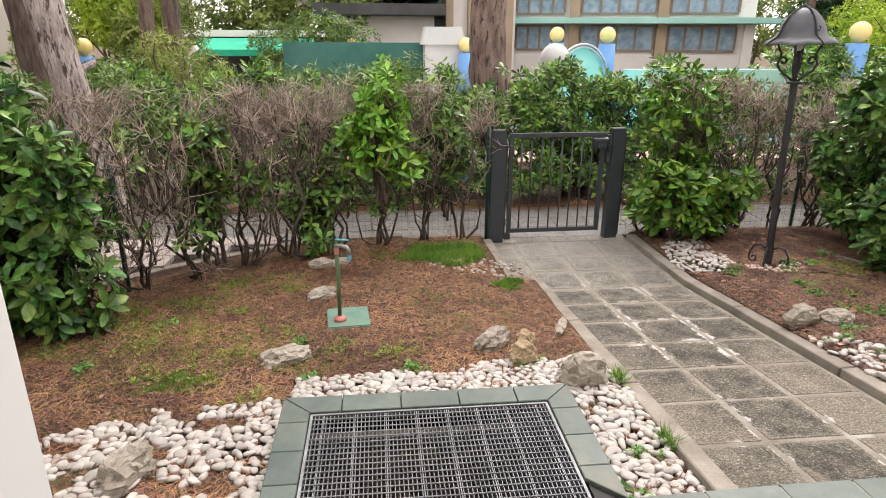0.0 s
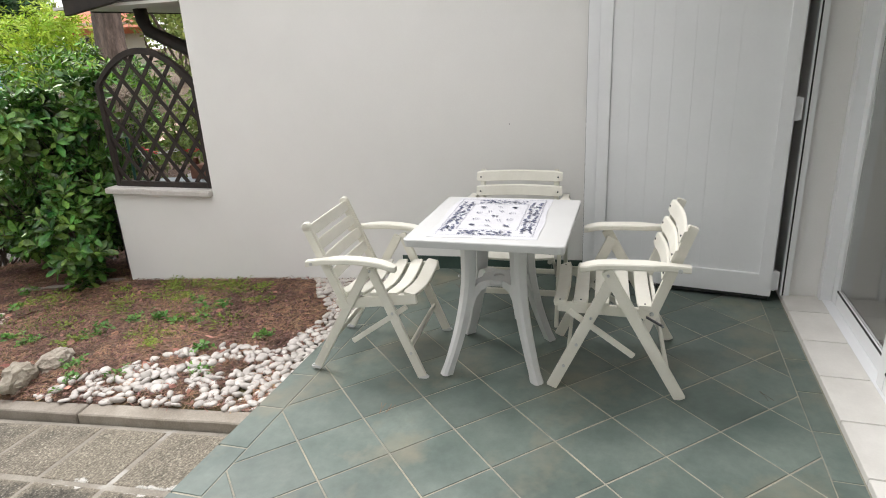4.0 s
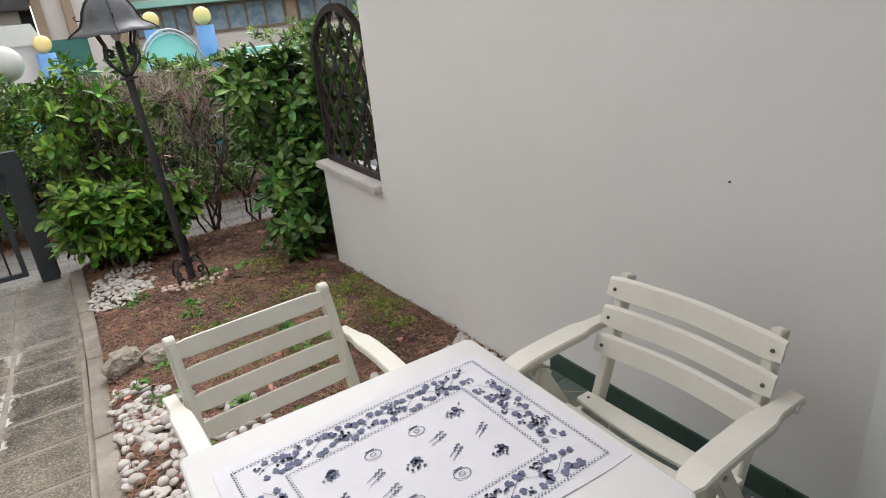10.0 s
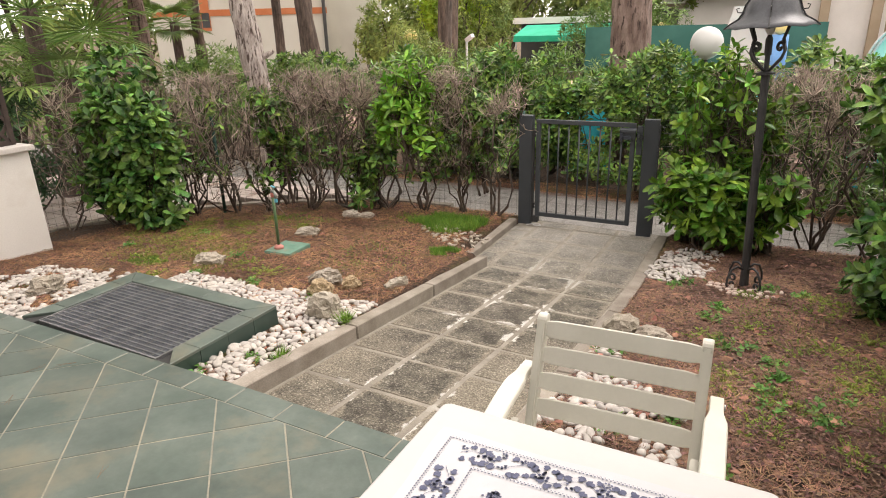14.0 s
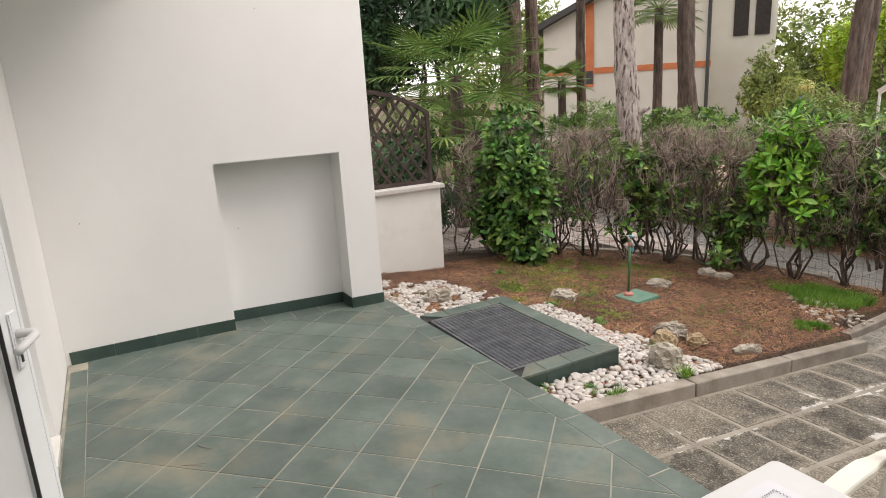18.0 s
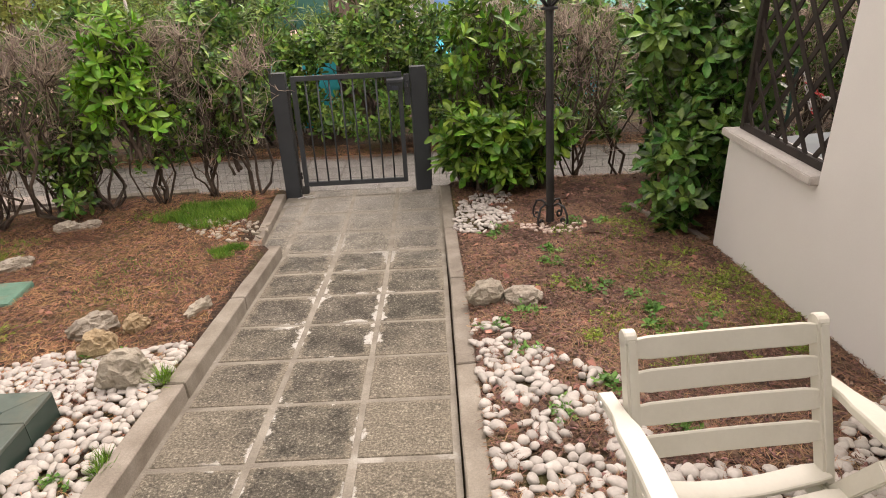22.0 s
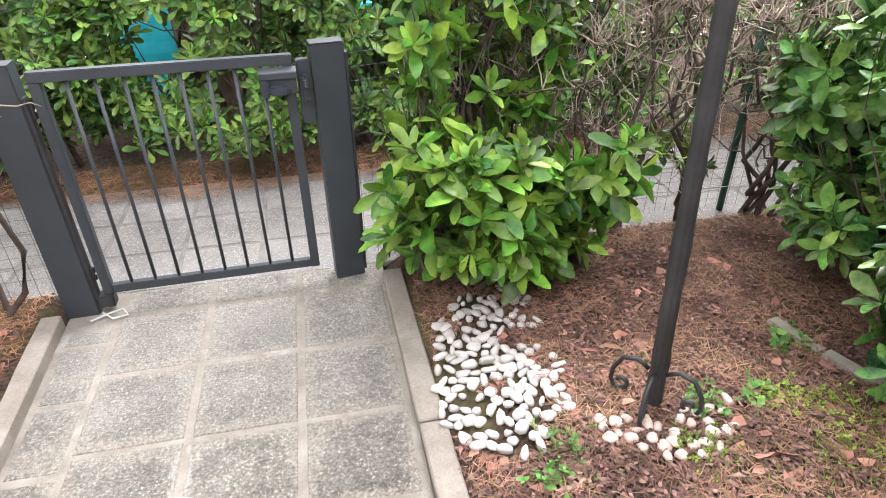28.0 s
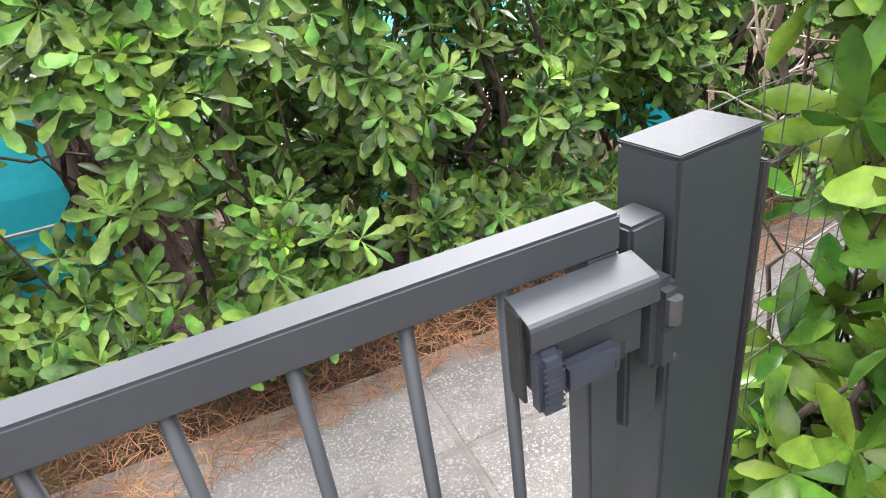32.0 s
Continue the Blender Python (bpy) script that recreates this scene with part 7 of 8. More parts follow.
def grass(name, n, cx, cy, rx, ry, seed, h, label, blade=GRASS):
    rs = np.random.RandomState(seed)
    a, q = rs.uniform(0, 6.28, n), np.sqrt(rs.uniform(0, 1, n))
    q = q * (0.8 + 0.35 * np.sin(a * 3 + seed) * np.sin(a * 2 + 1.3 * seed))
    x, y = cx + np.cos(a) * q * rx, cy + np.sin(a) * q * ry
    keep = np.array([noise.noise(Vector((i * 7, j * 7, seed))) > -0.22 and not ((1.2 if j < 4.55 else 1.0) < i < 2.6) for i, j in zip(x, y)]) if name == "grass" else np.ones(n, bool)
    x, y = x[keep], y[keep]
    n = len(x)
    z = np.array([garden_z(i, j) for i, j in zip(x, y)])
    d = unit(np.column_stack([rs.normal(0, 0.45, (n, 2)), np.ones(n)]))
    L = h * rs.uniform(0.5, 1.2, n)
    V, F = leaves(np.stack([x, y, z], axis=1), d, unit(np.column_stack([rs.normal(0, 1, (n, 2)), np.full(n, 0.2)])), L, np.full(n, 0.004), fine=False, droop=0.35)
    return tagged(npmesh(name, V, F, blade), label, "grass", kind="stuff")


grass("grass", 8000, 0.66, 5.32, 0.52, 0.38, 81, 0.085, "bright green grass patch beside the gate")
grass("grass", 2400, 1.10, 4.40, 0.20, 0.14, 82, 0.05, "thin green grass at the kerb end")
for k, (x, y, rx_, ry_, n) in enumerate([(-1.15, 3.6, 0.8, 0.6, 5500), (-1.05, 3.05, 0.25, 0.14, 2200), (-1.5, 4.2, 0.5, 0.4, 3800), (-0.9, 4.7, 0.5, 0.35, 1800), (-0.35, 3.15, 0.3, 0.2, 900), (0.5, 4.0, 0.5, 0.5, 700), (4.0, 3.2, 0.25, 0.45, 450), (3.6, 4.2, 0.4, 0.35, 800), (3.5, 3.0, 0.3, 0.3, 700)]):
    grass("grass", n, x, y, rx_, ry_, 183 + k, 0.028, "sparse yellow-green moss shoots in the needle bed", WEED_YELLOW if k % 2 == 0 else GRASS)
grass("dry_grass", 120, 1.29, 2.72, 0.03, 0.05, 84, 0.10, "dry grass tuft at the kerb")
grass("dry_grass", 120, 1.29, 2.15, 0.03, 0.06, 85, 0.09, "dry grass tuft at the kerb")


# ---- trees ----
def pine(name, x, y, r, h, lean, seed, label, bark=BARK, knots=0, limbs=0, crown_z=None, z0=-0.5):
    """A pine trunk with plated bark, tapering, with limbs and a needle crown where they can be seen."""
    ob = thing(name, pose(x, y, z0), label, "tree")
    rs = np.random.RandomState(seed)
    n, m = 36, int(h / 0.07)
    zz = np.linspace(-0.05, h, m)
    V = np.zeros((m, n, 3))
    ph = np.arange(n) * 2 * np.pi / n
    for i, z in enumerate(zz):
        rad = r * (1.0 - 0.35 * z / h) * (1 + 0.45 * math.exp(-max(z, 0) / 0.22))
        cx, cy = lean[0] * z + 0.03 * math.sin(z * 1.3 + seed), lean[1] * z + 0.03 * math.cos(z * 1.1 + seed)
        for k in range(n):
            cell = noise.noise(Vector((math.cos(ph[k]) * 2.3, math.sin(ph[k]) * 2.3, z * 1.7 / max(r, 0.1) * 0.18 + seed))) * 0.10
            groove = abs(noise.noise(Vector((math.cos(ph[k]) * 4.1 + seed, math.sin(ph[k]) * 4.1, z * 2.3)))) * 0.22
            q = rad * (1 + cell - 0.10 + groove)
            V[i, k] = (cx + q * math.cos(ph[k]), cy + q * math.sin(ph[k]), z)
    i = np.arange(m - 1)[:, None] * n + np.arange(n)[None, :]
    j = np.arange(m - 1)[:, None] * n + (np.arange(n)[None, :] + 1) % n
    F = np.stack([i, j, j + n, i + n], axis=-1).reshape(-1, 4)
    npmesh("trunk", V.reshape(-1, 3), F, bark, ob)
    for k in range(knots):
        z, a = rs.uniform(0.8, h * 0.9), rs.uniform(0, 6.28)
        rad = r * (1.0 - 0.35 * z / h)
        c = Vector((lean[0] * z, lean[1] * z, z))
        d = Vector((math.cos(a), math.sin(a), 0.5))
        part("branch_stub", tube([c + d * rad * 0.6, c + d * (rad + 0.06), c + d * (rad + 0.1)], [0.04, 0.03, 0.02], 8), bark, ob)
    if crown_z:
        for k in range(7):
            a = k * 0.9 + seed
            z = crown_z + 0.35 * k * 0.4
            c = Vector((lean[0] * z, lean[1] * z, z))
            d = Vector((math.cos(a), math.sin(a), 0.35))
            part("limb", tube([c, c + d * 0.8, c + d * 1.9 + Vector((0, 0, 0.3))], [r * 0.4, r * 0.25, r * 0.1], 7), bark, ob)
        t = 420
        d = unit(rs.normal(0, 1, (t, 3)))
        P = np.array([[lean[0] * h, lean[1] * h, h]]) + d * np.array([[2.4, 2.4, 1.0]]) * rs.uniform(0.3, 1, (t, 1))
        V, F = whorls(rs, P, unit(d + np.array([[0, 0, 0.6]])), 7, 0.35, 0.05, fine=False)
        npmesh("crown", V, F, LEAF_FAR, ob)
    return ob


PLATED = mat("plated_bark", (0.15, 0.095, 0.078), (0.34, 0.245, 0.21), 0.95, 14, 40, 1.0, contrast=0.3, stain=((0.05, 0.032, 0.026), 20, 0.54, 0.60), depth=0.03, zs=0.25, g=0.8)
pine("pine_tree", -2.55, 6.25, 0.168, 7.0, (-0.115, 0.03), 1, "leaning pine with pale flaking bark behind the hedge", BARK, knots=4, crown_z=5.4)
pine("pine_tree", 1.61, 8.6, 0.275, 7.5, (0.0, 0.02), 2, "thick straight pine with plated red-brown bark", PLATED, crown_z=6.0)
for k, (x, y, r, lean) in enumerate([(-6.07, 6.67, 0.24, (-0.02, 0.0)), (-6.75, 7.6, 0.15, (0.0, 0.02)), (-8.4, 10.3, 0.13, (0.03, 0.0)), (-4.75, 9.9, 0.19, (-0.04, 0.0)), (-4.1, 14.0, 0.2, (0.05, 0.0)), (-5.7, 17.5, 0.2, (0.02, 0.0)), (9.5, 8.8, 0.26, (0.0, 0.0)), (13.6, 19.6, 0.13, (0.03, 0))]):
    pine("pine_tree", x, y, r, 7.5, lean, 10 + k, "tall dark pine trunk among the gardens", PLATED if k < 2 else BARK_DARK, crown_z=5.6)


def palm(name, x, y, h, seed, label, n=26, R=0.75, shag=True):
    rs = np.random.RandomState(seed)
    ob = thing(name, pose(x, y, -0.5), label, "palm")
    part("trunk", tube([(0, 0, -0.05), (0.02, 0, h * 0.5), (0, 0, h)], [0.11, 0.10, 0.09], 12), BARK_DARK, ob)
    for i in range(n):
        a = i * 2.399
        up = 0.9 - 1.5 * i / n
        d = Vector((math.cos(a), math.sin(a), up)).normalized()
        L = R * rs.uniform(0.8, 1.1)
        tip = Vector((0, 0, h)) + d * L * 0.75
        fr = part("frond", tube([(0, 0, h - 0.02), Vector((0, 0, h)) + d * L * 0.45, tip], [0.012, 0.008, 0.006], 5), STEM if not shag else LEAF_OLE, ob)
        m = 20
        s = d.cross(Vector((0, 0, 1))).normalized()
        u = s.cross(d)
        ang = np.linspace(-1.9, 1.9, m)
        D = unit(np.array([tuple(d * math.cos(q) + s * math.sin(q) + u * 0.06) for q in ang]))
        V, F = leaves(np.repeat(np.array([tuple(tip)]), m, axis=0), D, np.repeat(np.array([tuple(u)]), m, axis=0), np.full(m, L * 0.62) * (1 - 0.2 * np.abs(ang) / 1.9), np.full(m, 0.036), fine=True, droop=0.22)
        npmesh("blade", V, F, LEAF_OLE, fr)
    return ob


palm("fan_palm", -4.15, 4.35, 2.3, 1, "green fan palm behind the low wall", n=26, R=1.15)
palm("fan_palm", -3.6, 4.3, 1.55, 4, "young fan palm behind the low wall", n=16, R=0.9)
palm("fan_palm", -8.2, 9.6, 2.2, 2, "small fan palm before the pale house", n=20, R=0.6)
palm("fan_palm", -6.5, 10.9, 3.6, 3, "tall fan palm with a drooping crown", n=30, R=0.8)


def bushy(name, c, r, n, seed, label, leaf, L=0.10, W=0.035, category="shrub", per=6, trunk=0.0):
    """A loose leafy mass of many blades round several stems."""
    rs = np.random.RandomState(seed)
    ob = thing(name, pose(c[0], c[1], -0.5), label, category)
    nl = 14
    d0 = unit(rs.normal(0, 1, (nl, 3)))
    lob = d0 * np.array([[r[0] * 0.6, r[1] * 0.6, r[2] * 0.55]])
    w = rs.randint(0, nl, n)
    d = unit(rs.normal(0, 1, (n, 3)))
    P = lob[w] + d * np.array([[r[0] * 0.42, r[1] * 0.42, r[2] * 0.40]]) * (rs.uniform(0.3, 1, n) ** 0.5)[:, None] + np.array([[0, 0, c[2] + 0.5]])
    P[:, 2] = np.maximum(P[:, 2], 0.05)
    V, F = whorls(rs, P, unit(d + np.array([[0, 0, 0.5]])), per, L, W, fine=False)
    npmesh("crown", V, F, leaf, ob)
    st = 9
    A = np.column_stack([rs.normal(0, 0.08, (st, 2)), np.full(st, -0.05)])
    B = P[rs.choice(n, st)]
    V, F = sticks(wander(rs, A, B, 8, 0.04), np.linspace(0.03 + trunk, 0.008, 8)[None, :] * np.ones((st, 1)), 6)
    npmesh("branchwork", V, F, STEM, ob)["kind"] = "stuff"
    return ob


bushy("oleander", (0.15, 8.05, 0.5), (0.65, 0.4, 0.75), 500, 28, "feathery grey-green oleander behind the hedge", LEAF_OLE, 0.13, 0.018)
bushy("oleander", (0.75, 9.1, 0.6), (0.9, 0.5, 0.75), 600, 1, "feathery grey-green oleander behind the hedge", LEAF_OLE, 0.13, 0.018)
bushy("oleander", (-0.6, 7.8, 0.5), (1.2, 0.5, 0.75), 800, 2, "feathery green oleander behind the hedge", LEAF_OLE, 0.13, 0.018)
bushy("oleander", (-2.6, 7.6, 0.58), (1.3, 0.5, 0.82), 850, 3, "feathery green oleander behind the hedge", LEAF_OLE, 0.13, 0.02)
bushy("oleander", (2.7, 8.0, 0.38), (1.0, 0.5, 0.60), 700, 4, "dense green oleander behind the gate", LEAF_DARK, 0.12, 0.03)
bushy("oleander", (4.6, 8.0, 0.45), (1.4, 0.5, 0.65), 900, 5, "dense green hedge shrub beyond the alley", LEAF, 0.11, 0.03)
bushy("oleander", (7.4, 7.6, 0.5), (1.6, 0.6, 0.85), 1000, 6, "dense green hedge shrub beyond the alley", LEAF, 0.11, 0.035)
bushy("shrub", (6.4, 6.6, 0.75), (1.0, 0.9, 1.0), 1000, 7, "leafy green shrub past the low wall", LEAF, 0.10, 0.035)
bushy("shrub", (6.6, 4.6, 0.5), (0.9, 1.0, 0.95), 700, 8, "leafy green shrub past the low wall", LEAF_FAR, 0.10, 0.035)
bushy("shrub", (-4.6, 7.2, 0.58), (1.4, 0.8, 0.87), 1050, 9, "fine-leaved green shrub beyond the alley", LEAF_OLE, 0.10, 0.02)
bushy("shrub", (-6.4, 5.6, 0.72), (1.2, 1.0, 0.92), 950, 10, "fine-leaved green shrub beyond the alley", LEAF_OLE, 0.10, 0.025)
bushy("shrub", (-3.7, 3.2, 0.45), (0.9, 1.2, 0.85), 1200, 11, "dark leafy shrub behind the low wall", LEAF_YEW, 0.09, 0.03)
bushy("shrub", (-3.2, 11.0, 0.65), (1.0, 0.8, 1.05), 800, 27, "feathery light green shrub beyond the alley", LEAF_FAR, 0.12, 0.022)
bushy("cypress", (14.2, 16.7, 1.45), (2.0, 1.5, 2.0), 1500, 12, "bright lime-green garden cypress", LEAF_LIME, 0.16, 0.05)
bushy("cypress", (12.8, 13.9, 1.25), (1.7, 1.2, 1.5), 1000, 13, "bright lime-green garden cypress", LEAF_LIME, 0.16, 0.05)
bushy("tree", (-7.6, 5.4, 3.1), (2.9, 2.2, 2.6), 4600, 14, "dark feathery yew tree behind the low wall", LEAF_YEW, 0.18, 0.05, "tree", trunk=0.05)
bushy("tree", (-6.2, 20.0, 1.6), (1.5, 1.2, 1.9), 1000, 15, "green leafy garden tree beside the house", LEAF_FAR, 0.16, 0.05, "tree", trunk=0.03)
bushy("tree", (-7.4, 21.0, 2.2), (1.6, 1.2, 2.0), 1100, 19, "yellow-green tree beside the pale house", LEAF_LIME, 0.2, 0.07, "tree", trunk=0.04)
bushy("tree", (-8.0, 17.0, 1.3), (0.8, 0.8, 1.3), 600, 16, "small green tree at the house corner", LEAF_FAR, 0.16, 0.06, "tree", trunk=0.03)
bushy("tree", (16.0, 20.2, 2.6), (2.5, 2.2, 3.0), 1900, 17, "dark green tree in the distance", LEAF_YEW, 0.25, 0.09, "tree", trunk=0.08)
bushy("tree", (10.6, 14.2, 0.7), (1.4, 1.0, 1.1), 900, 18, "green shrubs in the distance", LEAF, 0.16, 0.06, "tree", trunk=0.03)
bushy("tree", (19.0, 14.0, 3.0), (4.0, 4.0, 3.6), 2000, 26, "dark green trees in the distance", LEAF_FAR, 0.3, 0.1, "tree", trunk=0.08)
bushy("tree", (-2.0, 23.5, 1.0), (2.6, 1.0, 1.5), 900, 29, "fine-leaved trees before the white building", LEAF_OLE, 0.2, 0.05, "tree", trunk=0.04)
for k in range(7):
    bushy("tree", (-18 + 2.9 * k, 30 + 3 * (k % 3), 3.0), (3.2, 2.4, 3.2), 600, 40 + k, "pale green trees in the distance", LEAF_FAR, 0.35, 0.14, "tree", trunk=0.06)
for k in range(6):
    bushy("tree", (24 + 4 * k, 40 - 7 * k, 3.0), (4.2, 3.4, 4.0), 600, 50 + k, "dark green trees in the distance", LEAF_FAR, 0.4, 0.16, "tree", trunk=0.08)
for k in range(3):
    bushy("tree", (-20 - 2 * k, 16 - 7 * k, 3.0), (3.2, 3.4, 4.0), 600, 60 + k, "dark green trees in the distance", LEAF_FAR, 0.4, 0.16, "tree", trunk=0.08)

# clipped dark hedge far left
bushy("clipped_hedge", (-5.8, 17.6, 0.35), (2.6, 0.7, 0.75), 1500, 30, "dark clipped hedge by the car park", LEAF_DARK, 0.10, 0.04, "hedge")

# ---- buildings in the distance ----
HOTEL = mat("hotel_render", (0.72, 0.68, 0.65), (0.80, 0.76, 0.73), 0.9, 0.8, 30, 0.05, g=0.1)
PILASTER = mat("ochre_pilaster", (0.33, 0.25, 0.17), (0.40, 0.31, 0.22), 0.85, 1, 30, 0.05, g=0.15)
TURQ = mat("turquoise_ledge", (0.30, 0.58, 0.52), (0.36, 0.64, 0.58), 0.7, 1, 30, 0.02, g=0.1)
WINFRAME = mat("brown_window_frame", (0.20, 0.15, 0.11), (0.27, 0.21, 0.16), 0.6, 2, 30, 0.02, g=0.2)
CURTAIN_BLUE = mat("blue_curtain", (0.16, 0.26, 0.36), (0.36, 0.48, 0.58), 0.5, 3, 18, 0.1)
DARKROOF = mat("dark_parapet", (0.05, 0.05, 0.05), (0.08, 0.08, 0.08), 0.8, 1, 30, 0.05, g=0.2)
POOLWALL = mat("green_pool_wall", (0.03, 0.13, 0.11), (0.05, 0.17, 0.145), 0.8, 1, 30, 0.02, g=0.15)
BLUEPOST = mat("blue_post", (0.12, 0.30, 0.62), (0.16, 0.35, 0.68), 0.6, 2, 30, 0.02, g=0.1)
GLOBE = mat("yellowed_globe", (0.78, 0.62, 0.24), (0.83, 0.68, 0.30), 0.4, 2, 30, 0, g=0.05)
AWN = mat("green_awning", (0.0, 0.42, 0.25), (0.02, 0.50, 0.31), 0.7, 2, 30, 0.02, g=0.1)
ORANGE = mat("orange_trim", (0.52, 0.16, 0.06), (0.60, 0.21, 0.09), 0.8, 2, 30, 0.02, g=0.1)
DECK = mat("pink_pool_deck", (0.52, 0.34, 0.28), (0.62, 0.43, 0.36), 0.85, 2, 30, 0.05, g=0.2)
SUNBED = mat("turquoise_fabric", (0.03, 0.66, 0.80), (0.06, 0.76, 0.88), 0.7, 6, 220, 0.1, g=0.15, trans=0.35)
WATER = mat("pool_turquoise", (0.02, 0.50, 0.60), (0.05, 0.62, 0.70), 0.2, 2, 10, 0.1, g=0.1)


def hotel_wing():
    a = math.degrees(math.atan2(25.3 - 29.6, 18.6 - 6.0))
    ob = thing("hotel", pose(6.0, 29.6, -0.5, 0, 0, a), "pale hotel wing with ribbon windows and a turquoise ledge", "building")
    W = 10.47
    part("wall", box((0, 0, 0), (W, 6, 10)), HOTEL, ob)
    part("ledge", box((-0.6, -0.9, 2.50), (W + 0.86, 0, 2.74), 0.02), TURQ, ob, "turquoise ledge")
    part("plinth", box((0.0, -0.05, 0.0), (W, 0.0, 1.18)), HOTEL, ob)
    for x in (0.0, 2.85, 6.55):
        part("pilaster", box((x, -0.35, 0), (x + 0.44, -0.001, 4.2), 0.02), PILASTER, ob, "ochre pilaster")
        part("pilaster_head", box((x - 0.3, -0.45, 3.75), (x + 0.74, -0.001, 4.35), 0.02), PILASTER, ob, "ochre pilaster")
    part("end_pier", box((W - 0.4, -0.3, 0), (W, -0.001, 2.48), 0.02), HOTEL, ob)
    for z0, z1 in ((1.36, 2.46), (2.88, 3.60), (5.2, 6.3)):
        for x0, x1 in ((0.5, 2.62), (3.36, 6.48), (7.08, 9.78)):
            fr = part("window", box((x0, -0.06, z0), (x1, -0.002, z1)), CURTAIN_BLUE, ob, "ribbon window with blue curtains")
            part("rail", box((x0, -0.12, z0), (x1, -0.06, z0 + 0.09)), WINFRAME, fr)
            part("rail", box((x0, -0.12, z1 - 0.09), (x1, -0.06, z1)), WINFRAME, fr)
            n = 4
            for i in range(n + 1):
                xm = x0 + (x1 - x0) * i / n
                part("mullion", box((xm - 0.05, -0.12, z0 + 0.09), (xm + 0.05, -0.06, z1 - 0.09)), WINFRAME, fr)
    return ob


hotel_wing()
ob = thing("hotel", pose(0, 0, -0.5), "white hotel block with balconies and a dark flat parapet", "building")
part("wall", box((-1.6, 28.0, 0), (2.6, 34, 2.75)), HOTEL, ob)
part("parapet", box((-2.4, 26.9, 2.75), (3.0, 34, 3.2), 0.03), DARKROOF, ob, "dark flat roof edge")
part("tall_block", box((-3.4, 31.0, 3.2), (6.0, 37, 11)), HOTEL, ob)
part("doorway", box((-1.55, 27.96, 0.3), (-0.9, 28.001, 2.3)), DARKROOF, ob, "dark glazed doorway")
part("recess", box((2.62, 28.2, 0.0), (3.0, 29.0, 2.75)), DARKROOF, ob, "dark recess")
part("window", box((-1.58, 27.95, 2.31), (-0.6, 28.001, 2.5)), WINFRAME, ob)
for x in (3.05, 4.0, 5.6):
    part("pilaster", box((x, 27.6, 0), (x + 0.32, 28.0, 8.0), 0.02), PILASTER, ob, "ochre pilaster")
part("side_wall", box((3.2, 28.02, 0), (6.1, 31, 8.0)), HOTEL, ob)
for z in (3.45, 6.4):
    part("balcony_slab", box((0.3, 27.0, z), (3.0, 30.9, z + 0.22), 0.02), TURQ, ob, "turquoise balcony slab")
    part("balcony_slab", box((-3.6, 28.5, z + 0.15), (0.25, 30.9, z + 0.3), 0.02), TURQ, ob, "turquoise balcony slab")
    for i in range(26):
        part("baluster", box((-3.5 + i * 0.145, 28.52, z + 0.3), (-3.46 + i * 0.145, 28.56, z + 1.1)), PILASTER, ob)
    part("balcony_rail", box((-3.6, 28.5, z + 1.1), (0.25, 28.58, z + 1.18)), PILASTER, ob)
    part("balcony_front", box((0.3, 27.0, z + 0.23), (1.6, 27.06, z + 1.1)), PILASTER, ob, "ochre balcony panel")
    for i in range(4):
        part("balcony_door", box((-3.2 + i * 0.95, 30.96, z + 0.3), (-2.6 + i * 0.95, 31.001, z + 2.2)), CURTAIN_BLUE, ob)
part("chair", box((-3.0, 29.0, 3.75), (-2.5, 29.4, 4.5)), PVC, ob, "white balcony chair")

ob = thing("hut", pose(2.32, 21.8, -0.5), "small white wooden hut by the pool", "hut")
part("wall", box((-0.62, -0.5, 0), (0.62, 0.5, 1.75)), PVC, ob)
bm = bmesh.new()
pts = [(-0.75, 1.7), (0.75, 1.7), (0.55, 2.25), (-0.6, 2.25)]
a = [bm.verts.new((x, -0.62, z)) for x, z in pts]
b = [bm.verts.new((x * 0.98, 0.62, z)) for x, z in pts]
bm.faces.new(a)
bm.faces.new(b[::-1])
for i in range(4):
    bm.faces.new((a[i], b[i], b[(i + 1) % 4], a[(i + 1) % 4]))
part("roof", bm, PVC, ob, "white pitched roof")

ob = structure("pool_wall", box((-3.0, 22.3, -0.5), (4.2, 22.5, 1.25)), POOLWALL, "dark green pool enclosure wall")
structure("pool_deck", box((-8.0, 9.6, -0.55), (14.0, 21.0, -0.40)), DECK, "pinkish paved pool deck", "deck")
structure("pool_water", box((-1.0, 11.0, -0.41), (9.0, 18.0, -0.385)), WATER, "turquoise swimming pool", "water")
structure("pool_edge", box((7.0, 17.2, -0.5), (17.0, 17.6, 0.62)), TURQ, "turquoise rim of the raised pool", "wall")
for k, x in enumerate((0.9, 1.75, 3.4, 5.2)):
    ob = thing("sun_lounger", Matrix(), "white plastic sun lounger on the pool deck", "lounger", "sun loungers by the pool")
    part("bed", box((x, 9.75, -0.2), (x + 0.55, 11.2, -0.12), 0.02), PVC, ob)
    bm = box((x, 9.45, -0.15), (x + 0.55, 9.52, 0.62), 0.02)
    part("backrest", bm, WATER if k % 2 == 0 else PVC, ob)
    for lx in (x + 0.04, x + 0.5):
        for ly in (9.8, 11.1):
            part("leg", box((lx - 0.02, ly - 0.02, -0.405), (lx + 0.02, ly + 0.02, -0.2)), PVC, ob)


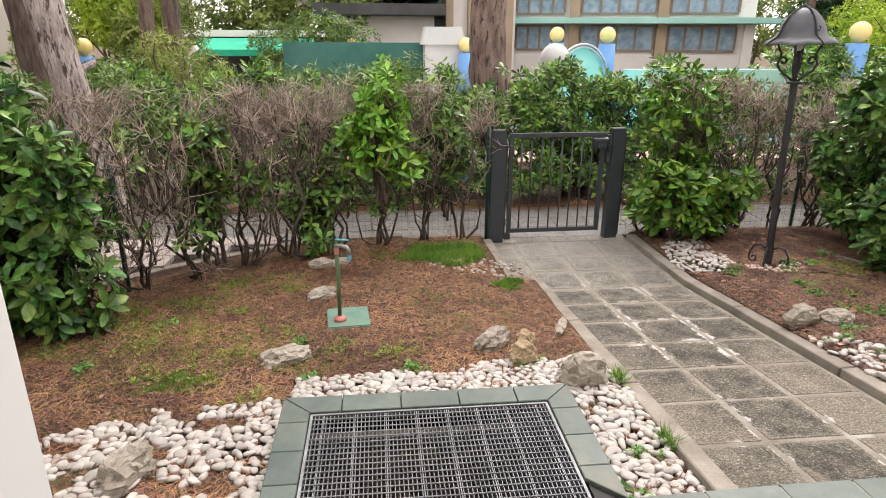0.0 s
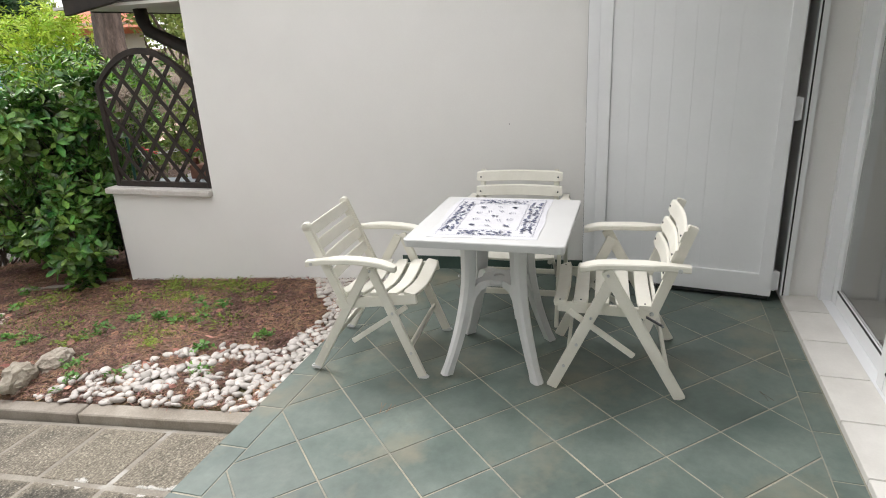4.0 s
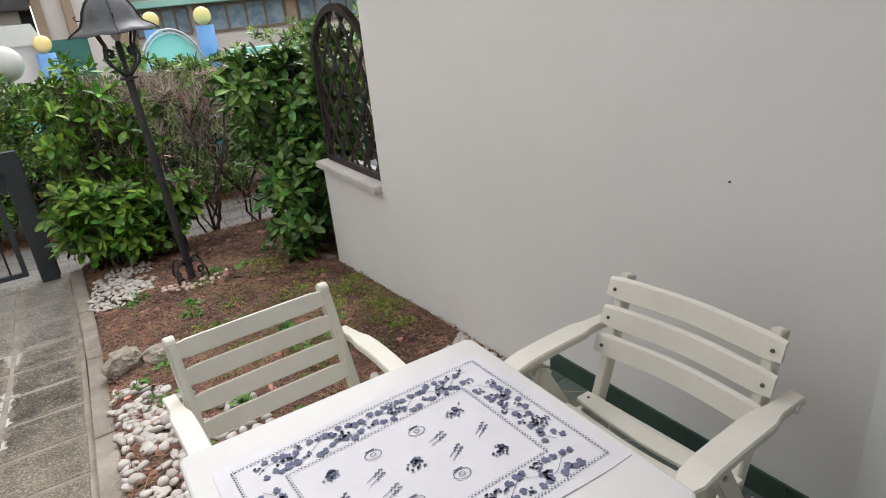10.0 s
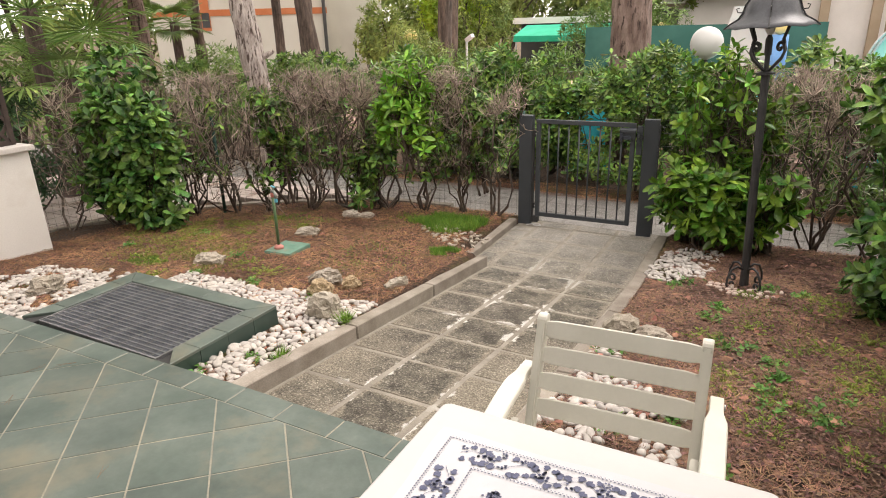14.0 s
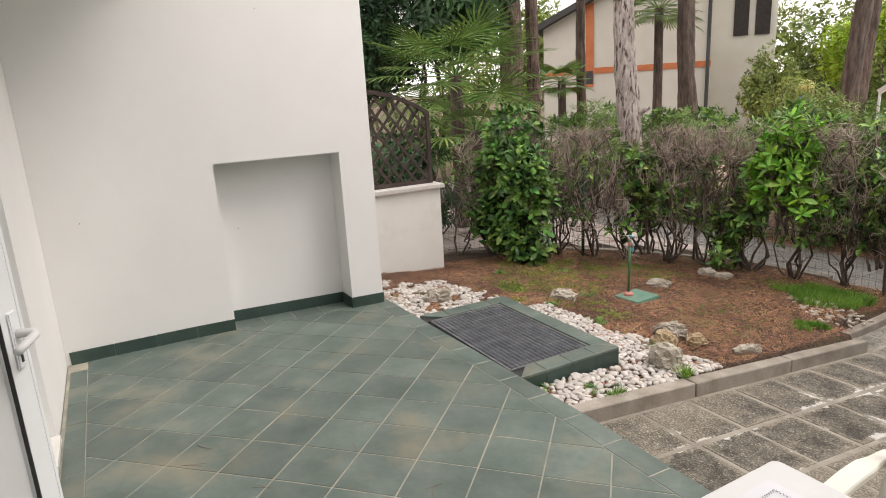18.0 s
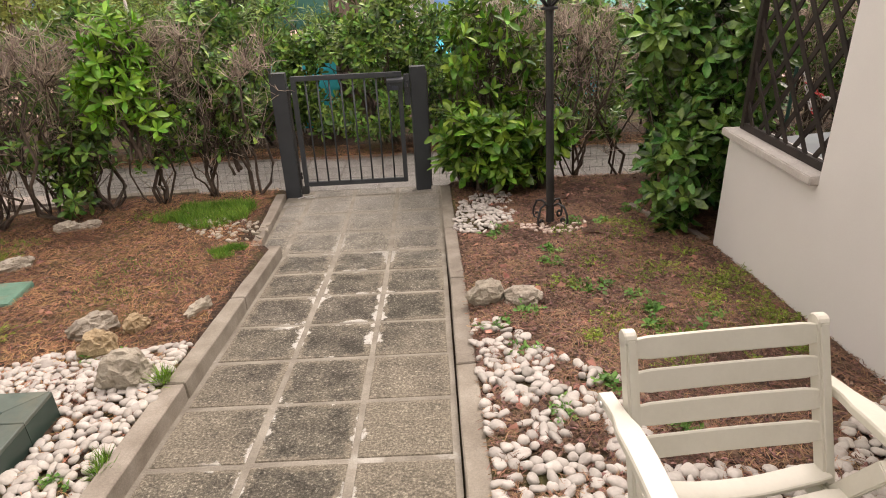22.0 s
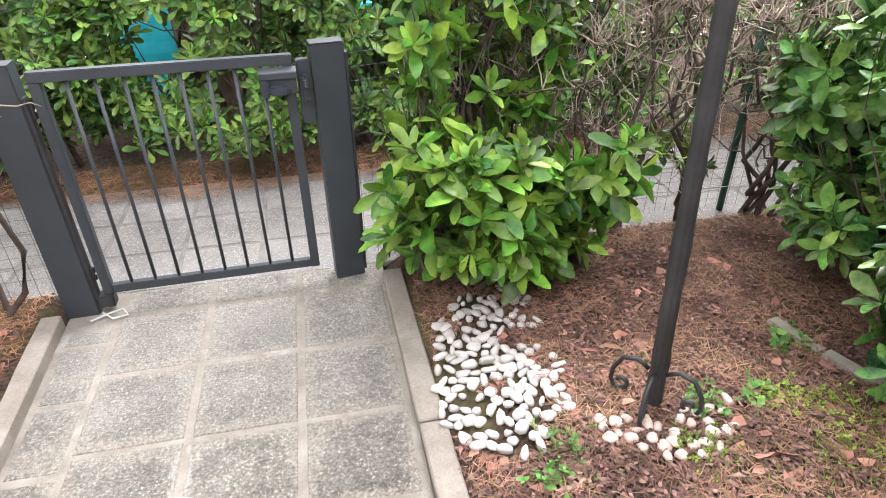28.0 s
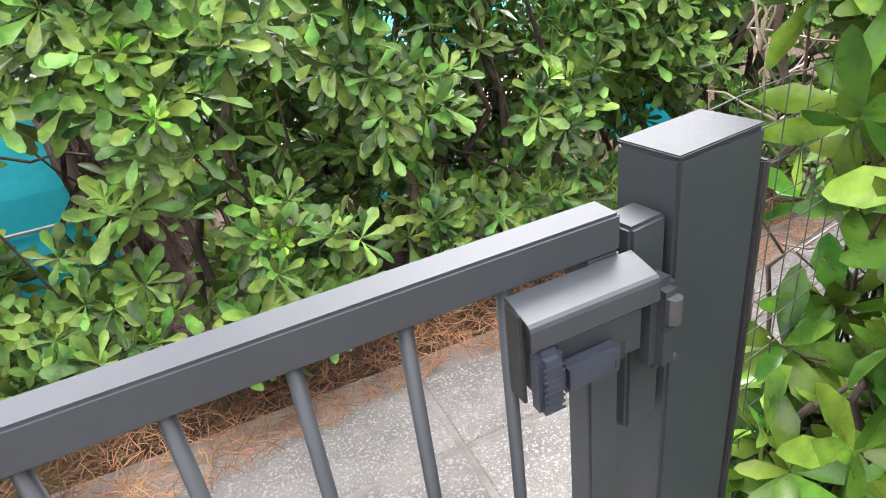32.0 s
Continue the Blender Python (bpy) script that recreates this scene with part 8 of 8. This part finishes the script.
def folded_sunbed(x0, x1, y, z1, label):
    """A sunbed stood on end: a tube frame with a sheet of fabric laced into it."""
    ob = thing("folded_sunbed", pose(x0, y, -0.47, -24), label, "sunbed", "folded sunbeds behind the hedge")
    w, h = x1 - x0, z1 + 0.47
    part("frame", tube([(0, 0, 0), (0, 0, h), (w, 0, h), (w, 0, 0)], 0.012, 8), PVC, ob, "white tube frame")
    bm = bmesh.new()
    bmesh.ops.create_grid(bm, x_segments=8, y_segments=10, size=0.5)
    for v in bm.verts:
        u, q = v.co.x + 0.5, v.co.y + 0.5
        v.co = Vector((0.012 + u * (w - 0.024), 0.03 * math.sin(u * 3.14) + 0.006 * math.sin(q * 19), 0.06 + q * (h - 0.075)))
    bmesh.ops.solidify(bm, geom=bm.faces[:], thickness=0.003)
    part("fabric", bm, SUNBED, ob, "bright turquoise fabric")
    part("crossbar", tube([(0, 0.01, h * 0.45), (w, 0.01, h * 0.45)], 0.009, 6), PVC, ob)


folded_sunbed(0.92, 1.52, 8.22, 0.44, "folded turquoise sunbed standing behind the evergreen hedge")
folded_sunbed(2.72, 3.22, 8.40, 0.36, "folded turquoise sunbed standing behind the evergreen hedge")
folded_sunbed(4.15, 4.70, 8.35, 0.34, "folded turquoise sunbed standing behind the evergreen hedge")


def globe_lamp(x, y, z, label="yellowed globe lamp on a light blue post"):
    ob = thing("globe_lamp", pose(x, y, -0.5), label, "lamp", "globe lamps round the pool")
    part("post", lathe([(0.26, 0), (0.24, z + 0.15)], 16), BLUEPOST, ob, "light blue round post", smooth=True)
    part("globe", lathe([(0.05, z + 0.15)] + [(0.23 * math.cos(a), z + 0.40 + 0.23 * math.sin(a)) for a in np.linspace(-1.2, 1.5, 12)], 20), GLOBE, ob, "yellowed glass globe", smooth=True)


for x, y, z in ((5.76, 20.15, 1.63), (6.86, 18.65, 1.62), (-7.7, 18.4, 1.25), (-0.75, 24.0, 1.25), (11.2, 14.1, 1.71), (3.0, 21.0, 1.3)):
    globe_lamp(x, y, z)
ob = thing("globe_lamp", pose(2.51, 8.64, -0.55), "white globe lamp standing in the hedge", "lamp")
part("post", tube([(0, 0, 0), (0, 0, 1.56)], 0.03, 10), IRON_BLACK, ob)
part("globe", lathe([(0.03, 1.55)] + [(0.195 * math.cos(a), 1.745 + 0.195 * math.sin(a)) for a in np.linspace(-1.3, 1.5, 14)], 24), PVC, ob, "white opal globe", smooth=True)

ob = thing("water_slide", pose(5.58, 17.0, -0.92), "turquoise arched panel with chrome rails at the pool", "slide")
bm = bmesh.new()
pts = [(0.65 * math.cos(a), 1.15 + 0.95 * math.sin(a)) for a in np.linspace(0, math.pi, 17)] + [(-0.65, 0), (0.65, 0)]
a = [bm.verts.new((x, -0.04, z)) for x, z in pts]
b = [bm.verts.new((x, 0.04, z)) for x, z in pts]
bm.faces.new(a)
bm.faces.new(b[::-1])
for i in range(len(pts)):
    j = (i + 1) % len(pts)
    bm.faces.new((a[i], b[i], b[j], a[j]))
part("panel", bm, TURQ, ob)
for r in (0.9, 0.98):
    part("rail", tube([(0.77 * r * math.cos(q), -0.12, 1.15 + (r + 0.08) * math.sin(q)) for q in np.linspace(-0.4, math.pi + 0.4, 20)], 0.03, 8), STEEL, ob)

ob = thing("awning", pose(-4.9, 25.6, -0.5), "bright green fabric awning over a terrace", "awning")
bm = bmesh.new()
for x0, x1, y0, y1, z0, z1 in ((-1.9, 2.6, -0.6, 0.9, 1.45, 1.85),):
    v = [bm.verts.new(p) for p in ((x0, y0, z0), (x1, y0, z0), (x1, y1, z1), (x0, y1, z1), (x0, y0, z0 - 0.03), (x1, y0, z0 - 0.03), (x1, y1, z1 - 0.03), (x0, y1, z1 - 0.03))]
    for f in ((0, 1, 2, 3), (7, 6, 5, 4), (0, 4, 5, 1), (1, 5, 6, 2), (2, 6, 7, 3), (3, 7, 4, 0)):
        bm.faces.new([v[i] for i in f])
part("canopy", bm, AWN, ob)
part("valance", box((-1.9, -0.62, 1.22), (2.6, -0.6, 1.45)), AWN, ob)
for x in (-1.8, 0.3, 2.5):
    part("pole", tube([(x, -0.55, 0), (x, -0.55, 1.42)], 0.03, 8), PVC, ob)
part("roof_edge", box((-2.6, 1.0, 1.9), (3.0, 4.0, 2.15)), HOTEL, ob, "flat white roof edge")
part("back_wall", box((-2.6, 2.0, 0), (3.0, 2.2, 1.9)), DARKROOF, ob, "dark terrace back")

# pale house with orange bands
WHITEHOUSE = mat("house_render", (0.60, 0.57, 0.50), (0.68, 0.65, 0.58), 0.9, 0.6, 30, 0.03, g=0.08)
p, q = Vector((-15.3, 14.0)), Vector((-10.5, 18.3))
a = math.degrees(math.atan2(q.y - p.y, q.x - p.x))
ob = thing("house", pose(p.x, p.y, -0.5, 0, 0, a), "pale house with orange bands and a sloping roof", "building")
W = 6.06
bm = bmesh.new()
pts = [(0.5, 0), (W, 0), (W, 6.6), (0.5, 4.1)]
f0 = [bm.verts.new((x, 0, z)) for x, z in pts]
f1 = [bm.verts.new((x, 5, z)) for x, z in pts]
bm.faces.new(f0)
bm.faces.new(f1[::-1])
for i in range(4):
    bm.faces.new((f0[i], f1[i], f1[(i + 1) % 4], f0[(i + 1) % 4]))
part("wall", bm, WHITEHOUSE, ob)
part("band", box((0.5, -0.03, 2.45), (W, -0.001, 2.65)), ORANGE, ob, "orange band")
part("upright_band", box((1.98, -0.045, 2.0), (2.26, -0.031, 4.8)), ORANGE, ob, "orange band")
part("ceramic_panel", box((2.0, -0.06, 2.1), (2.24, -0.046, 2.55)), DARKROOF, ob, "small dark patterned panel")
part("roof", bar((0.17, 2.4, 4.02), (W + 0.4, 2.4, 6.95), 5.6, 0.2, (0, 1, 0)), DARKROOF, ob, "dark roof edge")
part("side_wall", box((W, 0.8, 0), (W + 2.0, 5, 7.2)), WHITEHOUSE, ob)
part("downpipe", tube([(W - 0.1, -0.1, 7.0), (W - 0.1, -0.1, 5.0), (W - 0.1, -0.08, 0)], 0.06, 8), DARKROOF, ob)
for x in (W + 0.7, W + 1.35):
    part("shutter", box((x, 0.74, 3.4), (x + 0.45, 0.799, 5.2)), DARKWOOD, ob, "closed brown shutter")

ob = thing("house", pose(19.4, 18.75, -0.5, 0, 0, -40), "low house with a red tiled roof", "building")
part("wall", box((-1.3, 0, 0), (1.3, 3, 2.9)), WHITEHOUSE, ob)
part("roof", bar((-1.6, 1.2, 3.0), (1.6, 1.2, 3.0), 3.4, 0.22, (0, 1, 0.25)), mat("red_tiles", (0.42, 0.12, 0.06), (0.52, 0.18, 0.10), 0.9, 3, 30, 0.3), ob, "red tiled roof")
part("window", box((-0.6, -0.03, 1.2), (0.4, 0.001, 2.4)), DARKROOF, ob)

# floodlight on a thin pole
ob = thing("garden_spotlight", pose(-4.16, 15.4, -0.5), "small white spotlight on a thin white pole", "lamp")
part("pole", tube([(0, 0, 0), (0, 0, 1.6)], 0.03, 8), PVC, ob)
part("head", bar((0, 0, 1.58), (0.22, -0.1, 1.7), 0.12, 0.1, (0, 1, 0)), PVC, ob)

# things seen through the lattice
RED = mat("red_plastic", (0.55, 0.03, 0.035), (0.65, 0.05, 0.05), 0.4, 3, 40, 0, g=0.1)
LINK = tube([(0.019 * math.cos(q), 0.010 * math.sin(q), 0) for q in np.linspace(0, 6.2832, 13)], 0.0042, 5)
link_white, link_red = bpy.data.meshes.new("link"), bpy.data.meshes.new("link")
for me, ma in ((link_white, PVC), (link_red, RED)):
    LINK.to_mesh(me)
    me.materials.append(ma)
LINK.free()
chain = thing("plastic_chain", Matrix(), "red and white plastic barrier chain behind the lattice", "chain")
k = 0
for (ya, za), (yb, zb), n in (((4.27, 0.736), (4.10, 0.53), 8), ((4.23, 0.69), (3.86, 0.665), 11), ((3.86, 0.665), (3.40, 0.75), 14)):
    for i in range(n):
        f = i / n
        ob = new("link", link_red if (k // 7) % 2 else link_white)
        ob.parent = chain
        d = Vector((0, yb - ya, zb - za))
        sag = -0.035 * math.sin(math.pi * f)
        ob.matrix_local = Matrix.Translation((4.85, ya + (yb - ya) * f, za + (zb - za) * f + sag)) @ d.to_track_quat("X", "Z").to_matrix().to_4x4() @ pose(0, 0, 0, 90 * (k % 2))
        k += 1
part("hook", tube([(4.85, 4.27, 0.736), (4.85, 4.29, 0.765), (4.80, 4.29, 0.77)], 0.005, 6), STEEL, chain)
part("pole", tube([(4.80, 4.29, -0.45), (4.80, 4.29, 0.78)], 0.012, 8), GREEN_POST, chain, "thin green pole")
LID = mat("blue_grey_lid", (0.19, 0.225, 0.25), (0.26, 0.30, 0.33), 0.4, 3, 50, 0.02, g=0.15)
ob = thing("storage_chest", pose(5.05, 4.20, -0.42, 0, 0, 10), "blue-grey plastic garden chest behind the low wall", "chest")
part("body", box((-0.40, -0.28, 0), (0.40, 0.28, 0.66), 0.02), LEAD, ob)
part("lid", box((-0.43, -0.31, 0.66), (0.43, 0.31, 0.71), 0.02), LID, ob, "blue-grey lid")
PLANTER = mat("red_brown_wood", (0.13, 0.055, 0.035), (0.22, 0.10, 0.06), 0.7, 12, 60, 0.2, g=0.4)
ob = thing("wooden_planter", pose(5.62, 3.62, -0.42), "red-brown slatted wooden planter on the next terrace", "planter")
for k in range(5):
    part("slat", box((-0.22, -0.6, 0.06 + k * 0.16), (-0.19, 0.6, 0.20 + k * 0.16), 0.005), PLANTER, ob)
for x, y in ((-0.185, -0.58), (-0.185, 0.54), (0.18, -0.58), (0.18, 0.54)):
    part("post", box((x, y, 0.0), (x + 0.04, y + 0.04, 0.90), 0.004), PLANTER, ob)
part("inner_box", box((-0.185, -0.53, 0.05), (0.18, 0.53, 0.84)), PLANTER, ob)
bushy("shrub", (6.05, 3.7, 0.35), (0.6, 1.5, 0.75), 1100, 71, "bright green hedge on the next terrace", LEAF_FAR, 0.09, 0.022)

# small dark holes left by nails in the plaster
for x, y, z, s in ((WALL_R, 0.94, 0.934, -1), (WALL_L, 0.895, 2.212, 1), (WALL_L - 0.22, 0.626, 0.659, 1), (WALL_L, -0.392, 0.881, 1)):
    ob = thing("nail", pose(x, y, z), "small dark nail in the white plaster", "nail", "nails in the walls")
    part("head", tube([(0, 0, 0), (0.004 * s, 0, 0)], 0.003, 8), IRON_BLACK, ob)
